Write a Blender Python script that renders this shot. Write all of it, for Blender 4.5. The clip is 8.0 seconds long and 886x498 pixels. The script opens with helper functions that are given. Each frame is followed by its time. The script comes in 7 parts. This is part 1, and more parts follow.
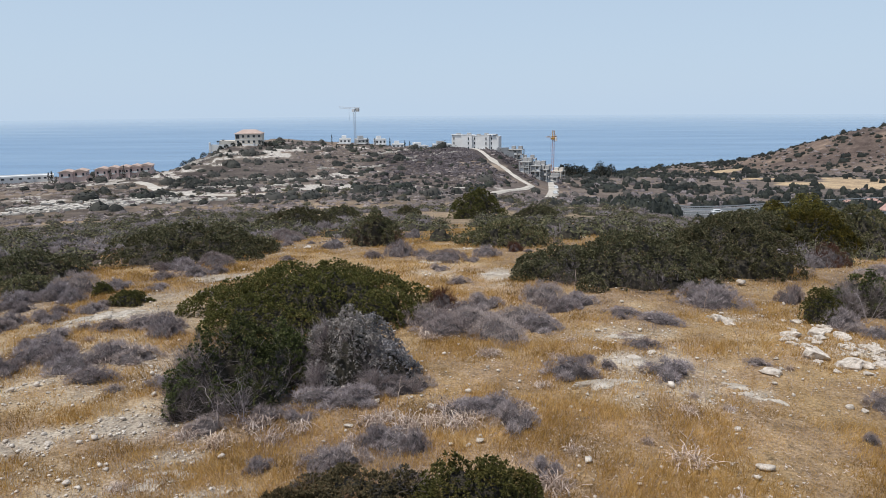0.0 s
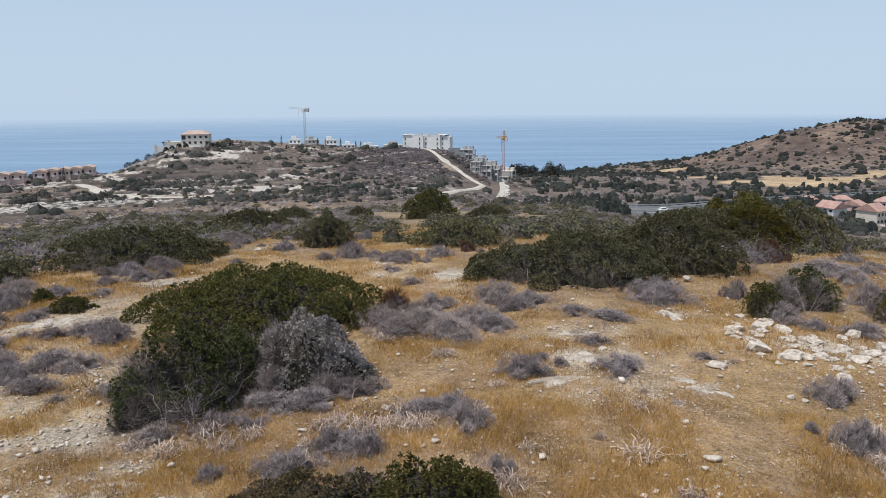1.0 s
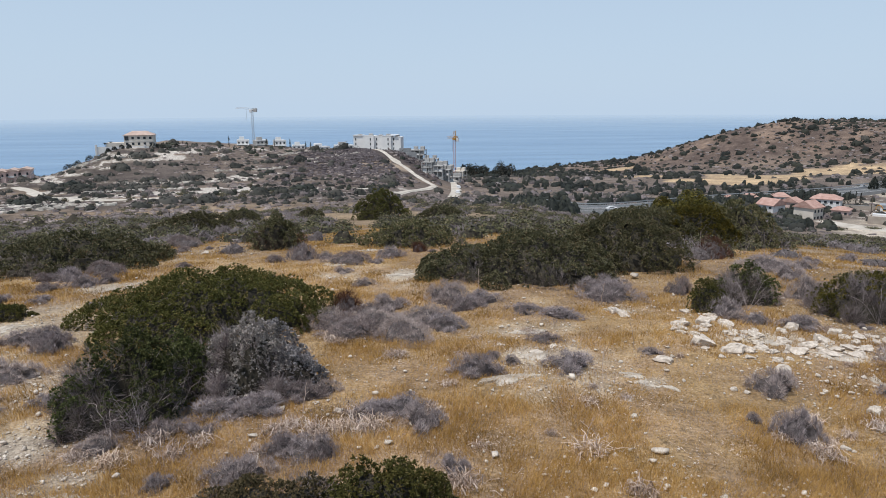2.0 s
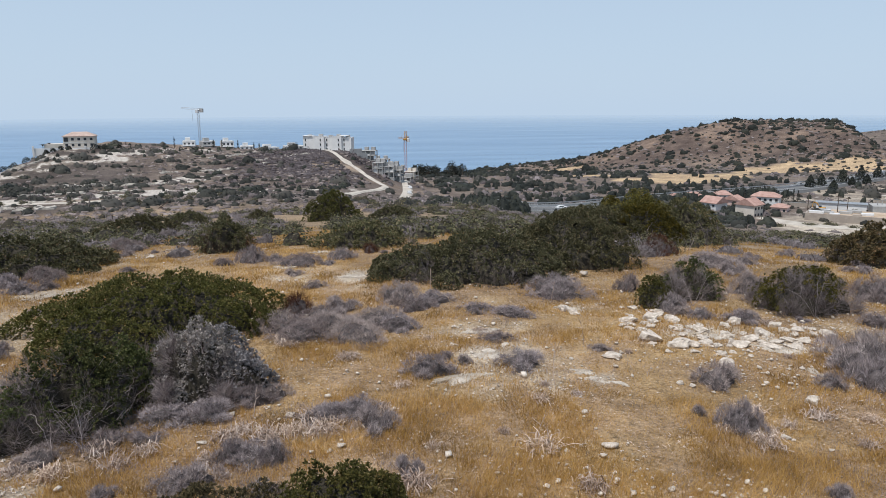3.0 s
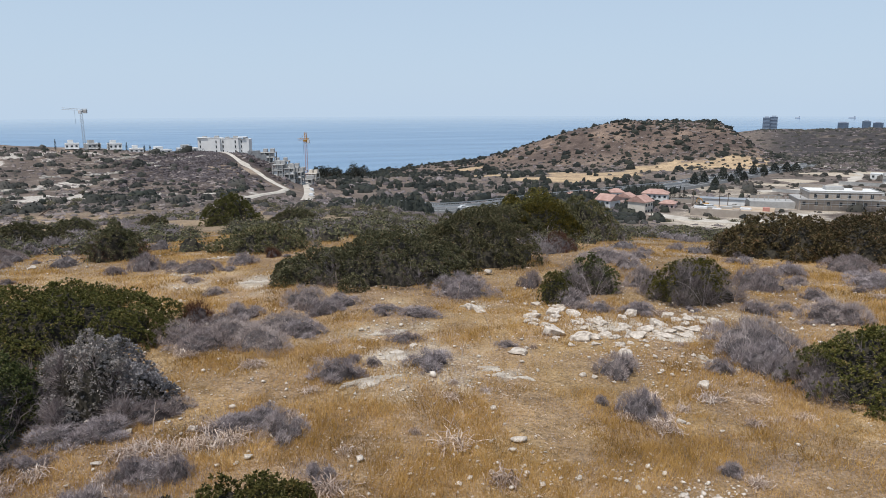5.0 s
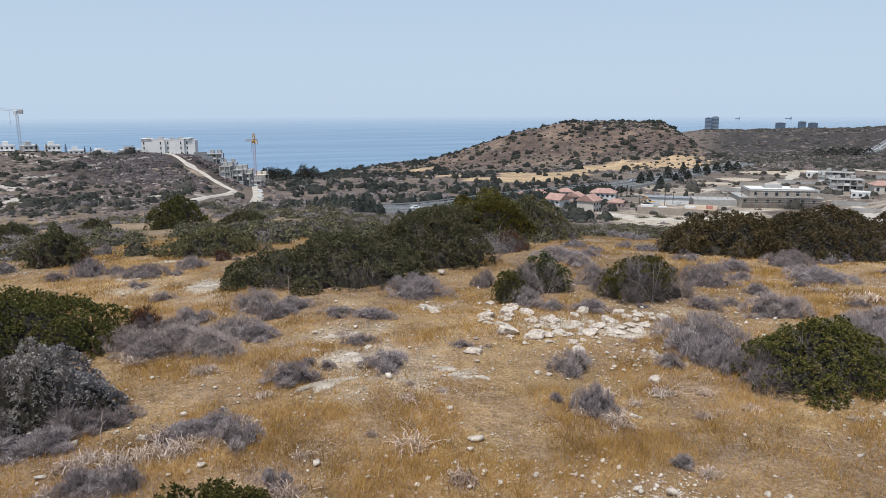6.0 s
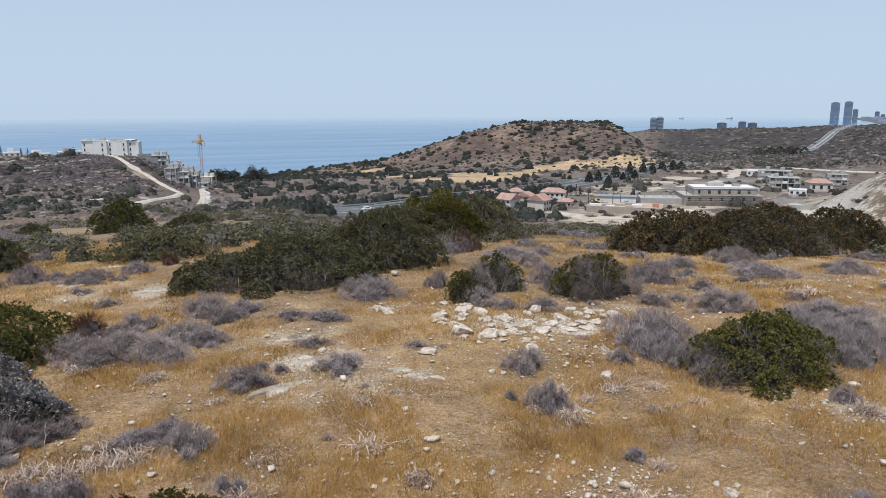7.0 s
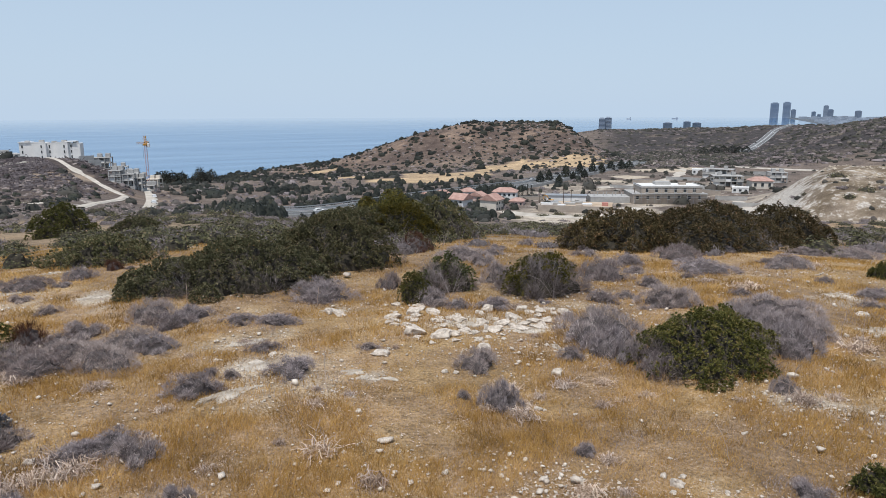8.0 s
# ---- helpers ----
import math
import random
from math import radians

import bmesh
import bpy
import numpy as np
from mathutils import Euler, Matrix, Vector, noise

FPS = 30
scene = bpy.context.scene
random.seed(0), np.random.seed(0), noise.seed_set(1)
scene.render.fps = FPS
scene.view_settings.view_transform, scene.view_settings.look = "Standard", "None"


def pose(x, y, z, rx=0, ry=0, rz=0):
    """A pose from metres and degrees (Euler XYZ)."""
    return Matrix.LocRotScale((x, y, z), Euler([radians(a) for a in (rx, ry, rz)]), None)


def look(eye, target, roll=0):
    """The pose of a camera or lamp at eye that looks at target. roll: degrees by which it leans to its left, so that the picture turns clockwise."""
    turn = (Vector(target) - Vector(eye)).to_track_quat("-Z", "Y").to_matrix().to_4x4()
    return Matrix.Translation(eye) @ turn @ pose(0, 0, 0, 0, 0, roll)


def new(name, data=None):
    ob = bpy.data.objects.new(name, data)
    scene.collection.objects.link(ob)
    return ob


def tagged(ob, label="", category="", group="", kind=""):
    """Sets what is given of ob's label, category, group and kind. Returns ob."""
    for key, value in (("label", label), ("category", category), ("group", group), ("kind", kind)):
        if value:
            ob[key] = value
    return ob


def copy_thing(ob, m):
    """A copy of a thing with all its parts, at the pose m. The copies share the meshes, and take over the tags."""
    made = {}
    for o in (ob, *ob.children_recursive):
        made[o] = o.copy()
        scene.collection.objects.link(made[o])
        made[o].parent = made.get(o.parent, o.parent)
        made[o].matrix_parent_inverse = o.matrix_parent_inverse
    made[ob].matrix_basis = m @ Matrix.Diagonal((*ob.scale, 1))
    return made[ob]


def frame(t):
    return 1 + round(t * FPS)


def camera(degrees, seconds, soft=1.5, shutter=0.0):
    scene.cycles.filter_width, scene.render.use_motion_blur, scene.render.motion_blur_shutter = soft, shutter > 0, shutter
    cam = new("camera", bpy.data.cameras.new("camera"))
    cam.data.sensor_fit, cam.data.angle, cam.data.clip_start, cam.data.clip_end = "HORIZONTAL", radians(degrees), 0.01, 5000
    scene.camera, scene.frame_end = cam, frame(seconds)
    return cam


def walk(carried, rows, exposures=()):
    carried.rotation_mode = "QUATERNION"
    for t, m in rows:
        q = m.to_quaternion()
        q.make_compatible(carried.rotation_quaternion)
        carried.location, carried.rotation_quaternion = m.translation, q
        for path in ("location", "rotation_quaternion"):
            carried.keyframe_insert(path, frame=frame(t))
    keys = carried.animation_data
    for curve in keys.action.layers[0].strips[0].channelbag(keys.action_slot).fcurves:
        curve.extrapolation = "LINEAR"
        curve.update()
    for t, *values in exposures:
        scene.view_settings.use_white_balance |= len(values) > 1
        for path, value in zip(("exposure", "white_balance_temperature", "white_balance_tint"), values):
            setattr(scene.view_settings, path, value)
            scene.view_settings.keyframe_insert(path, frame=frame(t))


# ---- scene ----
# ---- camera: a drone hovering 3.5 m above the hillside, turning to its right ----
cam = camera(64.4, 8.0, soft=0.5)
ROWS = (
    (0, 0.002, 0.002, 3.497, 0.011, -11.514, -0.454),
    (0.5, -0.002, 0.005, 3.499, 1.97, -11.517, -0.431),
    (1, 0.002, 0.004, 3.501, 3.942, -11.519, -0.408),
    (1.5, 0.01, 0.001, 3.503, 5.921, -11.521, -0.383),
    (3, 0.033, -0.005, 3.508, 11.864, -11.514, -0.301),
    (3.5, 0.035, -0.003, 3.509, 13.844, -11.506, -0.272),
    (4, 0.032, 0.001, 3.509, 15.826, -11.496, -0.243),
    (4.5, 0.026, 0.007, 3.509, 17.812, -11.483, -0.216),
    (6, -0.01, 0.029, 3.509, 23.785, -11.432, -0.152),
    (6.5, -0.021, 0.032, 3.51, 25.773, -11.415, -0.141),
    (7, -0.027, 0.03, 3.512, 27.748, -11.398, -0.139),
    (7.5, -0.024, 0.02, 3.515, 29.7, -11.384, -0.146),
    (8, -0.009, -0.002, 3.522, 31.611, -11.374, -0.166),
)


def heading(x, y, z, right, up, lean):
    """A camera pose from its place and the degrees it is turned right, up, and rolled."""
    return pose(x, y, z, 90, 0, -right) @ pose(0, 0, 0, up) @ pose(0, 0, 0, 0, 0, lean)


walk(cam, [(row[0], heading(*row[1:])) for row in ROWS])

# ---- world and sun: high hazy summer noon ----
SUN_UP, SUN_RIGHT = 67.0, -126.0
world = bpy.data.worlds.new("world")
scene.world = world
world.use_nodes = True
wn, wl = world.node_tree.nodes, world.node_tree.links
sky = wn.new("ShaderNodeTexSky")
sky.sky_type, sky.sun_disc = "NISHITA", False
sky.sun_elevation, sky.sun_rotation = radians(SUN_UP), radians(SUN_RIGHT)
sky.altitude, sky.air_density, sky.dust_density, sky.ozone_density = 100, 1.0, 0.6, 1.5
# summer haze: pale and even near the horizon, thinning out overhead
up = wn.new("ShaderNodeSeparateXYZ")
wl.new(wn.new("ShaderNodeTexCoord").outputs["Generated"], up.inputs[0])
haze = wn.new("ShaderNodeMapRange")
haze.inputs["From Min"].default_value, haze.inputs["From Max"].default_value = 0.0, 0.9
haze.inputs["To Min"].default_value, haze.inputs["To Max"].default_value = 0.95, 0.25
wl.new(up.outputs["Z"], haze.inputs["Value"])
veil = wn.new("ShaderNodeMix")
veil.data_type = "RGBA"
veil.inputs[7].default_value = (5.2, 6.55, 8.2, 1)
wl.new(haze.outputs[0], veil.inputs[0])
wl.new(sky.outputs[0], veil.inputs[6])
wn["Background"].inputs["Strength"].default_value = 0.1
wl.new(veil.outputs[2], wn["Background"].inputs["Color"])
sun = new("sun", bpy.data.lights.new("sun", "SUN"))
sun.data.energy, sun.data.angle, sun.data.color = 3.6, radians(0.6), (1.0, 0.97, 0.93)
sun.matrix_world = look((math.sin(radians(SUN_RIGHT)) * math.cos(radians(SUN_UP)) * 500, math.cos(radians(SUN_RIGHT)) * math.cos(radians(SUN_UP)) * 500, math.sin(radians(SUN_UP)) * 500), (0, 0, 0))
scene.view_settings.exposure = 0.0

# ---- the lie of the land ----


def vnoise(x, y, seed=0):
    """Smooth value noise between -1 and 1 on a unit grid."""
    xi, yi = np.floor(x), np.floor(y)
    fx, fy = x - xi, y - yi
    fx, fy = fx * fx * (3 - 2 * fx), fy * fy * (3 - 2 * fy)

    def corner(i, j):
        h = np.sin((xi + i) * 127.1 + (yi + j) * 311.7 + seed * 74.7) * 43758.5453
        return h - np.floor(h)

    top = corner(0, 0) * (1 - fx) + corner(1, 0) * fx
    low = corner(0, 1) * (1 - fx) + corner(1, 1) * fx
    return (top * (1 - fy) + low * fy) * 2 - 1


def fractal(x, y, size, octaves=4, seed=0):
    total, gain = 0.0, 0.5
    for k in range(octaves):
        total = total + vnoise(x / size * 2**k + 17 * k, y / size * 2**k - 9 * k, seed + k) * gain
        gain *= 0.5
    return total


def rise(v, a, b):
    """0 below a, 1 above b, smooth between."""
    s = np.clip((v - a) / (b - a), 0, 1)
    return s * s * (3 - 2 * s)


def over(low, high, k):
    """The higher of two surfaces, with a soft seam."""
    return k * np.logaddexp(low / k, high / k)


SEA = -65.0


def land(x, y):
    """Height of the ground."""
    x, y = np.asarray(x, float), np.asarray(y, float)
    r = np.hypot(x, y)
    b = np.degrees(np.arctan2(x, y))
    # the rise that the near ground lies on, falling away all round
    near = -(0.14 + 0.022 * rise(b, 13, 22) * (1 - rise(b, 50, 58))) * 4 * np.logaddexp(0, (r - 18) / 4)
    near = near + 0.10 * fractal(x, y, 5.0, 3, 3) * rise(r, 3, 9) + 1.2 * fractal(x, y, 40, 4, 5) * rise(r, 30, 110)
    # valley floor, falling to the coast
    far = -27.0 - 0.02 * (np.minimum(r, 1130) - 230) - 10 * rise(x, 5, 75) + 3 * rise(x, 250, 500)
    coast = 800 - 60 * rise(-x, 100, 210) + 0.25 * np.maximum(0, x - 300) + 0.42 * np.maximum(0, x - 1225)
    far = far + (-69 - far) * rise(y, coast - 420, coast + 30)
    # village hill with a flat top
    top = rise(x, -152, -116) * (1 - rise(x, 30, 64)) * rise(y, 300, 425) * (1 - rise(y, 490, 580))
    far = far + (-17.8 - 0.062 * (x + 100) - far) * top
    # dark spur below the white block
    far = far + 6.4 * np.exp(-(((x - 14) / 34) ** 2) - ((y - 385) / 45) ** 2)
    # table hill
    a = radians(36)
    u, v = x * math.cos(a) - y * math.sin(a), x * math.sin(a) + y * math.cos(a) - 750
    hill = (0.27 * rise(u, -330, -120) + 0.73 * rise(u, -195, -12)) * (1 - rise(u, 60, 124)) * rise(v, -185, -5) * (1 - rise(v, 60, 260))
    far = far + (-14.0 + 0.010 * u - far) * hill
    # long far ridge and the slopes beside it
    ridge = rise(r, 900, 1350) * (1 - rise(r, 1500, 2100)) * rise(b, 38, 44.5)
    far = far + (-43 + 5 * rise(b, 46, 52) + 5.5 * rise(b, 53.5, 56.5) - far) * ridge
    slope = rise(b, 54.5, 65) * rise(r, 430, 820) * (1 - rise(r, 1000, 1500))
    far = far + (-8 - far) * slope
    bank = rise(b, 54.5, 61) * rise(r, 182, 240) * (1 - rise(r, 300, 430))
    far = far + (-19.3 - far) * bank
    far = far + (-70 + 6.2 * rise(b + 3.3 * (r - 2400) / 2400, 59.6, 60.6) - far) * rise(r, 1700, 2200) * rise(b, 44, 46)
    far = far + bank * 3.4 * fractal(x, y, 18, 5, 13)
    rough = fractal(x, y, 90, 5, 11) * 3.2 * (0.35 + hill + 0.5 * top + ridge) * (1 - rise(r, 1650, 2100))
    rough = rough + fractal(x, y, 24, 4, 15) * 1.6 * (0.2 + 1.3 * hill + 0.5 * top + 0.8 * ridge + 0.8 * slope) * (1 - rise(r, 1650, 2100))
    far = far + rough * rise(r, 180, 400) * (1 - 0.9 * rise(y, coast - 200, coast))
    return over(near, far, 1.6)


def spot(right, away, lift=0.0):
    """A place on the ground, from its bearing in degrees and its distance."""
    x, y = math.sin(radians(right)) * away, math.cos(radians(right)) * away
    return Vector((x, y, float(land(x, y)) + lift))


# ---- end of the land ----

# ---- materials ----
def material(name):
    m = bpy.data.materials.new(name)
    m.use_nodes = True
    return m, m.node_tree.nodes, m.node_tree.links, m.node_tree.nodes["Principled BSDF"]


def ramp_node(nodes, stops):
    ramp = nodes.new("ShaderNodeValToRGB")
    els = ramp.color_ramp.elements
    while len(els) < len(stops):
        els.new(0.5)
    for el, (at, colour) in zip(els, stops):
        el.position, el.color = at, (*colour, 1)
    return ramp


def noise_node(nodes, links, coords, scale, detail=4.0, rough=0.6):
    n = nodes.new("ShaderNodeTexNoise")
    n.inputs["Scale"].default_value, n.inputs["Detail"].default_value, n.inputs["Roughness"].default_value = scale, detail, rough
    links.new(coords, n.inputs["Vector"])
    return n


def mix_node(nodes, links, kind, factor, a, b):
    """A colour mix; factor, a and b are sockets or values."""
    m = nodes.new("ShaderNodeMix")
    m.data_type, m.blend_type, m.clamp_factor = "RGBA", kind, True
    for socket, value in ((m.inputs[0], factor), (m.inputs[6], a), (m.inputs[7], b)):
        if hasattr(value, "is_linked"):
            links.new(value, socket)
        else:
            socket.default_value = value if isinstance(value, float) else (*value, 1)
    return m.outputs[2]


def worn(name, dark, light, scale=2.0, fine=30.0, rough=0.85, bump=0.2, metal=0.0, depth=0.02):
    """A surface whose colour wanders between two tones, with fine grain and relief."""
    m, nodes, links, shader = material(name)
    at = nodes.new("ShaderNodeTexCoord").outputs["Object"]
    big, small = noise_node(nodes, links, at, scale), noise_node(nodes, links, at, fine, 3.0)
    ramp = ramp_node(nodes, ((0.3, dark), (0.7, light)))
    links.new(big.outputs[0], ramp.inputs[0])
    grain = ramp_node(nodes, ((0.25, (0.84, 0.84, 0.84)), (0.75, (1.0, 1.0, 1.0))))
    links.new(small.outputs[0], grain.inputs[0])
    links.new(mix_node(nodes, links, "MULTIPLY", 1.0, ramp.outputs[0], grain.outputs[0]), shader.inputs["Base Color"])
    relief = nodes.new("ShaderNodeBump")
    relief.inputs["Strength"].default_value, relief.inputs["Distance"].default_value = bump, depth
    links.new(small.outputs[0], relief.inputs["Height"])
    links.new(relief.outputs[0], shader.inputs["Normal"])
    shader.inputs["Roughness"].default_value, shader.inputs["Metallic"].default_value = rough, metal
    shader.inputs["Specular IOR Level"].default_value = 0.25
    return m


def foliage(name, stops, rough=0.6, through_light=0.25, patch=1.2, each=0.78, sway=1.3):
    """Leaves or twigs: every one its own tone, drifting in patches over the plant."""
    m, nodes, links, shader = material(name)
    one = nodes.new("ShaderNodeNewGeometry").outputs["Random Per Island"]
    at = nodes.new("ShaderNodeTexCoord").outputs["Object"]
    drift = noise_node(nodes, links, at, patch, 2.0)
    add = nodes.new("ShaderNodeMath")
    add.operation, add.inputs[1].default_value = "MULTIPLY_ADD", each
    links.new(one, add.inputs[0])
    shift = nodes.new("ShaderNodeMath")
    shift.operation, shift.inputs[1].default_value, shift.inputs[2].default_value = "MULTIPLY_ADD", sway, 0.5 - 0.5 * sway - 0.5 * each
    links.new(drift.outputs[0], shift.inputs[0])
    links.new(shift.outputs[0], add.inputs[2])
    ramp = ramp_node(nodes, stops)
    links.new(add.outputs[0], ramp.inputs[0])
    own = nodes.new("ShaderNodeObjectInfo").outputs["Random"]
    tint = ramp_node(nodes, ((0.0, (0.76, 0.70, 0.68)), (0.5, (0.94, 0.93, 0.97)), (1.0, (1.14, 1.08, 1.02))))
    links.new(own, tint.inputs[0])
    colour = mix_node(nodes, links, "MULTIPLY", 1.0, ramp.outputs[0], tint.outputs[0])
    links.new(colour, shader.inputs["Base Color"])
    shader.inputs["Roughness"].default_value = rough
    shader.inputs["Specular IOR Level"].default_value = 0.15
    if through_light:
        soft = nodes.new("ShaderNodeBsdfTranslucent")
        links.new(colour, soft.inputs["Color"])
        both = nodes.new("ShaderNodeMixShader")
        both.inputs[0].default_value = through_light
        links.new(shader.outputs[0], both.inputs[1])
        links.new(soft.outputs[0], both.inputs[2])
        links.new(both.outputs[0], nodes["Material Output"].inputs["Surface"])
    return m


def ground_material():
    m, nodes, links, shader = material("dry_hillside")
    tone = nodes.new("ShaderNodeVertexColor")
    tone.layer_name = "tone"
    at = nodes.new("ShaderNodeTexCoord").outputs["Object"]
    fine, mid, broad = noise_node(nodes, links, at, 26.0, 5.0, 0.7), noise_node(nodes, links, at, 3.2, 5.0, 0.65), noise_node(nodes, links, at, 0.11, 6.0, 0.7)
    a = ramp_node(nodes, ((0.3, (0.46, 0.44, 0.42)), (0.7, (1.42, 1.42, 1.42))))
    links.new(fine.outputs[0], a.inputs[0])
    b = ramp_node(nodes, ((0.3, (0.74, 0.72, 0.70)), (0.7, (1.18, 1.18, 1.16))))
    links.new(mid.outputs[0], b.inputs[0])
    c = ramp_node(nodes, ((0.36, (0.62, 0.60, 0.61)), (0.64, (1.24, 1.22, 1.18))))
    links.new(broad.outputs[0], c.inputs[0])
    colour = mix_node(nodes, links, "MULTIPLY", 1.0, tone.outputs[0], a.outputs[0])
    colour = mix_node(nodes, links, "MULTIPLY", 1.0, colour, b.outputs[0])
    colour = mix_node(nodes, links, "MULTIPLY", 1.0, colour, c.outputs[0])
    # pale limestone crumbs
    cells = nodes.new("ShaderNodeTexVoronoi")
    cells.inputs["Scale"].default_value = 11.0
    links.new(at, cells.inputs["Vector"])
    crumb = ramp_node(nodes, ((0.10, (1.0, 1.0, 1.0)), (0.17, (0.0, 0.0, 0.0))))
    links.new(cells.outputs["Distance"], crumb.inputs[0])
    where = ramp_node(nodes, ((0.5, (0.0, 0.0, 0.0)), (0.62, (0.9, 0.9, 0.9))))
    links.new(mid.outputs[0], where.inputs[0])
    amount = nodes.new("ShaderNodeMath")
    amount.operation = "MULTIPLY"
    links.new(crumb.outputs[0], amount.inputs[0])
    links.new(where.outputs[0], amount.inputs[1])
    colour = mix_node(nodes, links, "MIX", amount.outputs[0], colour, (0.62, 0.57, 0.50))
    # ragged outcrops where the rock lies bare
    crag = noise_node(nodes, links, at, 0.22, 9.0, 0.72)
    open_rock = nodes.new("ShaderNodeMath")
    open_rock.operation, open_rock.inputs[1].default_value = "MULTIPLY_ADD", 0.62
    links.new(tone.outputs["Alpha"], open_rock.inputs[0])
    links.new(crag.outputs[0], open_rock.inputs[2])
    shown = ramp_node(nodes, ((0.80, (0.0, 0.0, 0.0)), (0.87, (1.0, 1.0, 1.0))))
    links.new(open_rock.outputs[0], shown.inputs[0])
    rock = ramp_node(nodes, ((0.38, (0.28, 0.24, 0.205)), (0.62, (0.66, 0.61, 0.545))))
    links.new(noise_node(nodes, links, at, 1.1, 5.0, 0.7).outputs[0], rock.inputs[0])
    colour = mix_node(nodes, links, "MIX", shown.outputs[0], colour, rock.outputs[0])
    links.new(colour, shader.inputs["Base Color"])
    relief = nodes.new("ShaderNodeBump")
    relief.inputs["Strength"].default_value, relief.inputs["Distance"].default_value = 0.6, 0.04
    links.new(fine.outputs[0], relief.inputs["Height"])
    # gullies and broken ground, metres across
    lumps = noise_node(nodes, links, at, 0.4, 8.0, 0.68)
    broken = nodes.new("ShaderNodeBump")
    broken.inputs["Strength"].default_value, broken.inputs["Distance"].default_value = 0.45, 0.7
    links.new(lumps.outputs[0], broken.inputs["Height"])
    crags = noise_node(nodes, links, at, 0.055, 8.0, 0.7)
    torn = nodes.new("ShaderNodeBump")
    torn.inputs["Strength"].default_value, torn.inputs["Distance"].default_value = 0.5, 4.0
    links.new(crags.outputs[0], torn.inputs["Height"])
    links.new(torn.outputs[0], broken.inputs["Normal"])
    links.new(broken.outputs[0], relief.inputs["Normal"])
    links.new(relief.outputs[0], shader.inputs["Normal"])
    shader.inputs["Roughness"].default_value = 0.95
    shader.inputs["Specular IOR Level"].default_value = 0.1
    return m


def sea_material():
    m, nodes, links, shader = material("calm_sea")
    at = nodes.new("ShaderNodeTexCoord").outputs["Object"]
    stretch = nodes.new("ShaderNodeMapping")
    stretch.inputs["Scale"].default_value = (0.0009, 0.0055, 1.0)
    links.new(at, stretch.inputs["Vector"])
    streak = noise_node(nodes, links, stretch.outputs[0], 2.2, 6.0, 0.62)
    ramp = ramp_node(nodes, ((0.36, (0.030, 0.130, 0.275)), (0.6, (0.038, 0.145, 0.29)), (0.74, (0.07, 0.19, 0.325))))
    links.new(streak.outputs[0], ramp.inputs[0])
    links.new(ramp.outputs[0], shader.inputs["Base Color"])
    gloss = ramp_node(nodes, ((0.4, (0.19, 0.19, 0.19)), (0.72, (0.14, 0.14, 0.14))))
    links.new(streak.outputs[0], gloss.inputs[0])
    # far water: gloss and waves fade to put horizon haze into the surface
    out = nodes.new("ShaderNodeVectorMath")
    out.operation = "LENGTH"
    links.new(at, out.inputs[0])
    hazed = nodes.new("ShaderNodeMapRange")
    hazed.inputs["From Min"].default_value, hazed.inputs["From Max"].default_value = 1800.0, 4800.0
    hazed.inputs["To Min"].default_value, hazed.inputs["To Max"].default_value = 1.0, 0.12
    links.new(out.outputs["Value"], hazed.inputs["Value"])
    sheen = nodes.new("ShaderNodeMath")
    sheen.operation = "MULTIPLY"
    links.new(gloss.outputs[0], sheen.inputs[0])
    links.new(hazed.outputs[0], sheen.inputs[1])
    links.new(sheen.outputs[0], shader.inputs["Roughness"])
    wave = noise_node(nodes, links, at, 0.35, 5.0)
    relief = nodes.new("ShaderNodeBump")
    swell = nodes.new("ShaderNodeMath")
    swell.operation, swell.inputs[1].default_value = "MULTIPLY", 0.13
    links.new(hazed.outputs[0], swell.inputs[0])
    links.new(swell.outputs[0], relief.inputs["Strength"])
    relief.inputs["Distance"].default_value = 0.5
    links.new(wave.outputs[0], relief.inputs["Height"])
    links.new(relief.outputs[0], shader.inputs["Normal"])
    shader.inputs["IOR"].default_value = 1.33
    return m


LENTISK = foliage("lentisk_leaves", ((0.05, (0.044, 0.050, 0.016)), (0.4, (0.095, 0.098, 0.028)), (0.75, (0.150, 0.142, 0.044)), (0.97, (0.25, 0.19, 0.08))), 0.55, 0.2, 6.0, 0.6, 1.5)
GREEN_LEAVES = foliage("deep_green_leaves", ((0.05, (0.032, 0.044, 0.016)), (0.5, (0.078, 0.095, 0.034)), (0.95, (0.16, 0.165, 0.065))), 0.55, 0.2, 6.0, 0.6, 1.5)
DARK_LEAVES = foliage("dark_scrub_leaves", ((0.05, (0.044, 0.048, 0.025)), (0.45, (0.112, 0.114, 0.056)), (0.8, (0.20, 0.185, 0.10)), (0.97, (0.26, 0.185, 0.11))), 0.55, 0.15, 5.0, 0.6, 1.5)
BROWN_LEAVES = foliage("brown_olive_leaves", ((0.05, (0.040, 0.036, 0.018)), (0.45, (0.098, 0.080, 0.038)), (0.8, (0.165, 0.122, 0.062)), (0.97, (0.26, 0.155, 0.085))), 0.6, 0.15, 5.0, 0.6, 1.5)
OLIVE_LEAVES = foliage("yellow_green_leaves", ((0.05, (0.03, 0.035, 0.01)), (0.45, (0.10, 0.095, 0.02)), (0.85, (0.20, 0.16, 0.03))), 0.5, 0.25, 5.0, 0.6, 1.5)
SILVER = foliage("silver_leaves", ((0.05, (0.15, 0.143, 0.133)), (0.5, (0.30, 0.285, 0.275)), (0.95, (0.46, 0.435, 0.42))), 0.8, 0.1, 6.0)
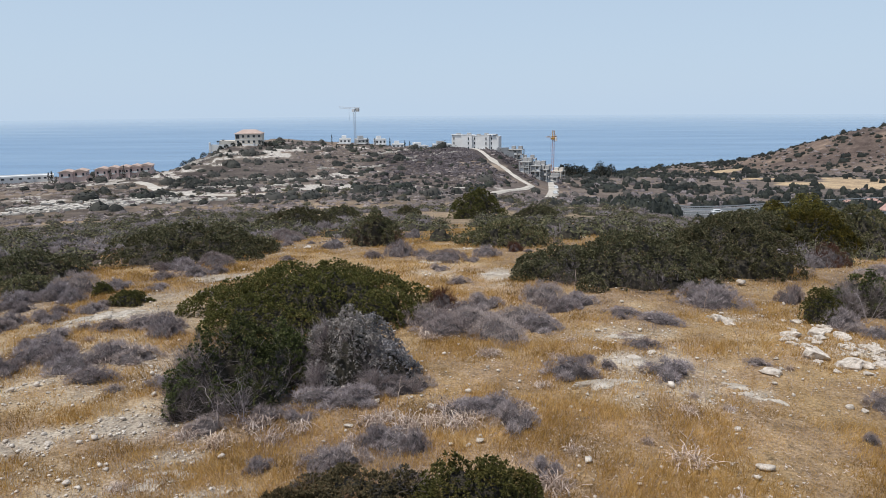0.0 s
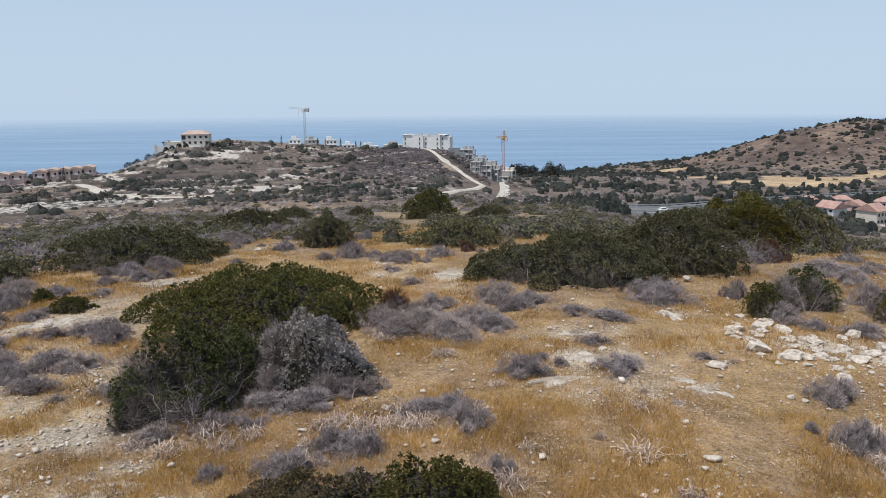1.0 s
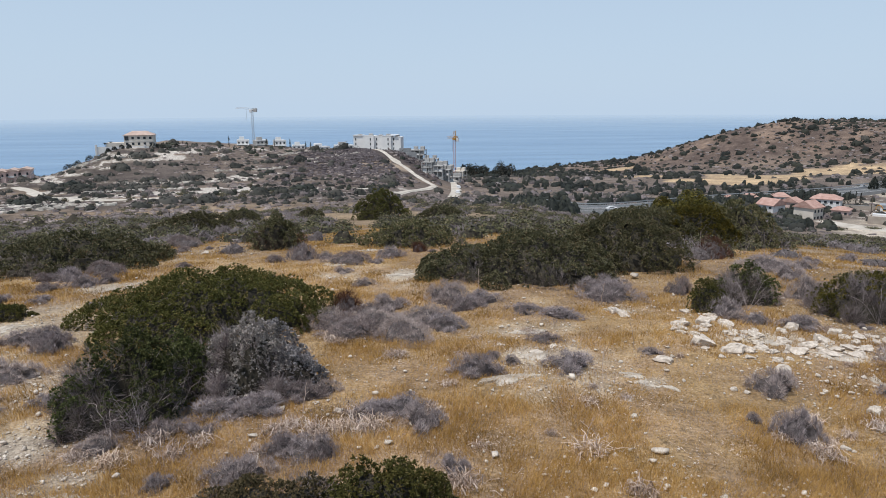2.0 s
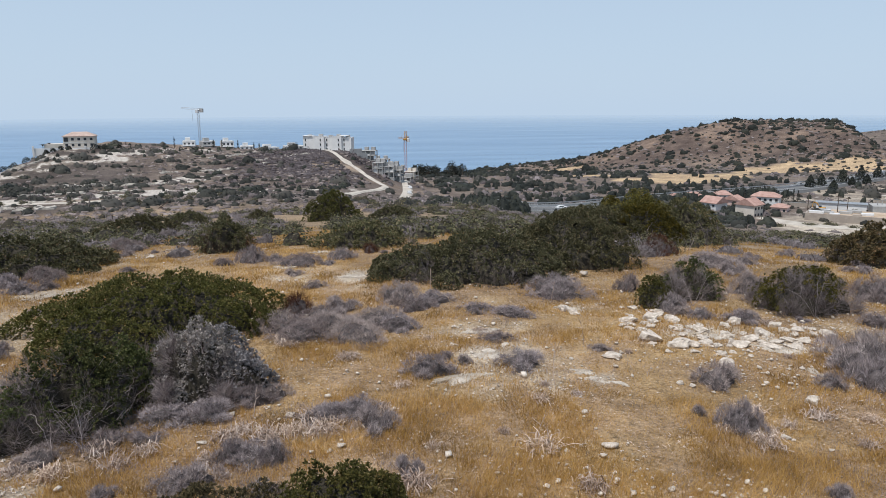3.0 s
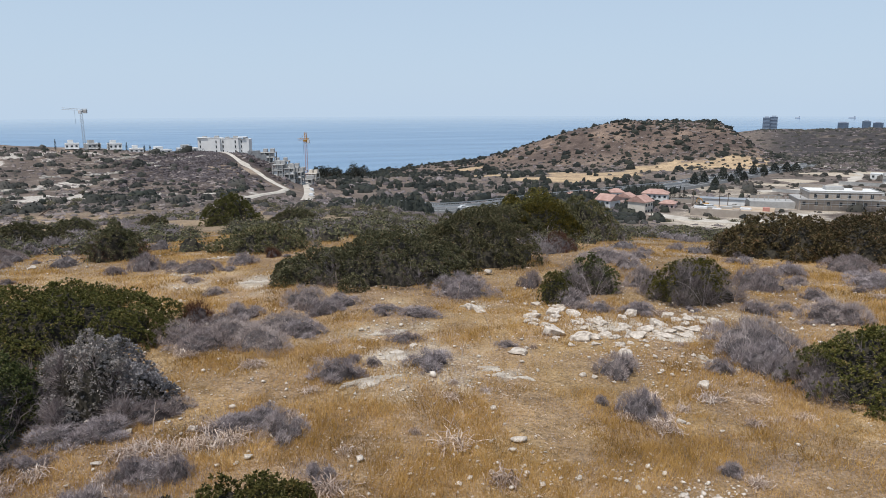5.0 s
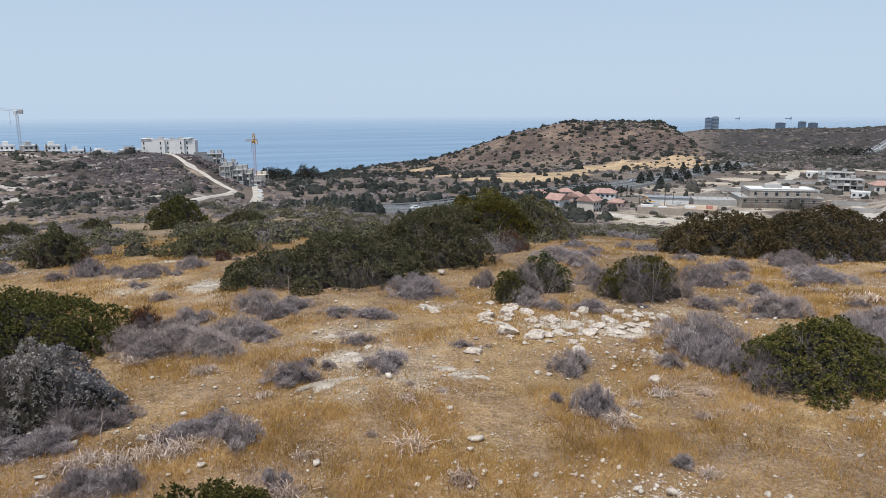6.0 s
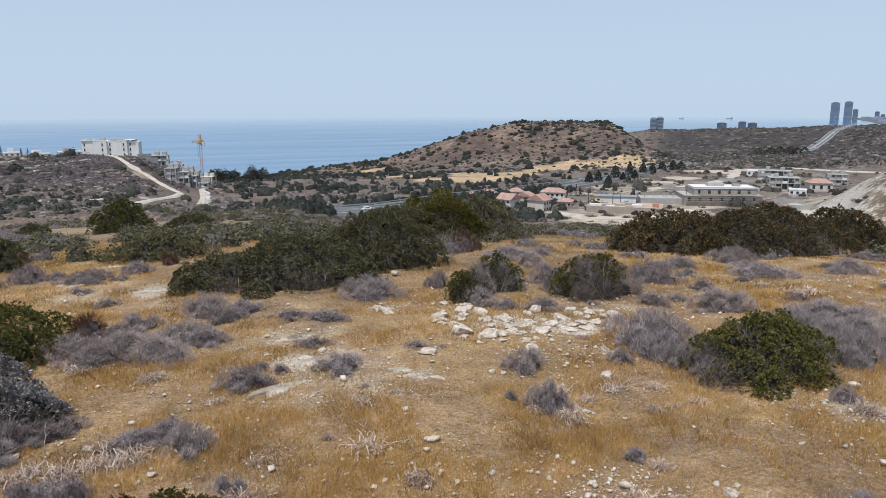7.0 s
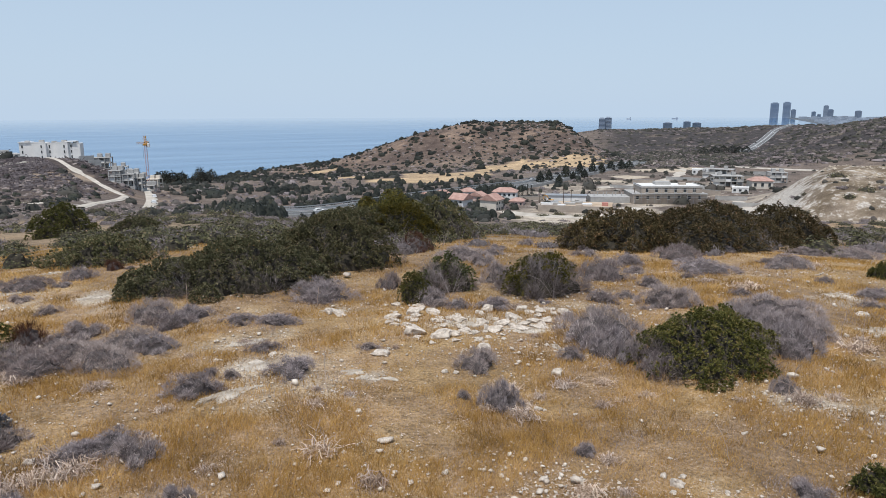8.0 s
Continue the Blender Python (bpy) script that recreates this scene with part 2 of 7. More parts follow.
GREY_TWIGS = foliage("grey_twigs", ((0.05, (0.16, 0.132, 0.125)), (0.45, (0.335, 0.288, 0.278)), (0.8, (0.49, 0.435, 0.42)), (1.0, (0.60, 0.53, 0.49))), 0.9, 0.0, 5.0)
DULL_TWIGS = foliage("dull_twigs", ((0.05, (0.11, 0.09, 0.083)), (0.45, (0.23, 0.20, 0.195)), (0.85, (0.37, 0.33, 0.32))), 0.9, 0.0)
RUST_TWIGS = foliage("rust_twigs", ((0.05, (0.05, 0.022, 0.014)), (0.5, (0.12, 0.055, 0.035)), (0.95, (0.22, 0.12, 0.08))), 0.9, 0.0)
STRAW = foliage("straw", ((0.1, (0.28, 0.21, 0.155)), (0.5, (0.50, 0.40, 0.325)), (0.95, (0.74, 0.645, 0.555))), 0.8, 0.1)
GRASS = foliage("dry_grass", ((0.0, (0.15, 0.088, 0.03)), (0.3, (0.41, 0.246, 0.066)), (0.6, (0.60, 0.372, 0.112)), (0.95, (0.86, 0.61, 0.27))), 0.8, 0.25, 1.1, 0.6, 1.5)
# brown and grey twig cores; the shade between leaves is in their colour
SHADE_CORE = worn("twig_core", (0.032, 0.028, 0.020), (0.085, 0.073, 0.055), 9.0, 70.0, 0.9, 1.0, 0.0, 0.03)
SHADED_TWIGS = worn("shaded_grey_twigs", (0.09, 0.075, 0.072), (0.21, 0.18, 0.178), 11.0, 95.0, 0.95, 1.0, 0.0, 0.03)
FAR_SCRUB = foliage("far_scrub", ((0.05, (0.030, 0.032, 0.028)), (0.45, (0.056, 0.057, 0.048)), (0.8, (0.092, 0.088, 0.076)), (1.0, (0.14, 0.125, 0.11))), 0.8, 0.0, 0.02)
FAR_GREEN = foliage("far_green", ((0.05, (0.018, 0.022, 0.020)), (0.5, (0.033, 0.039, 0.033)), (0.95, (0.060, 0.064, 0.048))), 0.7, 0.0, 0.02)
FAR_GREY = foliage("far_grey_scrub", ((0.05, (0.11, 0.095, 0.092)), (0.5, (0.20, 0.175, 0.17)), (0.95, (0.30, 0.265, 0.255))), 0.9, 0.0, 0.02)
SPUR_SCRUB = foliage("spur_scrub", ((0.05, (0.055, 0.046, 0.046)), (0.5, (0.10, 0.086, 0.087)), (0.95, (0.165, 0.145, 0.143))), 0.9, 0.0, 0.02)
BARK = worn("bark", (0.06, 0.045, 0.035), (0.16, 0.125, 0.10), 6.0, 60.0)
LIMESTONE = worn("limestone", (0.45, 0.375, 0.305), (0.84, 0.75, 0.65), 5.0, 40.0, 0.9, 0.6)
BEDROCK = worn("bare_bedrock", (0.36, 0.295, 0.225), (0.74, 0.66, 0.565), 3.4, 26.0, 0.95, 1.0, 0.0, 0.05)
GROUND = ground_material()
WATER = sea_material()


# ---- mesh helpers ----
def mesh_of(name, verts, faces, mat, smooth=False):
    """A mesh from arrays: verts (n, 3), faces (m, 3 or 4)."""
    verts, faces = np.asarray(verts, np.float32), np.asarray(faces, np.int32)
    me = bpy.data.meshes.new(name)
    k = faces.shape[1]
    me.vertices.add(len(verts))
    me.vertices.foreach_set("co", verts.ravel())
    me.loops.add(faces.size)
    me.loops.foreach_set("vertex_index", faces.ravel())
    me.polygons.add(len(faces))
    me.polygons.foreach_set("loop_start", np.arange(0, faces.size, k, dtype=np.int32))
    me.polygons.foreach_set("use_smooth", np.full(len(faces), smooth))
    me.update(calc_edges=True)
    me.materials.append(mat)
    return me


def under(name, me, parent, label=""):
    """Links a mesh as a part of a thing."""
    ob = new(name, me)
    ob.parent = parent
    return tagged(ob, label) if label else ob


def part(name, bm, mat, parent, label=""):
    me = bpy.data.meshes.new(name)
    bm.to_mesh(me)
    bm.free()
    me.materials.append(mat)
    return under(name, me, parent, label)


def thing(name, place, label, category, group="", turn=0.0, kind=""):
    """An empty at a thing's base."""
    ob = new(name)
    ob.matrix_world = Matrix.Translation(place) @ pose(0, 0, 0, 0, 0, turn)
    return tagged(ob, label, category, group, kind)


# ---- ground ----
BARE = ((14.7, 9.72, 1.4, 0.9), (25.4, 9.08, 0.75, 0.5), (-26.0, 13.7, 2.2, 1.2), (-24.4, 6.7, 0.8, 0.5), (33.0, 11.7, 2.3, 1.1), (38.5, 11.6, 1.6, 0.9), (-17.6, 16.3, 1.7, 0.7), (4.5, 15.73, 0.9, 1.5), (62.4, 15.1, 1.7, 1.6), (62.8, 9.35, 1.7, 0.9), (0.3, 7.4, 0.7, 0.4), (23.0, 12.6, 0.9, 0.9), (-27.0, 8.3, 1.4, 0.8), (-32.5, 8.4, 1.2, 0.8), (-22.5, 7.2, 1.4, 0.5), (-29.0, 9.6, 1.0, 0.5), (-20.0, 6.4, 0.9, 0.4), (-33.0, 10.4, 1.0, 0.5))


def bareness(x, y):
    """1 where stony ground shows, 0 under grass."""
    n = fractal(x, y, 1.3, 6, 71) + 0.5 * fractal(x, y, 0.25, 3, 73)
    out = rise(fractal(x, y, 3.2, 4, 21) + 0.6 * fractal(x, y, 0.9, 4, 31), 0.26, 0.66) * 0.65
    for b, r, w, d in BARE:
        a = radians(b)
        u, v = x * math.cos(a) - y * math.sin(a), x * math.sin(a) + y * math.cos(a) - r
        out = np.maximum(out, rise(0.75 - np.hypot(u / (w * 0.62), v / (d * 0.62)) + 1.1 * n, -0.05, 0.55))
    return out


def lerp(a, b, f):
    return a + (np.asarray(b) - a) * f[..., None]


def hill_field(x, y):
    """Tongue of stubble between the table hill's foot and the motorway."""
    r, b = np.hypot(x, y), np.degrees(np.arctan2(x, y))
    n = fractal(x, y, 35, 4, 67)
    return rise(b + 2 * n, 37.2, 38.2) * (1 - rise(b + 2 * n, 45, 46)) * rise(r + 25 * n, 542, 550) * (1 - rise(r - 6 * np.maximum(0, b - 41) + 25 * n, 604, 612))


def stubble(x, y):
    """Stubble fields on the valley floor, 1 inside."""
    r, b = np.hypot(x, y), np.degrees(np.arctan2(x, y))
    n = 0.8 * fractal(x, y, 45, 4, 67)
    out = 0 * r
    for at, away, half, deep in ((19.6, 560, 2.6, 22), (23.6, 492, 2.2, 20), (26.9, 448, 1.7, 13), (33.0, 488, 3.8, 40), (36.2, 560, 2.4, 44), (29.4, 530, 1.6, 14), (21.5, 640, 1.6, 16)):
        out = np.maximum(out, 1 - rise(np.maximum(np.abs(b - at) / half, np.abs(r - away - (b - at) * 5) / deep) + n, 0.85, 0.98))
    return np.maximum(out, hill_field(x, y))


def ground_tone(x, y, z):
    """Base colour of soil, dry grass, bare limestone, fields and scrub litter, hazed blue far off."""
    r, b = np.hypot(x, y), np.degrees(np.arctan2(x, y))
    n1, n2, n3 = fractal(x, y, 3.2, 4, 21), fractal(x, y, 0.9, 3, 31), fractal(x, y, 30, 5, 41)
    tone = np.zeros(x.shape + (3,)) + np.array((0.37, 0.27, 0.18))
    tone = lerp(tone, (0.43, 0.31, 0.175), rise(n2, -0.2, 0.4))
    tone = lerp(tone, (0.54, 0.475, 0.39), bareness(x, y) * 0.9)
    # slope below: grey-brown litter between the shrubs
    litter = rise(r + 8 * n1, 20, 38)
    tone = lerp(tone, lerp(np.zeros(3) + np.array((0.175, 0.145, 0.12)), (0.42, 0.31, 0.20), rise(n3, 0.05, 0.35)), litter)
    tone = lerp(tone, (0.36, 0.275, 0.185), litter * (1 - rise(np.abs(b + 1), 9, 17)) * rise(n3 + 0.6 * n1, -0.3, 0.05) * 0.85)
    # valley and hills
    n4, n5 = fractal(x, y, 120, 5, 51), fractal(x, y, 22, 5, 61)
    away = rise(r, 190, 260)
    earth = lerp(np.zeros(x.shape + (3,)) + np.array((0.20, 0.165, 0.145)), (0.38, 0.30, 0.235), rise(n5, 0.0, 0.4))
    earth = lerp(earth, (0.15, 0.13, 0.122), np.maximum(rise(n4, 0.0, 0.3) * 0.8, 0.7 * rise(b, 8, 13) * rise(n5 + n4, -0.35, 0.05)))
    tone = lerp(tone, earth, away)
    white = rise(b, -33, -31) * (1 - rise(b, 2, 7)) * rise(r, 268, 282) * (1 - rise(r, 430, 470)) * rise(n5 + 0.5 * n4 + 0.35 * np.sin(z * 3.1 + 2 * n4), 0.22, 0.4)
    tone = lerp(tone, (0.44, 0.38, 0.32), white * 0.75)
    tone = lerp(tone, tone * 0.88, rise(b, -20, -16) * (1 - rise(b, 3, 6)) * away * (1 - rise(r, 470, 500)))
    # stubble fields at the foot of the table hill
    a = radians(36)
    u, v = x * math.cos(a) - y * math.sin(a), x * math.sin(a) + y * math.cos(a) - 750
    hill = rise(u, -330, -120) * (1 - rise(u, 100, 170)) * rise(v, -180, -90) * (1 - rise(v, 200, 300))
    tone = lerp(tone, lerp(np.zeros(x.shape + (3,)) + np.array((0.125, 0.097, 0.086)), (0.26, 0.195, 0.155), rise(n5, -0.15, 0.3)), hill)
    # beyond 1.75 km: distance haze painted into the ground colour as blue-grey
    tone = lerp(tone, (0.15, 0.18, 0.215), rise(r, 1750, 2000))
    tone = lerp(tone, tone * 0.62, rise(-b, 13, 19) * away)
    strata = rise(np.sin(z * 0.9 + 2.5 * n5), 0.3, 0.8) * hill
    tone = lerp(tone, (0.22, 0.17, 0.145), strata * 0.5)
    tone = lerp(tone, (0.52, 0.395, 0.26), stubble(x, y))
    dark_spur = np.exp(-(((x - 12) / 36) ** 2) - ((y - 368) / 52) ** 2)
    tone = lerp(tone, (0.10, 0.084, 0.082), np.clip(dark_spur * 1.9, 0, 0.94) * (1 - 0.8 * rise(n5, 0.25, 0.4)))
    # dark ridge ground, with a slight blue cast painted in for haze
    tone = lerp(tone, (0.058, 0.056, 0.060), 0.88 * rise(b, 43, 46) * rise(r, 580, 660) * (1 - rise(r, 1650, 1700)) * (1 - 0.7 * rise(n5, 0.3, 0.5)))
    # works and quarry ground
    works = rise(b, 36, 39) * rise(r, 205, 230) * (1 - rise(r + 90 * n5, 380, 520)) * (1 - rise(b, 57, 60))
    tone = lerp(tone, (0.46, 0.41, 0.345), works * 0.9 * rise(n5 + 0.7 * n4, 0.02, 0.2))
    plot = rise(b, 37.5, 39) * (1 - rise(b, 46, 49)) * rise(r + 20 * n5, 215, 225) * (1 - rise(r + 20 * n5, 272, 282))
    tone = lerp(tone, (0.58, 0.52, 0.44), plot * 0.9)
    bank = rise(b, 54, 57) * rise(r, 150, 165) * (1 - rise(r + 40 * n5, 300, 350))
    tone = lerp(tone, lerp(np.zeros(x.shape + (3,)) + np.array((0.36, 0.30, 0.235)), (0.20, 0.16, 0.115), rise(n5 + 0.6 * fractal(x, y, 7, 4, 65), -0.05, 0.35)), bank)
    rocky = np.clip(white * (0.70 - 0.18 * rise(-b, 12, 17)) + strata * 0.35 + bank * 0.45 + 0.4 * works + (0.35 + 0.06 * rise(b, -10, -8)) * rise(b, -38, -34) * (1 - rise(b, 3, 8)) * rise(r, 225, 250) * (1 - rise(r, 440, 470)), 0, 1)
    rocky = rocky * (1 - 0.8 * np.clip(dark_spur * 1.6, 0, 1)) * (1 - 0.3 * rise(-b, 9, 14) * rise(r, 268, 300))
    return np.concatenate([np.clip(tone, 0, 0.8), rocky[..., None]], -1)


def build_ground():
    # finer where the view goes, coarser behind
    turn = np.radians(np.concatenate([np.arange(-40, 72, 0.36), np.arange(72, 320, 4.0)]))
    away = np.concatenate([[0.0], np.exp(np.linspace(math.log(0.5), math.log(4960), 500))])
    tt, rr = np.meshgrid(turn, away, indexing="ij")
    x, y = np.sin(tt) * rr, np.cos(tt) * rr
    z = land(x, y)
    z[:, -1] = -70
    n, k = tt.shape
    i, j = np.meshgrid(np.arange(n), np.arange(k - 1), indexing="ij")
    i2 = (i + 1) % n
    faces = np.stack([i * k + j, i * k + j + 1, i2 * k + j + 1, i2 * k + j], -1).reshape(-1, 4)
    me = mesh_of("ground", np.stack([x, y, z], -1).reshape(-1, 3), faces, GROUND, True)
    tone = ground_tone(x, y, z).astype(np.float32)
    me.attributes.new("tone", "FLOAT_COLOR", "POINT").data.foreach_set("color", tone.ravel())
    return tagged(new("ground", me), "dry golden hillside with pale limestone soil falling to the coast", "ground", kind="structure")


build_ground()


def build_sea():
    turn, away = np.radians(np.arange(0, 360, 3.0)), np.array([1.0, 300, 600, 900, 1500, 2500, 3600, 4970])
    tt, rr = np.meshgrid(turn, away, indexing="ij")
    n, k = tt.shape
    i, j = np.meshgrid(np.arange(n), np.arange(k - 1), indexing="ij")
    i2 = (i + 1) % n
    faces = np.stack([i * k + j, i * k + j + 1, i2 * k + j + 1, i2 * k + j], -1).reshape(-1, 4)
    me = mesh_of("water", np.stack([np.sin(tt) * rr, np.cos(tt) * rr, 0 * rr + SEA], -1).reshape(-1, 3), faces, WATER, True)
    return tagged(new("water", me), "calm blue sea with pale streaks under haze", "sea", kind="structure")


build_sea()


# ---- plants ----
def unit(v):
    return v / np.maximum(np.linalg.norm(v, axis=-1, keepdims=True), 1e-9)


def lumpy_dome(count, w, d, h, lobes, dice):
    """Points and outward ways on a mound made of many overlapping lobes."""
    order = np.arange(lobes)
    ang, q = order * 2.39996 + dice.normal(0, 0.35, lobes), np.sqrt((order + 0.3) / lobes) * 0.9 * dice.uniform(0.9, 1.06, lobes)
    size = dice.uniform(0.20, 0.34, lobes) * (3.2 / math.sqrt(lobes)) ** 0.75
    cx, cy = np.cos(ang) * q * w / 2 * (1 - 0.5 * size), np.sin(ang) * q * d / 2 * (1 - 0.5 * size)
    top = h * (1 - 0.96 * np.minimum(q, 1) ** 2) ** 0.72 * dice.uniform(0.84, 1.06, lobes)
    rx, ry = size * w * 0.62, size * d * 0.62
    rz = top * np.where(q > 0.4, 0.97, 0.6)
    c = np.stack([cx, cy, top - rz], -1)
    s = np.stack([rx, ry, rz], -1)
    n = count * 3
    k = dice.choice(lobes, n, p=(rx * ry) / (rx * ry).sum())
    way = unit(dice.normal(0, 1, (n, 3)))
    way[:, 2] = np.where(way[:, 2] < -0.1, -way[:, 2], way[:, 2])
    p = c[k] + way * s[k]
    keep = p[:, 2] > 0.02 * h
    for i in range(lobes):
        keep &= (k == i) | ((((p - c[i]) / s[i]) ** 2).sum(1) > 0.80)
    p, way = p[keep][:count], way[keep][:count]
    span = np.quantile(np.abs(p), 0.985, axis=0)
    grow = np.array((w * 0.5 / span[0], d * 0.5 / span[1], h / span[2]))
    return p * grow, way, (c * grow, s * grow)


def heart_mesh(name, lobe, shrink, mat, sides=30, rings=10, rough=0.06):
    """The close mass of stems inside a plant, coloured dark as shade: the union of its lobes, drawn in a little."""
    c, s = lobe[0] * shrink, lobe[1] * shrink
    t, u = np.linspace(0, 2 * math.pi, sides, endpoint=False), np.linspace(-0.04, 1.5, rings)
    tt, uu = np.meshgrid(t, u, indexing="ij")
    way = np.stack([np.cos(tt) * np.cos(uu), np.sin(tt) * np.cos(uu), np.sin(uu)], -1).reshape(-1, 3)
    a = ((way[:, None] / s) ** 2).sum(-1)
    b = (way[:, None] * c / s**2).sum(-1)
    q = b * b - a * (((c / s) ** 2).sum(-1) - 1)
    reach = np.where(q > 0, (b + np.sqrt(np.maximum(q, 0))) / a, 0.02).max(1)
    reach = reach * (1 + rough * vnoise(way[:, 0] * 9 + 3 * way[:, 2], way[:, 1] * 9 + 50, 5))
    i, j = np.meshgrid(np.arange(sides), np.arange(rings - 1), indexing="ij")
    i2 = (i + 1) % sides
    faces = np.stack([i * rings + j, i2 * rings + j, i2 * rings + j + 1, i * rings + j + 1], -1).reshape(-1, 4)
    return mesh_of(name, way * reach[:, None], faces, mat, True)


def leaves(points, ways, long, wide, dice, ruffle=0.8):
    """Diamond leaves, folded a little along the middle."""
    n = len(points)
    norm = unit(ways + dice.normal(0, ruffle, (n, 3)) * 0.6 + np.array((0, 0, 0.35)))
    along = unit(np.cross(norm, dice.normal(0, 1, (n, 3))))
    side = np.cross(norm, along)
    length = long * dice.uniform(0.6, 1.3, (n, 1))
    half = 0.5 * wide * dice.uniform(0.7, 1.2, (n, 1))
    verts = np.stack([points - along * length * 0.5, points + side * half + norm * half * 0.3, points + along * length * 0.5, points - side * half + norm * half * 0.3], 1)
    return verts.reshape(-1, 3), np.arange(4 * n).reshape(n, 4)


def rosettes(points, axes, long, wide, per, dice, open_out=1.0):
    """Tufts of leaves that spread from the twig ends, their faces turned to the sky."""
    k = np.repeat(np.arange(len(points)), per)
    n = len(k)
    along = unit(dice.normal(0, 1, (n, 3)) * open_out + 1.15 * axes[k])
    side = unit(np.cross(along, np.array((0, 0, 1.0)) + dice.normal(0, 0.45, (n, 3))))
    norm = np.cross(side, along)
    length = long * dice.uniform(0.7, 1.25, (n, 1))
    half = 0.5 * wide * dice.uniform(0.75, 1.2, (n, 1))
    foot = points[k] + along * long * 0.12
    mid = foot + along * length * 0.55
    verts = np.stack([foot, mid + side * half + norm * half * 0.35, foot + along * length - norm * half * 0.3, mid - side * half + norm * half * 0.35], 1)
    return verts.reshape(-1, 3), np.arange(4 * n).reshape(n, 4)


def twigs(points, ways, long, thick, dice, spread=0.55, pointed=False):
    """Fine twigs that end at the points."""
    n = len(points)
    way = unit(ways + dice.normal(0, spread, (n, 3)) + np.array((0, 0, 0.3)))
    side = unit(np.cross(way, dice.normal(0, 1, (n, 3)))) * thick * dice.uniform(0.6, 1.3, (n, 1))
    length = long * dice.uniform(0.5, 1.4, (n, 1))
    foot = points - way * length
    if pointed:
        return np.stack([foot - side * 0.6, foot + side * 0.6, points], 1).reshape(-1, 3), np.arange(3 * n).reshape(n, 3)
    verts = np.stack([foot - side * 0.5, foot + side * 0.5, points + side * 0.25, points - side * 0.25], 1)
    return verts.reshape(-1, 3), np.arange(4 * n).reshape(n, 4)


def tube(path, radii, sides=5):
    """A tapered tube along a line of points."""
    path, radii = np.asarray(path, float), np.asarray(radii, float)
    way = unit(np.gradient(path, axis=0))
    a = unit(np.cross(way, np.array((0.31, 0.17, 0.93))))
    b = np.cross(way, a)
    t = np.linspace(0, 2 * math.pi, sides, endpoint=False)
    ring = path[:, None] + radii[:, None, None] * (np.cos(t)[None, :, None] * a[:, None] + np.sin(t)[None, :, None] * b[:, None])
    m = len(path)
    i, j = np.meshgrid(np.arange(m - 1), np.arange(sides), indexing="ij")
    j2 = (j + 1) % sides
    faces = np.stack([i * sides + j, i * sides + j2, (i + 1) * sides + j2, (i + 1) * sides + j], -1).reshape(-1, 4)
    return ring.reshape(-1, 3), faces


def joined(pieces):
    verts, faces, at = [], [], 0
    for v, f in pieces:
        verts.append(v)
        faces.append(f + at)
        at += len(v)
    return np.concatenate(verts), np.concatenate(faces)


def stem_mesh(w, d, h, count, thick, dice, mat):
    out = []
    for _ in range(count):
        a, q = dice.uniform(0, 2 * math.pi), dice.uniform(0.35, 0.8)
        end = np.array((math.cos(a) * w * 0.5 * q, math.sin(a) * d * 0.5 * q, h * dice.uniform(0.55, 0.95) * (1 - 0.4 * q * q)))
        s = np.linspace(0, 1, 6)[:, None]
        line = end * s * np.array((1, 1, 0)) + np.array((0, 0, 1)) * end[2] * s**0.7 + dice.normal(0, 0.03 * w, (6, 3)) * s * (1 - 0.5 * s)
        line[0] = (math.cos(a) * 0.04 * w, math.sin(a) * 0.04 * w, -0.06)
        out.append(tube(line, np.linspace(thick, thick * 0.2, 6), 4))
    v, f = joined(out)
    return mesh_of("stem", v, f, mat, True)


def leafy_bush(name, place, w, d, h, mat, label, category, seed, leaf=0.055, per=9, extra=None, group="", lobes=None, open_out=1.0):
    """A bush: stems, a mass of inner twigs darkened as shade, a crown of leaf tufts, and dead twigs where extra names
    their share and material.
    """
    dice = np.random.default_rng(seed)
    ob = thing(name, place, label, category, group, float(dice.uniform(-15, 15)))
    lobes = lobes or int(min(60, max(9, 7 * w * d)))
    area = math.pi / 4 * w * d * 1.3 + math.pi * (w + d) / 2 * h * 0.8
    count = int(1.6 * area / (1.75 * leaf) ** 2)
    p, way, lobe = lumpy_dome(count, w, d, h, lobes, dice)
    sink = min(1.0, h * 1.5)
    p = p - way * (dice.uniform(0, 1, (len(p), 1)) ** 1.6) * 0.13 * sink
    if extra:
        share, twig_mat, twig_label = extra
        size = 0.4 * max(0.8, w / 2)
        drift = fractal(p[:, 0] + seed, p[:, 1] - p[:, 2], size, 3, seed) - 0.9 * np.hypot(p[:, 0] / w, p[:, 1] / d) + 0.4 * p[:, 2] / h
        bare = drift + dice.normal(0, 0.14, len(p)) < np.quantile(drift, share)
        v, f = sprays(p[bare] + way[bare] * dice.uniform(-0.03, 0.09, (int(bare.sum()), 1)), way[bare], 0.24, 0.0042, 7, dice)
        tagged(under("twig_tangle", mesh_of("twig_tangle", v, f, twig_mat), ob, twig_label), kind="stuff")
        p, way = p[~bare], way[~bare]
    v, f = rosettes(p, unit(way + np.array((0, 0, 0.55))), leaf, leaf * 0.5, per, dice, open_out)
    under("crown", mesh_of("crown", v, f, mat), ob)
    under("twig_core", heart_mesh("twig_core", lobe, 0.76, SHADE_CORE), ob, "brown inner twig mass darkened for shade")
    for _ in range(4):
        under("stem", stem_mesh(w, d, h, 1, 0.010 + 0.004 * w, dice, BARK), ob)
    return ob


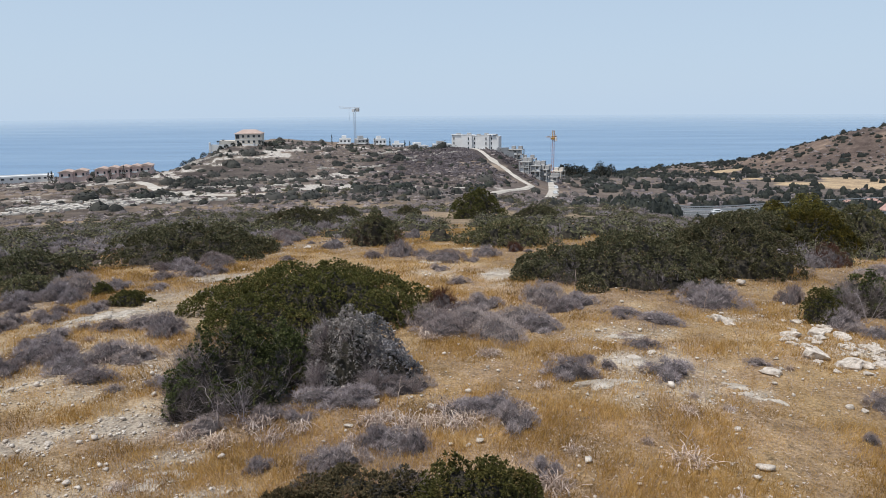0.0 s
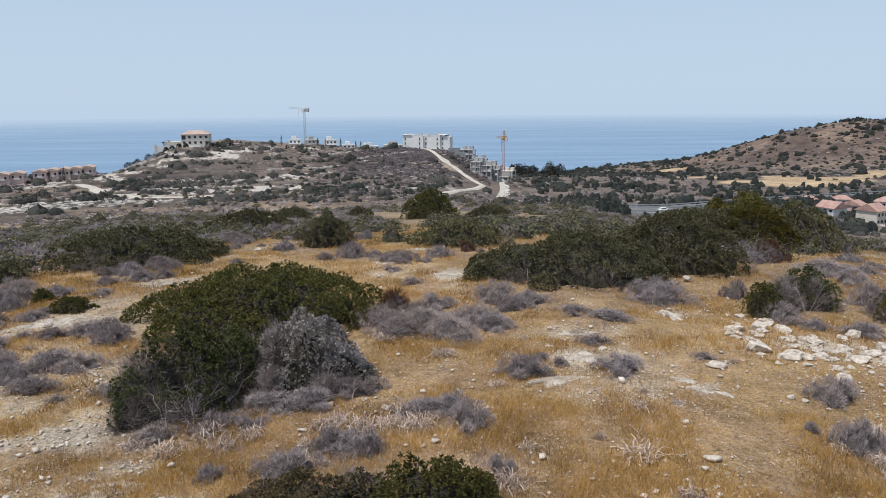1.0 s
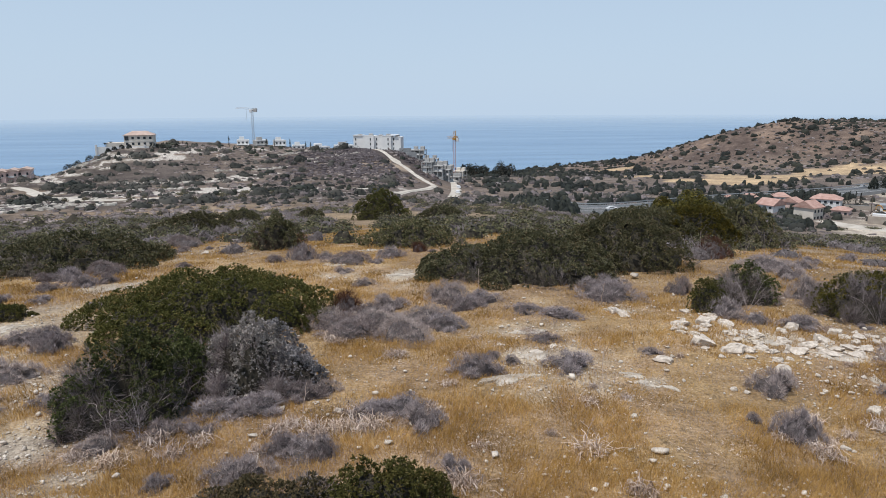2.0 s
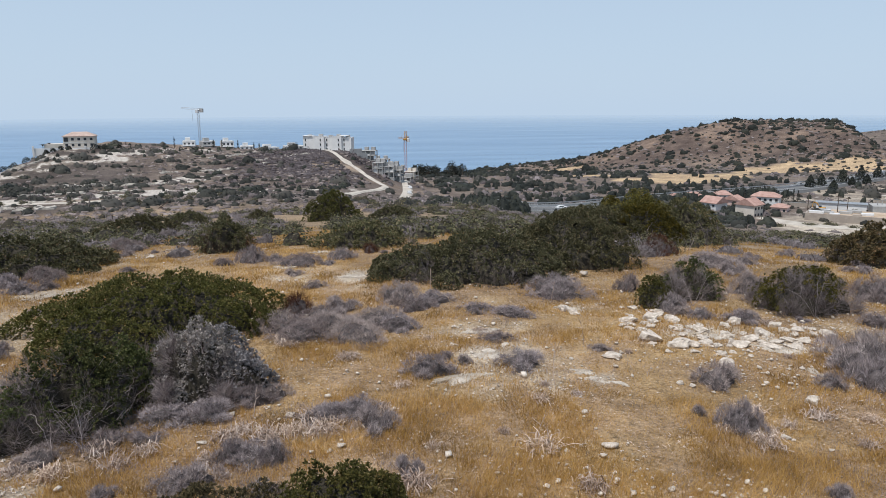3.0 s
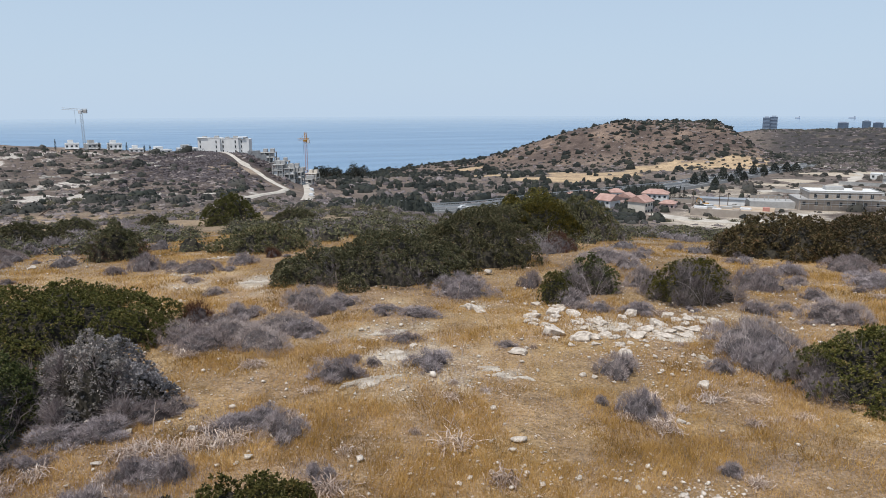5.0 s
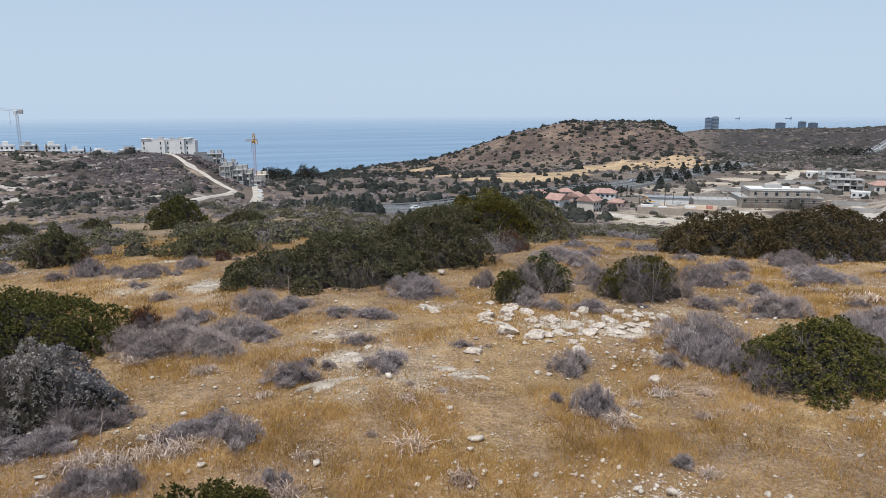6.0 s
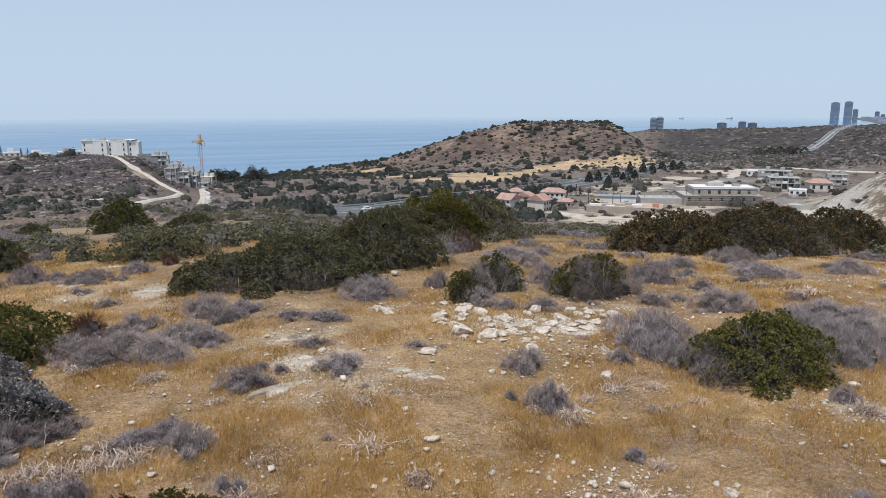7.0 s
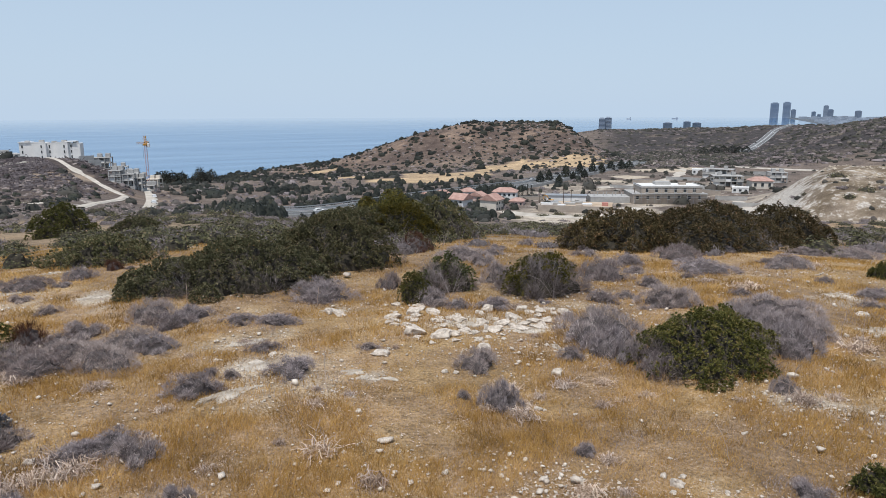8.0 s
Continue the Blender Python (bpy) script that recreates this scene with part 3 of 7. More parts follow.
def sprays(points, ways, long, thick, per, dice):
    """Branchlets: fans of fine twigs that part from one foot and end about each point."""
    k = np.repeat(np.arange(len(points)), per)
    n = len(k)
    axis = unit(ways + dice.normal(0, 0.3, (len(points), 3)) + np.array((0, 0, 0.35)))
    foot = points[k] - axis[k] * long * 0.62 + dice.normal(0, 0.006, (n, 3))
    way = unit(axis[k] + dice.normal(0, 0.34, (n, 3)))
    tip = foot + way * long * dice.uniform(0.6, 1.15, (n, 1))
    side = unit(np.cross(way, dice.normal(0, 1, (n, 3)))) * thick * dice.uniform(0.6, 1.3, (n, 1))
    mid = foot + (tip - foot) * 0.45
    return np.stack([mid * 0.4 + foot * 0.6 - side * 0.5, mid * 0.4 + foot * 0.6 + side * 0.5, tip], 1).reshape(-1, 3), np.arange(3 * n).reshape(n, 3)


def twig_cushion(name, w, d, h, count, mat, seed, long=0.15, thick=0.0036, lobes=9):
    """A dry cushion shrub with its foot at the origin."""
    dice = np.random.default_rng(seed)
    ob = new(name)
    p, way, lobe = lumpy_dome(count // 8, w, d, h, lobes, dice)
    p = p - way * dice.uniform(0, 1, (len(p), 1)) ** 1.5 * 0.07 * min(1, 2 * h)
    v, f = sprays(p, unit(way + np.array((0, 0, 0.25))), long, thick, 8, dice)
    under("crown", mesh_of("crown", v, f, mat), ob)
    # darker core puts the shade among the twigs into its colour
    under("twig_core", heart_mesh("twig_core", lobe, 0.68, SHADED_TWIGS, 22, 7, 0.15), ob, "fine grey twig mass darkened for shade")
    under("stem", stem_mesh(w, d, h, 6, 0.006, dice, BARK), ob)
    return ob


def shrink_away(ob):
    """Removes a pattern after its copies are set."""
    for o in (*ob.children_recursive, ob):
        bpy.data.objects.remove(o)


# lentisk: right, away, width, height
for i, (b, r, w, h) in enumerate(((-11.2, 12.3, 4.43, 0.95), (2.8, 5.4, 1.3, 0.66), (-7.0, 5.55, 1.7, 0.44), (-24.8, 14.4, 0.83, 0.28), (-26.6, 15.7, 0.48, 0.25), (29.2, 13.1, 0.75, 0.62), (53.0, 10.4, 2.75, 0.76), (65.5, 7.3, 0.45, 0.28), (64.3, 19.2, 0.77, 0.40), (-13.6, 5.55, 1.1, 0.32))):
    big = w > 2
    leafy_bush("lentisk_bush", spot(b, r, -0.02), w, w * (0.72 if big else 0.85), h, BROWN_LEAVES if i in (2, 9) else LENTISK, "broad dense olive-green lentisk mound on dry grass" if big else "small olive-green lentisk bush in dry grass", "bush", 100 + i, 0.044 if big else 0.032, 9, (0.3, DULL_TWIGS, "bare grey twigs") if i in (2, 6) else None, "lentisk bushes", lobes=44 if big else None)

# part-dead bushes, leaves and bare twigs mixed
for i, (b, r, w, h) in enumerate(((-17.2, 8.7, 1.7, 0.98), (-20.6, 8.5, 1.1, 0.62), (-13.2, 9.2, 1.3, 0.75), (31.8, 14.2, 1.35, 0.78), (40.0, 14.3, 2.0, 0.82))):
    leafy_bush("straggly_bush", spot(b, r, -0.02), w, w * 0.85, h, GREEN_LEAVES if i < 4 else OLIVE_LEAVES, "half-dead green bush tangled with bare grey branches", "bush", 140 + i, 0.038, 9, (0.45 if i < 3 else 0.66, DULL_TWIGS, "tangled bare grey branches"), "straggly bushes")

# silvery shrub beside the large mound
for i, (b, r, w, h) in enumerate(((-8.6, 8.9, 1.35, 1.0), (-5.0, 8.7, 0.95, 0.62), (-6.4, 9.3, 1.0, 0.8))):
    leafy_bush("silvery_shrub", spot(b, r, -0.02), w, w * 0.85, h, SILVER, "bushy silver-grey shrub with fine leaves", "shrub", 150 + i, 0.034, 10, (0.35, GREY_TWIGS, "dry grey twigs"), "silvery shrubs", open_out=0.6)

# dark scrub
for i, (b, r, w, h) in enumerate(((-20.5, 19.9, 4.63, 0.9), (-16.2, 20.8, 2.17, 0.46), (-30.9, 18.8, 2.7, 0.62), (-31.2, 16.7, 1.48, 0.38), (10.1, 15.5, 2.8, 0.62), (15.6, 15.2, 3.9, 1.02), (22.7, 17.4, 3.4, 1.25), (24.1, 25.0, 5.3, 1.25), (30.8, 27.3, 3.4, 1.6), (46.3, 22.7, 4.3, 1.28), (52.4, 23.7, 5.6, 1.5), (57.6, 29.0, 4.0, 1.45), (5.4, 20.6, 3.2, 0.72), (43.8, 22.5, 2.6, 0.95))):
    leafy_bush("evergreen_scrub", spot(b, r + 0.08 * w, -0.03), w, w * 0.9, h, BROWN_LEAVES if b > 40 else DARK_LEAVES, "dense dark olive evergreen scrub thicket", "bush", 170 + i, 0.058 if r < 18 else 0.075, 8, (0.09, DULL_TWIGS, "grey dead twigs"), "dark scrub thickets", lobes=40)
for i, (b, r, w, h) in enumerate(((-11.5, 35.9, 4.3, 0.95), (-8.2, 60, 3.4, 1.1), (-2.8, 62.3, 2.3, 0.9), (7.8, 52.6, 3.8, 1.0))):
    leafy_bush("evergreen_scrub", spot(b, r, -0.03), w, w * 0.8, h, DARK_LEAVES, "dark olive evergreen scrub on the slope", "bush", 190 + i, 0.10, 9, None, "dark scrub thickets", lobes=20)
for i, (b, r, w, h) in enumerate(((2.9, 50.4, 4.05, 2.1), (-5.5, 21.3, 1.75, 1.05))):
    leafy_bush("carob_bush", spot(b, r, -0.03), w, w * 0.9, h, LENTISK if i == 0 else DARK_LEAVES, "upright rounded green bush with rusty tips", "bush", 200 + i, 0.10 if i == 0 else 0.06, 9, None if i == 0 else (0.2, RUST_TWIGS, "withered rusty twigs"), "round bushes")
leafy_bush("yellow_bush", spot(27.9, 25.8, -0.03), 3.2, 2.6, 1.45, OLIVE_LEAVES, "yellow-green leafy bush in a thicket", "bush", 210, 0.07, 9, None)
for i, (b, r, w, h) in enumerate(((29.3, 20.3, 1.05, 0.65), (-0.2, 12.4, 0.6, 0.45), (5.9, 19.0, 0.55, 0.3))):
    rust = twig_cushion("rusty_shrub", w, w * 0.9, h, int(4400 * w), RUST_TWIGS, 220 + i)
    rust.matrix_world = Matrix.Translation(spot(b, r, -0.02))
    tagged(rust, "withered rust-brown shrub among grey ones", "shrub", "rusty shrubs")

# grey cushions: right, away, width, height
GREY_LEFT = ((-20.7, 17.9, 0.65, 0.26), (-22.3, 18.0, 0.61, 0.24), (-19.9, 16.7, 0.67, 0.31), (-18.2, 16.8, 0.54, 0.25), (-22.6, 15.5, 0.56, 0.17), (-25.5, 16.0, 0.64, 0.26), (-29.5, 15.7, 0.76, 0.41), (-28.6, 15.3, 0.55, 0.32), (-32.2, 15.6, 0.88, 0.34), (-30.4, 13.9, 0.69, 0.26), (-32.7, 14.0, 0.62, 0.27), (-29.5, 14.4, 0.44, 0.19), (-27.1, 14.3, 0.41, 0.16), (-26.3, 12.7, 0.63, 0.2), (-29.9, 12.6, 0.67, 0.22), (-31.8, 12.4, 0.4, 0.17), (-26.6, 11.1, 0.85, 0.31), (-29.3, 10.9, 0.75, 0.28), (-31.8, 11.6, 0.79, 0.26), (-33.4, 11.2, 0.54, 0.29), (-22.4, 11.9, 0.57, 0.34), (-19.2, 14.3, 0.48, 0.15))
GREY_MIDDLE = ((-11.0, 8.3, 0.87, 0.22), (-4.2, 8.4, 0.68, 0.28), (-10.1, 6.6, 0.61, 0.22), (-16.1, 6.7, 0.35, 0.17), (-5.9, 7.0, 0.45, 0.25), (-2.6, 6.8, 0.33, 0.28), (1.9, 7.7, 0.65, 0.2), (6.1, 7.4, 0.6, 0.32), (0.0, 11.1, 1.33, 0.34), (4.8, 10.8, 1.13, 0.36), (8.1, 11.2, 0.76, 0.31), (1.9, 12.1, 0.78, 0.27), (8.4, 13.0, 1.04, 0.44), (11.2, 12.9, 0.78, 0.28), (0.1, 17.5, 1.2, 0.33), (3.6, 18.2, 0.8, 0.34), (1.3, 14.7, 0.59, 0.2), (-0.4, 16.3, 0.55, 0.18), (-3.6, 18.3, 0.81, 0.49), (-5.8, 18.0, 0.58, 0.24), (21.5, 13.7, 1.49, 0.45), (14.7, 12.0, 0.27, 0.16))
GREY_RIGHT = ((27.2, 14.4, 0.6, 0.4), (36.3, 15.2, 0.98, 0.51), (44.7, 16.1, 1.3, 0.54), (33.3, 18.9, 1.52, 0.4), (35.6, 19.5, 0.71, 0.28), (34.7, 17.7, 0.85, 0.35), (46.6, 18.6, 1.01, 0.32), (44.7, 13.6, 0.72, 0.27), (44.5, 10.9, 1.44, 0.65), (42.4, 9.9, 0.44, 0.25), (34.7, 9.4, 0.69, 0.37), (-12.7, 24.5, 1.22, 0.45), (58.8, 11.2, 1.03, 0.54), (57.5, 13.4, 1.73, 0.44), (60.2, 12.4, 0.6, 0.31), (46.6, 10.0, 0.48, 0.39), (52.3, 18.0, 1.67, 0.36))
GREY_FAR = ((46.8, 18.4, 0.71, 0.31), (48.4, 15.5, 0.52, 0.3), (58.5, 19.9, 1.2, 0.37), (62.1, 24.0, 1.73, 0.37), (59.4, 23.6, 1.14, 0.28), (43.9, 7.0, 0.29, 0.17), (58.8, 9.5, 0.37, 0.25), (63.8, 15.1, 0.61, 0.18), (61.3, 6.9, 0.5, 0.16), (36.5, 8.1, 0.57, 0.41), (33.3, 8.3, 0.21, 0.16), (13.8, 9.4, 0.27, 0.18), (10.9, 9.0, 0.81, 0.33), (18.9, 9.4, 0.8, 0.28))
GREY_SKIRTS = ((-4.3, 6.95, 0.7, 0.2), (2.4, 7.75, 0.7, 0.2), (4.6, 7.8, 0.7, 0.26), (-9.4, 6.5, 0.7, 0.28), (8.9, 6.35, 0.35, 0.22), (16.6, 10.5, 0.6, 0.16), (17.8, 12.0, 0.9, 0.2), (14.9, 12.3, 0.7, 0.18), (25.2, 10.3, 0.4, 0.12), (12.2, 9.6, 0.35, 0.16), (-15.2, 7.95, 0.7, 0.2), (-7.6, 8.15, 0.8, 0.26), (-20.0, 7.85, 0.55, 0.2), (-2.6, 8.5, 0.6, 0.24), (-12.6, 7.75, 0.5, 0.16), (-25.0, 10.9, 0.9, 0.26), (-28.0, 10.2, 0.8, 0.24), (-24.0, 12.6, 0.8, 0.26), (-30.6, 11.9, 0.9, 0.28), (-23.0, 9.6, 0.5, 0.16), (2.6, 11.4, 1.1, 0.34), (6.4, 11.6, 1.0, 0.34), (-1.6, 11.6, 0.9, 0.34), (9.8, 12.4, 0.8, 0.3), (3.4, 12.6, 0.8, 0.3), (45.6, 10.3, 0.9, 0.5), (47.6, 10.1, 0.6, 0.36), (57.2, 12.0, 1.2, 0.5), (59.6, 12.6, 1.2, 0.42), (55.0, 12.4, 1.0, 0.46), (49.4, 9.7, 0.6, 0.34))
SMALL = [twig_cushion("cushion_shrub", 0.7, 0.7 * q, 0.30, 3400, GREY_TWIGS, 300 + k, 0.085, 0.0038, n) for k, (q, n) in enumerate(((0.9, 9), (0.65, 6), (0.8, 12), (0.55, 8), (0.95, 5)))]
LARGE = [twig_cushion("cushion_shrub", 1.3, 1.3 * q, 0.45, 8000, GREY_TWIGS, 310 + k, 0.115, 0.004, n) for k, (q, n) in enumerate(((0.85, 12), (0.6, 9), (0.7, 16), (0.9, 7)))]
dice = np.random.default_rng(331)
GREY_MORE = []
for b0, b1, r0, r1, n in ((-34, -22, 9.5, 17, 16), (-34, -10, 17, 25, 14), (42, 66, 13.5, 25, 20), (-4, 13, 17, 27, 12), (33, 44, 16, 24, 8), (30, 41, 12.5, 14.0, 6)):
    for _ in range(n):
        size = float(np.clip(dice.lognormal(-0.55, 0.4), 0.3, 1.3))
        GREY_MORE.append((float(dice.uniform(b0, b1)), float(dice.uniform(r0, r1)), size, size * float(dice.uniform(0.3, 0.5))))
for k, (b, r, w, h) in enumerate((*GREY_LEFT, *GREY_MIDDLE, *GREY_RIGHT, *GREY_FAR, *GREY_SKIRTS, *GREY_MORE)):
    big = w > 0.95
    source, base_w, base_h = (LARGE[k % 4], 1.3, 0.45) if big else (SMALL[k % 5], 0.7, 0.30)
    m = Matrix.Translation(spot(b, r, -0.02)) @ pose(0, 0, 0, 0, 0, (k * 77) % 70 - 35 - b + (180 if k % 2 else 0)) @ Matrix.Diagonal((w * 1.1 / base_w, w * 1.1 / base_w, h * 0.98 / base_h, 1))
    tagged(copy_thing(source, m), "wide dry lilac-grey cushion shrub of fine twigs" if big else "small dry grey cushion shrub of fine twigs", "shrub", "grey cushion shrubs")
for ob in SMALL + LARGE:
    shrink_away(ob)


# ---- dry grass ----
def build_grass():
    dice = np.random.default_rng(41)
    tufts = 112000
    r = np.exp(dice.uniform(math.log(4.3), math.log(36), tufts))
    a = np.radians(dice.uniform(-36, 68, tufts))
    x, y = np.sin(a) * r, np.cos(a) * r
    thick = 0.5 + 0.5 * rise(fractal(x, y, 0.6, 4, 81) + 0.5 * fractal(x, y, 2.6, 2, 83), -0.24, 0.1)
    keep = dice.uniform(0, 1, tufts) < (1 - bareness(x, y)) * thick * (1 - 0.75 * rise(r, 22, 34))
    x, y, r = x[keep], y[keep], r[keep]
    per = 10
    x, y, r = np.repeat(x, per), np.repeat(y, per), np.repeat(r, per)
    n = len(x)
    spread = 0.026 + 0.005 * r
    x, y = x + dice.normal(0, 1, n) * spread, y + dice.normal(0, 1, n) * spread
    z = land(x, y) - 0.008
    tall = dice.uniform(0.03, 0.085, n) * (0.5 + 0.9 * rise(fractal(x, y, 0.9, 3, 91), -0.25, 0.3))
    wide = np.maximum(0.0017, 0.00032 * r) * dice.uniform(0.7, 1.4, n)
    foot = np.stack([x, y, z], -1)
    bend = fractal(x, y, 0.6, 2, 93) * 0.8
    tip = foot + np.stack([(dice.normal(0, 0.42, n) + bend) * tall, dice.normal(0, 0.42, n) * tall, tall], -1)
    t = dice.uniform(0, math.pi, n)
    side = np.stack([np.cos(t), np.sin(t), 0 * t], -1) * wide[:, None]
    verts = np.stack([foot - side, foot + side, tip], 1).reshape(-1, 3)
    tagged(new("dry_grass", mesh_of("dry_grass", verts, np.arange(3 * n).reshape(n, 3), GRASS)), "short golden dry grass", "grass", kind="stuff")


build_grass()


# ---- stones ----
def stone_mesh(seed, detail=2, flat=0.55):
    dice = np.random.default_rng(seed)
    bm = bmesh.new()
    bmesh.ops.create_icosphere(bm, subdivisions=detail, radius=0.5)
    for v in bm.verts:
        v.co = Vector([math.copysign(abs(c * 2) ** 0.62, c) * 0.4 for c in v.co])
    cuts = [(Vector(unit(dice.normal(0, 1, 3) * np.array((1, 1, 0.7)))), float(dice.uniform(0.2, 0.36))) for _ in range(11)]
    shift = Vector(dice.uniform(-9, 9, 3))
    for v in bm.verts:
        for way, far in cuts:
            over_by = v.co.dot(way) - far
            if over_by > 0:
                v.co -= way * over_by
        v.co *= 1 + 0.24 * noise.noise(v.co * 3.5 + shift) + 0.18 * noise.noise(v.co * 9 + shift)
        v.co.z *= flat
    me = bpy.data.meshes.new("stone")
    bm.to_mesh(me)
    me.polygons.foreach_set("use_smooth", [detail < 3] * len(me.polygons))
    bm.free()
    me.materials.append(LIMESTONE)
    return me


STONES = [stone_mesh(500 + k, 3, 0.75) for k in range(8)]
PEBBLES = [stone_mesh(520 + k, 2, 0.7) for k in range(6)]
ROCKS = ((26.4, 10.0, 0.40, 0.12), (22.2, 12.5, 0.32, 0.18), (23.0, 12.3, 0.26, 0.12), (-1.1, 7.85, 0.15, 0.1), (15.9, 9.9, 0.2, 0.06), (17.2, 10.2, 0.16, 0.06), (-11.1, 21.2, 0.31, 0.15), (51.5, 6.6, 0.15, 0.13), (63.5, 14.3, 0.3, 0.1), (62.4, 15.7, 0.26, 0.1))
RUBBLE = ((27.3, 12.0, 0.35, 0.14), (29.1, 12.2, 0.31, 0.22), (29.3, 11.0, 0.39, 0.23), (31.3, 10.8, 0.35, 0.24), (35.7, 11.4, 0.55, 0.16), (37.3, 11.9, 0.27, 0.19), (38.2, 12.5, 0.28, 0.16), (32.7, 12.9, 0.23, 0.15), (35.2, 12.4, 0.25, 0.21), (41.3, 9.24, 0.18, 0.18), (32.5, 10.9, 0.23, 0.14), (33.2, 11.3, 0.2, 0.11), (34.3, 11.0, 0.18, 0.09), (39.3, 11.6, 0.47, 0.09), (40.3, 11.8, 0.25, 0.13), (38.0, 11.3, 0.36, 0.09))
PLACED = []
for k, (b, r, w, h) in enumerate(ROCKS + RUBBLE):
    if w > 0.4:
        for j in range(4):
            a = k * 1.7 + j * 1.9
            PLACED.append((b + math.degrees(math.cos(a) * w * 0.36 / r), r + math.sin(a) * w * 0.42, w * (0.62 - 0.09 * j), max(0.07, h * 0.9)))
    else:
        PLACED.append((b, r, w, h))
dice = np.random.default_rng(63)
for _ in range(75):
    b = float(dice.uniform(26.5, 42))
    w = float(np.clip(dice.lognormal(-1.9, 0.35), 0.08, 0.3))
    PLACED.append((b, 11.6 + 0.5 * math.sin(b * 0.5) + float(dice.normal(0, 0.55)), w, w * float(dice.uniform(0.3, 0.6))))
for k, (b, r, w, h) in enumerate(PLACED):
    ob = new("limestone_rock", STONES[k % 8])
    ob.matrix_world = Matrix.Translation(spot(b, r, h * 0.14)) @ pose(0, 0, 0, (k * 37) % 26 - 13, (k * 53) % 22 - 11, k * 71 % 90 - 45 - b) @ Matrix.Diagonal((w * 1.25, w * 0.95, max(h * 1.7, w * 0.5), 1))
    tagged(ob, "flat pale limestone slab bedded in soil" if h < 0.09 else "weathered pale grey limestone rock", "rock", "limestone rocks")


def bedrock(b, r, w, d, turn, seed, high=0.035):
    """A flat outcrop of bare limestone, ragged at the rim and broken by shallow cracks."""
    dice = np.random.default_rng(seed)
    t, q = np.linspace(0, 2 * math.pi, 56, endpoint=False), np.linspace(0.0, 1.0, 16) ** 0.8
    tt, qq = np.meshgrid(t, q, indexing="ij")
    cx, cy = np.cos(tt) * 1.7 + seed, np.sin(tt) * 1.7
    rim = 0.72 + 0.8 * fractal(cx, cy, 1.0, 5, seed) + 0.2 * fractal(cx * 5, cy * 5, 1.0, 2, seed + 3)
    lx, ly = np.cos(tt) * qq * rim * w * 0.62, np.sin(tt) * qq * rim * d * 0.62
    a = radians(turn - b)
    gx, gy = lx * math.cos(a) - ly * math.sin(a), lx * math.sin(a) + ly * math.cos(a)
    at = spot(b, r)
    crack = np.abs(fractal(lx + seed, ly, 0.35, 3, seed + 7))
    z = land(at.x + gx, at.y + gy) - at.z + high * (0.7 + 0.9 * fractal(lx, ly, 0.22, 4, seed + 5)) - 0.03 * (1 - rise(crack, 0.0, 0.05)) - (high + 0.05) * rise(qq, 0.8, 1.0)
    n, k = tt.shape
    i, j = np.meshgrid(np.arange(n), np.arange(k - 1), indexing="ij")
    i2 = (i + 1) % n
    faces = np.stack([i * k + j, i * k + j + 1, i2 * k + j + 1, i2 * k + j], -1).reshape(-1, 4)
    ob = new("limestone_outcrop", mesh_of("limestone_outcrop", np.stack([gx, gy, z], -1).reshape(-1, 3), faces, BEDROCK))
    ob.location = at
    tagged(ob, "flat bare limestone outcrop level with the dry grass", "outcrop", "limestone outcrops")


for k, (b, r, w, d, turn, high) in enumerate(((13.2, 8.8, 1.0, 0.36, 22, 0.05), (15.9, 9.75, 0.6, 0.5, 0, 0.03), (15.2, 10.9, 0.7, 0.4, 10, 0.02), (25.6, 9.1, 0.75, 0.42, -12, 0.025), (23.9, 9.3, 0.4, 0.3, 0, 0.02), (-26.8, 13.7, 1.6, 0.7, 5, 0.04), (-29.0, 13.1, 1.2, 0.5, 8, 0.03), (-17.6, 15.9, 1.5, 0.5, 10, 0.04), (-24.0, 6.8, 0.9, 0.45, 20, 0.02), (62.3, 15.9, 1.3, 0.9, -10, 0.04), (64.6, 13.2, 1.2, 1.1, 0, 0.05), (38.8, 11.2, 1.2, 0.4, -8, 0.03), (34.2, 11.5, 0.6, 0.3, 6, 0.02), (41.5, 10.4, 0.7, 0.25, -40, 0.03), (22.4, 12.6, 0.7, 0.3, 0, 0.06), (4.6, 15.7, 0.9, 0.5, 0, 0.03), (-1.0, 17.2, 0.8, 0.4, 0, 0.04), (2.0, 19.5, 1.0, 0.4, 0, 0.04), (58.9, 24.0, 2.0, 0.6, 0, 0.06))):
    bedrock(b, r, w * 0.9, d * 0.85, turn, 560 + k, high * 0.8)


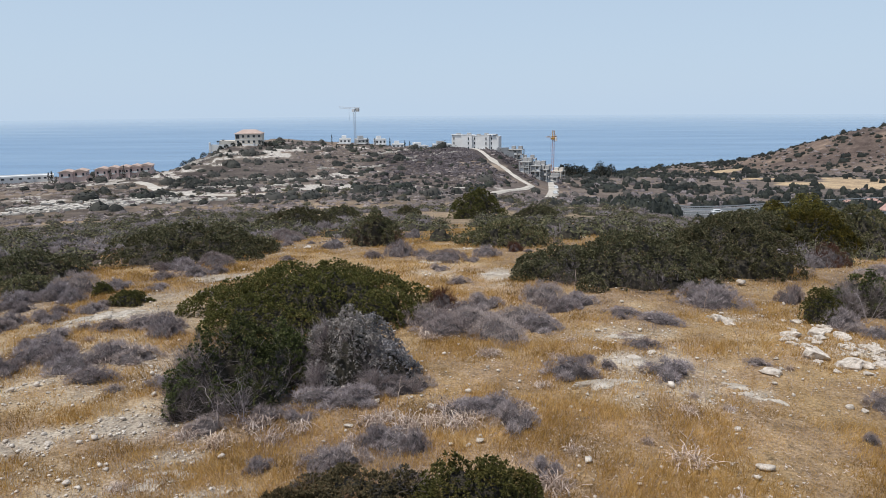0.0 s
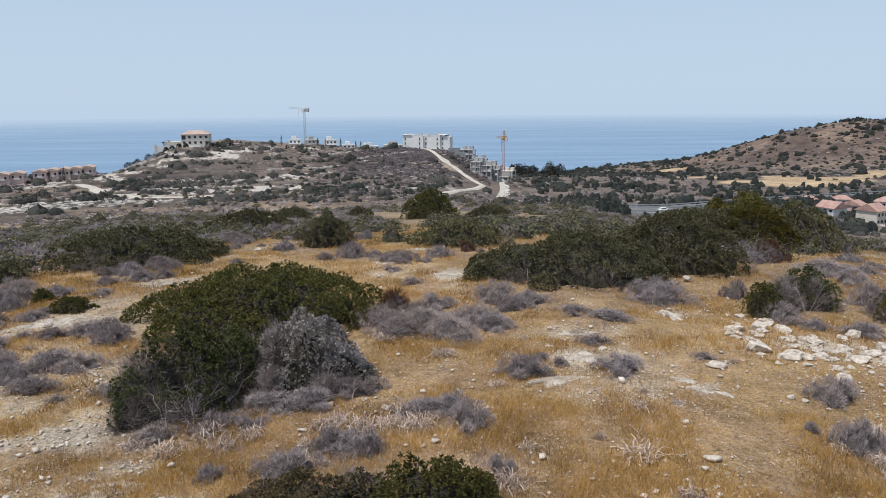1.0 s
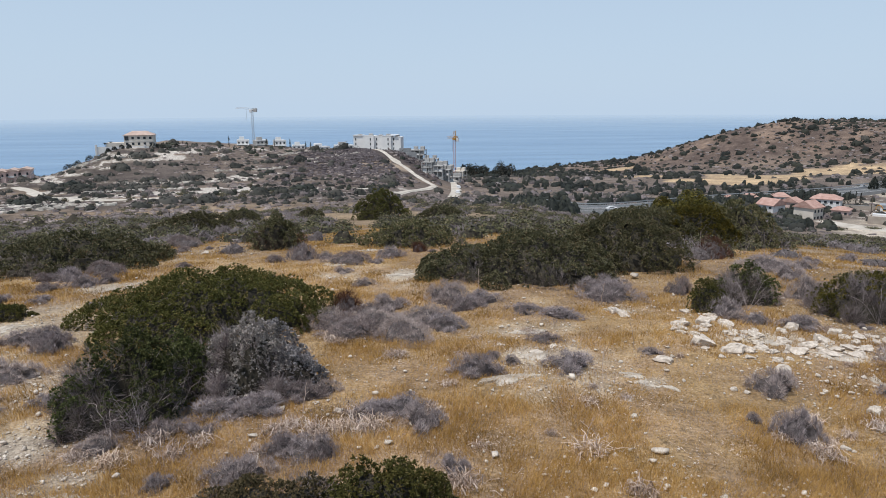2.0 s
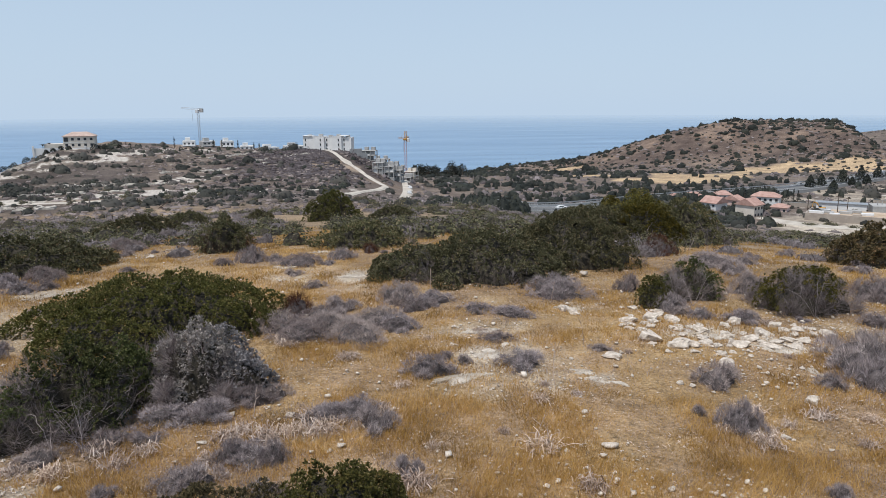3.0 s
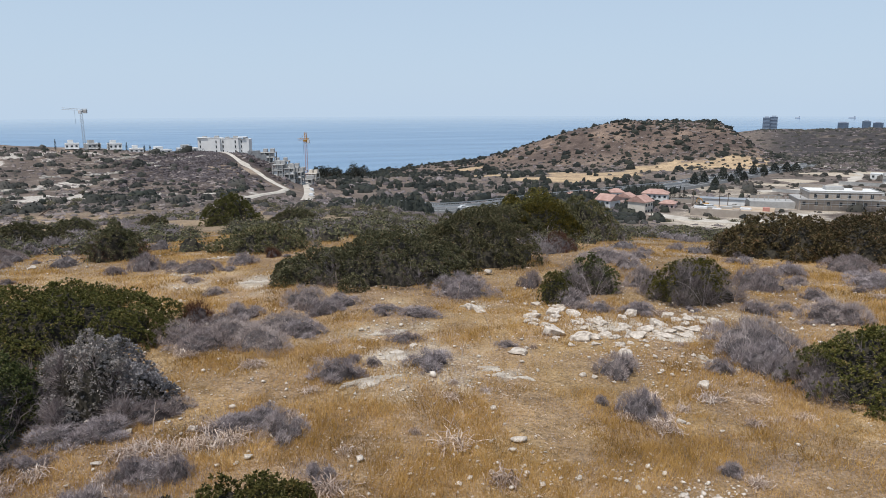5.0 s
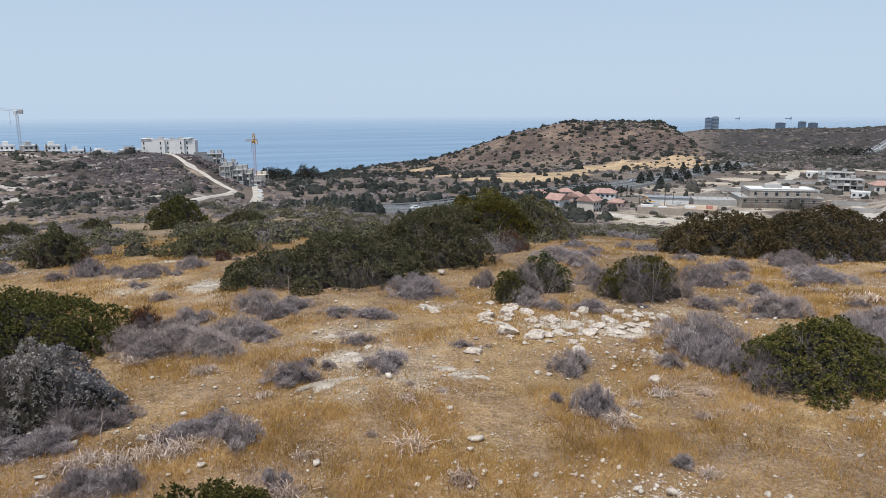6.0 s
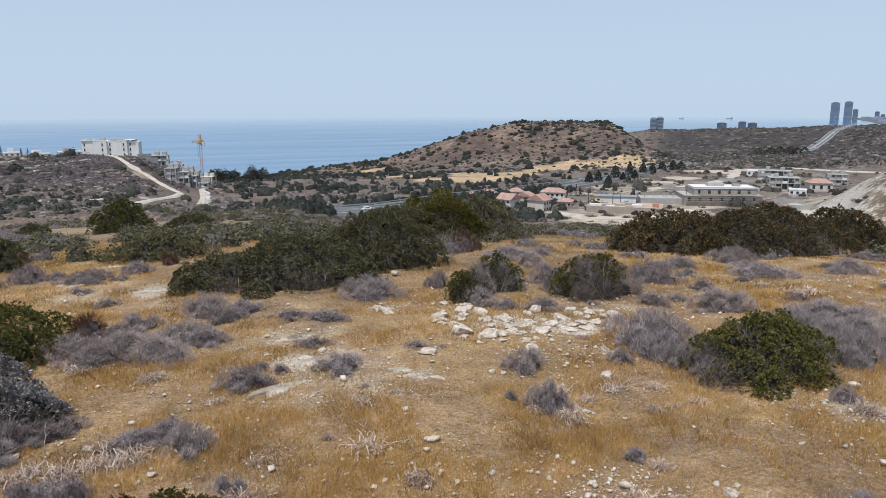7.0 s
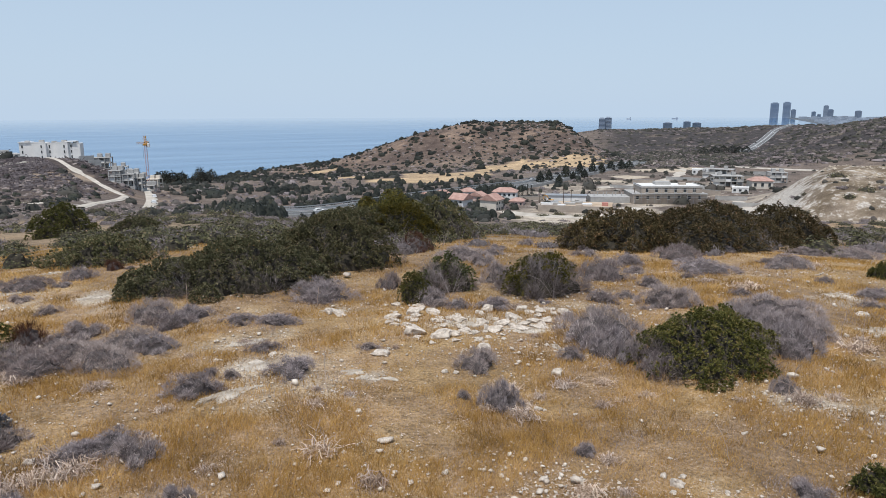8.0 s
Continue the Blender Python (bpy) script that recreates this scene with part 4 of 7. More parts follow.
def scatter_stones():
    dice = np.random.default_rng(61)
    placed = 0
    while placed < 270:
        r, b = math.exp(dice.uniform(math.log(5.2), math.log(16))), dice.uniform(-33, 66)
        x, y = math.sin(radians(b)) * r, math.cos(radians(b)) * r
        lean = float(bareness(np.array([x]), np.array([y]))[0])
        if b < 22 and lean < 0.5 and dice.uniform() < 0.55 or dice.uniform() > 0.3 + lean:
            continue
        size = float(np.clip(dice.lognormal(-2.75, 0.38), 0.03, 0.2))
        ob = new("small_stone", PEBBLES[placed % 6])
        ob.matrix_world = Matrix.Translation((x, y, float(land(x, y)) + size * 0.13)) @ pose(0, 0, 0, dice.uniform(-20, 20), dice.uniform(-20, 20), dice.uniform(0, 360)) @ Matrix.Diagonal((size * 1.2, size, size * 0.8, 1))
        tagged(ob, "small pale limestone stone in dry grass", "stone", "scattered stones")
        placed += 1
    # gravel too fine to count: rounded chips and crumbs
    base = np.array([(0.5, 0, 0), (-0.5, 0, 0), (0, 0.5, 0), (0, -0.5, 0), (0, 0, 0.4), (0, 0, -0.3)])
    tri = np.array([(0, 2, 4), (2, 1, 4), (1, 3, 4), (3, 0, 4), (2, 0, 5), (1, 2, 5), (3, 1, 5), (0, 3, 5)])
    lumps = []
    for k in range(8):
        me = stone_mesh(540 + k, 1, 0.7)
        v, f = np.empty(len(me.vertices) * 3), np.empty(len(me.polygons) * 3, np.int32)
        me.vertices.foreach_get("co", v)
        me.polygons.foreach_get("vertices", f)
        lumps.append((v.reshape(-1, 3), f.reshape(-1, 3)))
        bpy.data.meshes.remove(me)

    def sown(n, low, near, spread):
        r, a = np.exp(dice.uniform(math.log(4.3), math.log(30), n)), np.radians(dice.uniform(-36, 69, n))
        x, y = np.sin(a) * r, np.cos(a) * r
        right = 0.3 + 0.7 * rise(np.degrees(a), 18, 46)
        patch = rise(fractal(x, y, 2.0, 4, 151), -0.25, 0.4)
        keep = dice.uniform(0, 1, n) < low * patch * right + (1 - low) * bareness(x, y)
        x, y, r = x[keep], y[keep], r[keep]
        return x, y, r, np.exp(dice.normal(math.log(near), spread, len(x)))

    x, y, r, size = sown(60000, 0.5, 0.040, 0.5)
    pieces = []
    z = land(x, y)
    for i in range(len(x)):
        v, f = lumps[i % 8]
        t = dice.uniform(0, 6.28)
        c, s = math.cos(t) * size[i], math.sin(t) * size[i]
        pieces.append((np.stack([v[:, 0] * c - v[:, 1] * s * 0.8, v[:, 0] * s + v[:, 1] * c * 0.8, v[:, 2] * size[i] * dice.uniform(0.5, 1.0)], -1) + (x[i], y[i], z[i] + size[i] * 0.22), f))
    v, f = joined(pieces)
    tagged(new("limestone_chips", mesh_of("limestone_chips", v, f, LIMESTONE, True)), "pale angular limestone chips in the grass", "gravel", kind="stuff")
    x, y, r, size = sown(70000, 0.5, 0.015, 0.5)
    n = len(x)
    turn = dice.uniform(0, math.pi, n)
    p = base[None] * (size[:, None, None] * dice.uniform(0.6, 1.4, (n, 6, 1)))
    c, s = np.cos(turn)[:, None], np.sin(turn)[:, None]
    p = np.stack([p[..., 0] * c - p[..., 1] * s, p[..., 0] * s + p[..., 1] * c, p[..., 2]], -1)
    p += np.stack([x, y, land(x, y) + size * 0.15], -1)[:, None]
    faces = (tri[None] + 6 * np.arange(n)[:, None, None]).reshape(-1, 3)
    tagged(new("limestone_gravel", mesh_of("limestone_gravel", p.reshape(-1, 3), faces, LIMESTONE)), "pale limestone gravel and crumbs", "gravel", kind="stuff")


scatter_stones()


# ---- straw tufts and dry stalks ----
def straw_tuft(seed, w, h, count=170):
    dice = np.random.default_rng(seed)
    out = []
    for _ in range(count):
        a, up = dice.uniform(0, 2 * math.pi), dice.uniform(0.05, 0.9)
        long = w * dice.uniform(0.08, 0.44)
        s = np.linspace(0, 1, 4)[:, None]
        way = np.array((math.cos(a), math.sin(a), 0))
        line = way * long * s + np.array((0, 0, 1)) * (h * up * np.sin(s * dice.uniform(1.6, 2.9))) + dice.normal(0, 0.02, (4, 3)) * s
        line[:, :2] += dice.normal(0, 0.075, 2)
        line += dice.normal(0, 0.012, (4, 3))
        wide = np.cross(way, (0, 0, 1)) * dice.uniform(0.0022, 0.0058)
        v = np.stack([line - wide, line + wide], 1).reshape(-1, 3)
        out.append((v, np.array([(2 * i, 2 * i + 1, 2 * i + 3, 2 * i + 2) for i in range(3)])))
    v, f = joined(out)
    return mesh_of("straw", v, f, STRAW)


TUFTS = [straw_tuft(600 + k, 0.45, 0.16) for k in range(4)]
TUFTS_FRONT = ((-1.3, 10.85, 0.44, 0.16), (3.9, 9.85, 0.4, 0.13), (6.7, 7.75, 0.36, 0.2), (1.9, 7.4, 0.42, 0.2), (8.5, 8.62, 0.25, 0.1), (20.5, 8.24, 0.3, 0.12), (23.5, 8.48, 0.2, 0.08), (20.8, 6.97, 0.48, 0.16), (25.2, 6.21, 0.37, 0.17), (10.7, 10.54, 0.25, 0.1), (41.8, 8.85, 0.39, 0.14), (45.3, 9.08, 0.29, 0.1), (44.2, 6.17, 0.35, 0.14), (47.5, 6.25, 0.22, 0.1), (60.1, 9.24, 0.45, 0.18), (62.4, 9.56, 0.28, 0.11), (38.7, 8.16, 0.24, 0.12), (55.5, 15.87, 0.8, 0.2), (52.7, 16.43, 0.53, 0.13), (63.3, 11.98, 0.6, 0.19), (60.0, 20.36, 0.6, 0.16))
TUFTS_LEFT = ((-3.0, 7.2, 0.5, 0.2), (0.6, 7.7, 0.5, 0.2), (-6.2, 7.5, 0.4, 0.16), (-12.6, 7.5, 0.36, 0.14), (-21.6, 7.7, 0.36, 0.14), (-1.2, 7.4, 0.4, 0.16), (9.6, 6.1, 0.45, 0.2), (36.9, 8.6, 0.4, 0.18), (38.6, 7.8, 0.4, 0.16), (-19.3, 7.4, 0.4, 0.2), (-14.9, 7.3, 0.34, 0.16), (-15.7, 7.7, 0.4, 0.2), (-0.9, 10.6, 0.35, 0.14), (4.1, 9.95, 0.36, 0.11), (-3.3, 7.4, 0.3, 0.22), (1.4, 7.3, 0.34, 0.18), (-8.0, 7.0, 0.3, 0.15), (-5.0, 7.6, 0.3, 0.16), (35.5, 8.0, 0.3, 0.12), (38.0, 7.9, 0.3, 0.12), (37.5, 12.6, 0.4, 0.14), (48.8, 14.8, 0.4, 0.14))
dice = np.random.default_rng(641)
TUFTS_MORE = [(float(dice.uniform(-30, 64)), float(np.exp(dice.uniform(math.log(6), math.log(13)))), float(dice.uniform(0.14, 0.3)), float(dice.uniform(0.06, 0.12))) for _ in range(34)]
for k, (b, r, w, h) in enumerate((*TUFTS_FRONT, *TUFTS_LEFT, *TUFTS_MORE)):
    ob = new("straw_tuft", TUFTS[k % 4])
    ob.matrix_world = Matrix.Translation(spot(b, r, 0.0)) @ pose(0, 0, 0, 0, 0, k * 67) @ Matrix.Diagonal((w / 0.45, w / 0.45, h * 0.75 / 0.16, 1))
    tagged(ob, "bleached collapsed tuft of dry squill leaves", "dry tuft", "straw tufts")

for k, (b, r, h) in enumerate(((-4.2, 7.9, 0.36), (20.2, 7.0, 0.34), (21.4, 7.0, 0.3), (21.6, 8.6, 0.55), (23.9, 10.4, 0.5), (58.6, 17.4, 0.6), (59.0, 9.1, 0.55), (55.4, 7.3, 0.5), (63.6, 11.8, 0.7), (62.2, 12.2, 0.6), (35.3, 20.3, 0.7), (36.0, 22.0, 0.8), (11.0, 13.6, 0.5), (21.0, 13.0, 0.5))):
    dice = np.random.default_rng(650 + k)
    s = np.linspace(0, 1, 7)[:, None]
    lean = dice.normal(0, 0.22, 2)
    line = np.concatenate([lean[None] * h * s**1.4, h * s], 1) + dice.normal(0, 0.008, (7, 3))
    shoots = [tube(line, np.linspace(0.006, 0.003, 7), 4)]
    for j in (3, 4, 5):
        d = dice.normal(0, 0.07, 3) + np.array((0, 0, 0.08))
        shoots.append(tube(np.stack([line[j], line[j] + d * 0.5, line[j] + d]), (0.003, 0.0025, 0.002), 4))
    v, f = joined(shoots)
    ob = new("dry_stalk", mesh_of("dry_stalk", v, f, STRAW, True))
    ob.matrix_world = Matrix.Translation(spot(b, r, -0.02))
    tagged(ob, "thin pale dry flower stalk standing in grass", "dry stalk", "dry stalks")


# ---- low dead herbs in patches ----
def dead_herbs():
    dice = np.random.default_rng(161)
    n = 60000
    r, a = np.exp(dice.uniform(math.log(4.6), math.log(26), n)), np.radians(dice.uniform(-36, 69, n))
    x, y = np.sin(a) * r, np.cos(a) * r
    amount = 0.4 * rise(fractal(x, y, 1.4, 4, 163), 0.06, 0.38)
    for b, away, w, d in ((-4.6, 6.9, 1.0, 0.6), (4.6, 7.7, 1.1, 0.7), (0.4, 7.7, 1.2, 0.7), (-9.5, 6.6, 0.8, 0.5), (8.6, 6.5, 0.4, 0.5), (17.6, 11.8, 1.4, 0.6), (25.0, 10.2, 0.6, 0.4), (46.0, 9.6, 0.7, 0.4), (-14.0, 7.4, 0.8, 0.3), (61.0, 6.9, 0.8, 0.4), (16.4, 10.6, 0.7, 0.4)):
        px, py = math.sin(radians(b)) * away, math.cos(radians(b)) * away
        amount = np.maximum(amount, 1 - rise(np.hypot(x - px, y - py) / (0.5 * (w + d)) + 0.5 * fractal(x, y, 0.4, 3, 165), 0.35, 0.75))
    keep = dice.uniform(0, 1, n) < amount
    x, y = np.repeat(x[keep], 5), np.repeat(y[keep], 5)
    x, y = x + dice.normal(0, 0.03, len(x)), y + dice.normal(0, 0.03, len(x))
    tip = np.stack([x, y, land(x, y) + dice.uniform(0.02, 0.09, len(x))], -1)
    v, f = twigs(tip, np.tile((0.0, 0.0, 1.0), (len(x), 1)), 0.08, 0.004, dice, 0.5, True)
    tagged(new("dead_herbs", mesh_of("dead_herbs", v, f, GREY_TWIGS)), "low dead grey herbs among the grass", "herbs", kind="stuff")


dead_herbs()


# ---- bleached litter lying between the tufts ----
def litter():
    dice = np.random.default_rng(167)
    n = 75000
    r, a = np.exp(dice.uniform(math.log(4.4), math.log(22), n)), np.radians(dice.uniform(-36, 68, n))
    x, y = np.sin(a) * r, np.cos(a) * r
    keep = dice.uniform(0, 1, n) < 0.12 + 0.88 * rise(fractal(x, y, 0.7, 4, 169), 0.0, 0.35)
    x, y, r = x[keep], y[keep], r[keep]
    n = len(x)
    t, long = dice.uniform(0, 2 * math.pi, n), dice.uniform(0.015, 0.06, n)
    way = np.stack([np.cos(t), np.sin(t), dice.uniform(-0.1, 0.45, n)], -1) * long[:, None]
    side = np.stack([-np.sin(t), np.cos(t), dice.normal(0, 0.4, n)], -1) * (np.maximum(0.0022, 0.0004 * r) * dice.uniform(0.6, 1.5, n))[:, None]
    foot = np.stack([x, y, land(x, y) + 0.012], -1)
    verts = np.stack([foot - side, foot + side, foot + way], 1).reshape(-1, 3)
    tagged(new("straw_litter", mesh_of("straw_litter", verts, np.arange(3 * n).reshape(n, 3), STRAW)), "bleached scraps of straw lying on the soil", "litter", kind="stuff")


litter()


# ---- scrub of the slopes, too many to count ----
def far_clumps(name, label, x, y, w, h, mat, seed, leaf, per, twiggy=False, inner=None):
    """Low bushes, each a lumpy dense heart under a coat of leaf clumps; inner colours the heart dark, as shade."""
    dice = np.random.default_rng(seed)
    turn, up = np.linspace(0, 2 * math.pi, 8, endpoint=False), np.array((-0.1, 0.5, 1.0, 1.48))
    tt, uu = np.meshgrid(turn, up, indexing="ij")
    ball = np.stack([np.cos(tt) * np.cos(uu), np.sin(tt) * np.cos(uu), np.sin(uu)], -1).reshape(-1, 3)
    i, j = np.meshgrid(np.arange(8), np.arange(3), indexing="ij")
    ball_faces = np.stack([i * 4 + j, (i + 1) % 8 * 4 + j, (i + 1) % 8 * 4 + j + 1, i * 4 + j + 1], -1).reshape(-1, 4)
    shapes = []
    for _ in range(10):
        a, b, c = dice.uniform(0, 6, 3)

        def bulge(v):
            return 0.5 * (1 + 0.22 * np.sin(v[:, 0] * 4 + a) * np.cos(v[:, 1] * 4 + b) + 0.12 * np.sin(v[:, 2] * 6 + c + 3 * v[:, 0]))

        way = unit(dice.normal(0, 1, (per, 3)))
        way[:, 2] = np.abs(way[:, 2])
        flat = np.array((1, 1, 2.0))
        shapes.append((way * (bulge(way) * (0.80 + 0.26 * dice.uniform(0, 1, per)))[:, None] * flat, way, ball * (bulge(ball) * (0.72 if twiggy else 0.70 if inner else 0.88))[:, None] * flat))
    z = land(x, y)
    verts, faces, at = [], [], 0
    for i in range(len(x)):
        p, way, heart = shapes[i % 10]
        t = dice.uniform(0, 6.28)
        c, s = math.cos(t), math.sin(t)
        m = np.array(((c, -s, 0), (s, c, 0), (0, 0, 1.0)))
        size, place = np.array((w[i], w[i], h[i])), np.array((x[i], y[i], z[i] - 0.06 * h[i]))
        if twiggy:
            v, f = twigs((p @ m.T) * size + place, way @ m.T, leaf * w[i] * 1.9, leaf * w[i] * 0.3, dice)
        else:
            v, f = leaves((p @ m.T) * size + place, way @ m.T, leaf * w[i], leaf * w[i] * 0.8, dice)
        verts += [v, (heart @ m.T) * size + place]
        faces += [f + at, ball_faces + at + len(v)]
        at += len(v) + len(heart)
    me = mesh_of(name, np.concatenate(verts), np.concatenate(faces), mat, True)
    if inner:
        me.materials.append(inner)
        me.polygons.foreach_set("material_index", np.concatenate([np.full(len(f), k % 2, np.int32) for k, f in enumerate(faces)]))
    tagged(new(name, me), label, "scrub", kind="stuff")


ROADS = []


def off_roads(x, y, gap):
    """True where a place keeps clear of every road."""
    ok = np.ones(len(x), bool)
    for line in ROADS:
        for px, py in line:
            ok &= np.hypot(x - px, y - py) > gap
    return ok


def slope_spots(n, r0, r1, b0, b1, seed, keep):
    dice = np.random.default_rng(seed)
    r, b = np.exp(dice.uniform(math.log(r0), math.log(r1), n)), dice.uniform(b0, b1, n)
    x, y = np.sin(np.radians(b)) * r, np.cos(np.radians(b)) * r
    k = dice.uniform(0, 1, n) < keep(x, y, r, b)
    # the walled terraces stay nearly bare
    k &= (b > -16.5) | (r < 218) | (r > 268) | (dice.uniform(0, 1, n) < 0.28)
    k &= off_roads(x, y, 5.5)
    return x[k], y[k], r[k], dice


# the slope straight below: grey and green low scrub with tan gaps
def slope_cover(x, y, r, b):
    gap = rise(fractal(x, y, 13, 4, 41), 0.08, 0.25) * (1 - rise(np.abs(b), 12, 24)) * (1 - 0.7 * rise(r, 70, 130))
    path = 1 - rise(np.abs(b - 2.0 - 1.5 * np.sin(r / 9)), 1.2, 3.0) * 1.0
    open_right = rise(b, 30, 36) * (1 - rise(r, 30, 46))
    near = rise(r, 18, 27)
    return np.clip((1 - gap) * (1 - 0.9 * path * (1 - rise(r, 45, 70))) * near * (1 - 0.85 * open_right) * (1 - 0.5 * (1 - rise(np.abs(b + 1), 8, 16)) * rise(fractal(x, y, 9, 3, 43), -0.2, 0.1)), 0, 1)


x, y, r, dice = slope_spots(1700, 19, 260, -40, 72, 71, slope_cover)
w, h = dice.uniform(0.7, 1.5, len(x)) * (0.7 + r / 100), dice.uniform(0.25, 0.5, len(x)) * (0.8 + r / 200)
k = r < 75
far_clumps("grey_scrub", "low grey-brown dry scrub covering the slope", x[k], y[k], w[k], h[k], DULL_TWIGS, 72, 0.08, 150, True, SHADED_TWIGS)
far_clumps("grey_scrub", "low grey-brown dry scrub lower on the slope", x[~k], y[~k], w[~k], h[~k], DULL_TWIGS, 75, 0.10, 80, True, SHADED_TWIGS)
x, y, r, dice = slope_spots(1300, 21, 280, -40, 72, 73, slope_cover)
w, h = dice.uniform(0.8, 1.8, len(x)) * (0.7 + r / 100), dice.uniform(0.3, 0.65, len(x)) * (0.8 + r / 170)
k = r < 75
far_clumps("green_scrub", "low dark green scrub covering the slope", x[k], y[k], w[k], h[k], DARK_LEAVES, 74, 0.07, 270, inner=SHADE_CORE)
far_clumps("green_scrub", "low dark green scrub lower on the slope", x[~k], y[~k], w[~k], h[~k], DARK_LEAVES, 76, 0.09, 120, inner=SHADE_CORE)
# the foot of the slope
x, y, r, dice = slope_spots(1500, 120, 300, -40, 34, 77, lambda x, y, r, b: (0.35 + 0.65 * rise(fractal(x, y, 25, 3, 79), -0.2, 0.15)) * rise(r, 120, 170) * (1 - 0.4 * (1 - rise(np.abs(b), 8, 16))))
w = dice.lognormal(0.85, 0.4, len(x))
k = dice.uniform(0, 1, len(x)) < 0.5
far_clumps("foot_scrub", "dark green scrub at the foot of the slope", x[k], y[k], w[k], w[k] * 0.42, DARK_LEAVES, 78, 0.085, 60, inner=SHADE_CORE)
far_clumps("foot_grey_scrub", "grey-brown scrub at the foot of the slope", x[~k], y[~k], w[~k], w[~k] * 0.35, DULL_TWIGS, 79, 0.11, 70, True, SHADED_TWIGS)


# ---- surfaces of the built things ----
ASPHALT = worn("asphalt", (0.14, 0.14, 0.14), (0.21, 0.21, 0.208), 0.2, 3.0)
CHALK = worn("chalk_track", (0.42, 0.37, 0.31), (0.64, 0.585, 0.51), 0.25, 2.0, 0.95, 0.3)
CONCRETE = worn("concrete", (0.34, 0.33, 0.32), (0.50, 0.49, 0.47), 0.5, 4.0)
RAW_WALL = worn("raw_block_wall", (0.33, 0.28, 0.24), (0.46, 0.40, 0.34), 0.4, 4.0)
WHITE_WALL = worn("white_render", (0.72, 0.71, 0.69), (0.84, 0.83, 0.81), 0.3, 5.0)
CREAM_WALL = worn("cream_render", (0.62, 0.56, 0.48), (0.74, 0.68, 0.60), 0.3, 5.0)
PINK_WALL = worn("pink_render", (0.68, 0.50, 0.45), (0.80, 0.62, 0.56), 0.3, 5.0)
TILE_ROOF = worn("terracotta_roof", (0.37, 0.215, 0.175), (0.54, 0.36, 0.305), 0.6, 8.0)
PALE_ROOF = worn("faded_roof", (0.44, 0.32, 0.265), (0.58, 0.45, 0.385), 0.6, 8.0)
GLASS = worn("dark_glass", (0.03, 0.035, 0.04), (0.06, 0.07, 0.08), 1.0, 5.0, 0.15, 0.0)
STEEL = worn("galvanised_steel", (0.40, 0.41, 0.42), (0.55, 0.56, 0.57), 2.0, 10.0, 0.45, 0.05, 0.6)
YELLOW_PAINT = worn("yellow_paint", (0.55, 0.26, 0.04), (0.66, 0.34, 0.07), 1.0, 8.0, 0.5)
WHITE_PAINT = worn("white_paint", (0.66, 0.66, 0.66), (0.78, 0.78, 0.78), 1.0, 8.0, 0.4)
RUBBER = worn("rubber", (0.02, 0.02, 0.02), (0.04, 0.04, 0.04), 2.0, 9.0)
MAST_RED = worn("faded_red_paint", (0.46, 0.20, 0.16), (0.58, 0.30, 0.25), 1.0, 8.0, 0.6)
# blue-grey base colours carry the distance haze on far buildings and ships
FAR_TOWER = worn("hazed_tower_glass", (0.14, 0.19, 0.27), (0.20, 0.26, 0.35), 0.02, 0.3, 0.5, 0.0)
FAR_PALE = worn("hazed_pale_wall", (0.30, 0.34, 0.41), (0.40, 0.45, 0.52), 0.02, 0.3, 0.8, 0.0)


def box(bm, x0, x1, y0, y1, z0, z1, bevel=0.0):
    m = Matrix.LocRotScale(((x0 + x1) / 2, (y0 + y1) / 2, (z0 + z1) / 2), None, (x1 - x0, y1 - y0, z1 - z0))
    made = bmesh.ops.create_cube(bm, size=1.0, matrix=m)
    if bevel:
        edges = list({e for v in made["verts"] for e in v.link_edges})
        bmesh.ops.bevel(bm, geom=edges, offset=bevel, segments=1, affect="EDGES")
    return bm


def boxes(*rows, bevel=0.0):
    bm = bmesh.new()
    for row in rows:
        box(bm, *row, bevel=bevel)
    return bm


# ---- roads and tracks ----
def glide(points, steps):
    """A smooth line through points."""
    p = np.array(points, float)
    p = np.concatenate([[2 * p[0] - p[1]], p, [2 * p[-1] - p[-2]]])
    out = []
    for i in range(1, len(p) - 2):
        for t in np.linspace(0, 1, steps, endpoint=False):
            out.append(0.5 * (2 * p[i] + (p[i + 1] - p[i - 1]) * t + (2 * p[i - 1] - 5 * p[i] + 4 * p[i + 1] - p[i + 2]) * t**2 + (3 * p[i] - p[i - 1] - 3 * p[i + 1] + p[i + 2]) * t**3))
    out.append(p[-2])
    return np.array(out)


def course(polar, steps=10, level=6):
    """A road's middle line on the ground, with its level evened out, and its sideways direction."""
    xy = glide([(math.sin(radians(b)) * r, math.cos(radians(b)) * r) for b, r in polar], steps)
    z = land(xy[:, 0], xy[:, 1])
    for _ in range(level):
        z = np.concatenate([z[:1], (z[:-2] + z[1:-1] + z[2:]) / 3, z[-1:]])
    way = unit(np.gradient(xy, axis=0))
    return xy, z, np.stack([way[:, 1], -way[:, 0]], -1)


def strip(name, line, mat, profile):
    """A band swept along a course: profile is (aside, up) across it."""
    xy, z, side = line
    pts = np.stack([np.concatenate([xy + side * a, (z + u)[:, None]], 1) for a, u in profile], 1)
    n, k = pts.shape[:2]
    i, j = np.meshgrid(np.arange(n - 1), np.arange(k - 1), indexing="ij")
    faces = np.stack([i * k + j, i * k + j + 1, (i + 1) * k + j + 1, (i + 1) * k + j], -1).reshape(-1, 4)
    return mesh_of(name, pts.reshape(-1, 3), faces, mat, False)


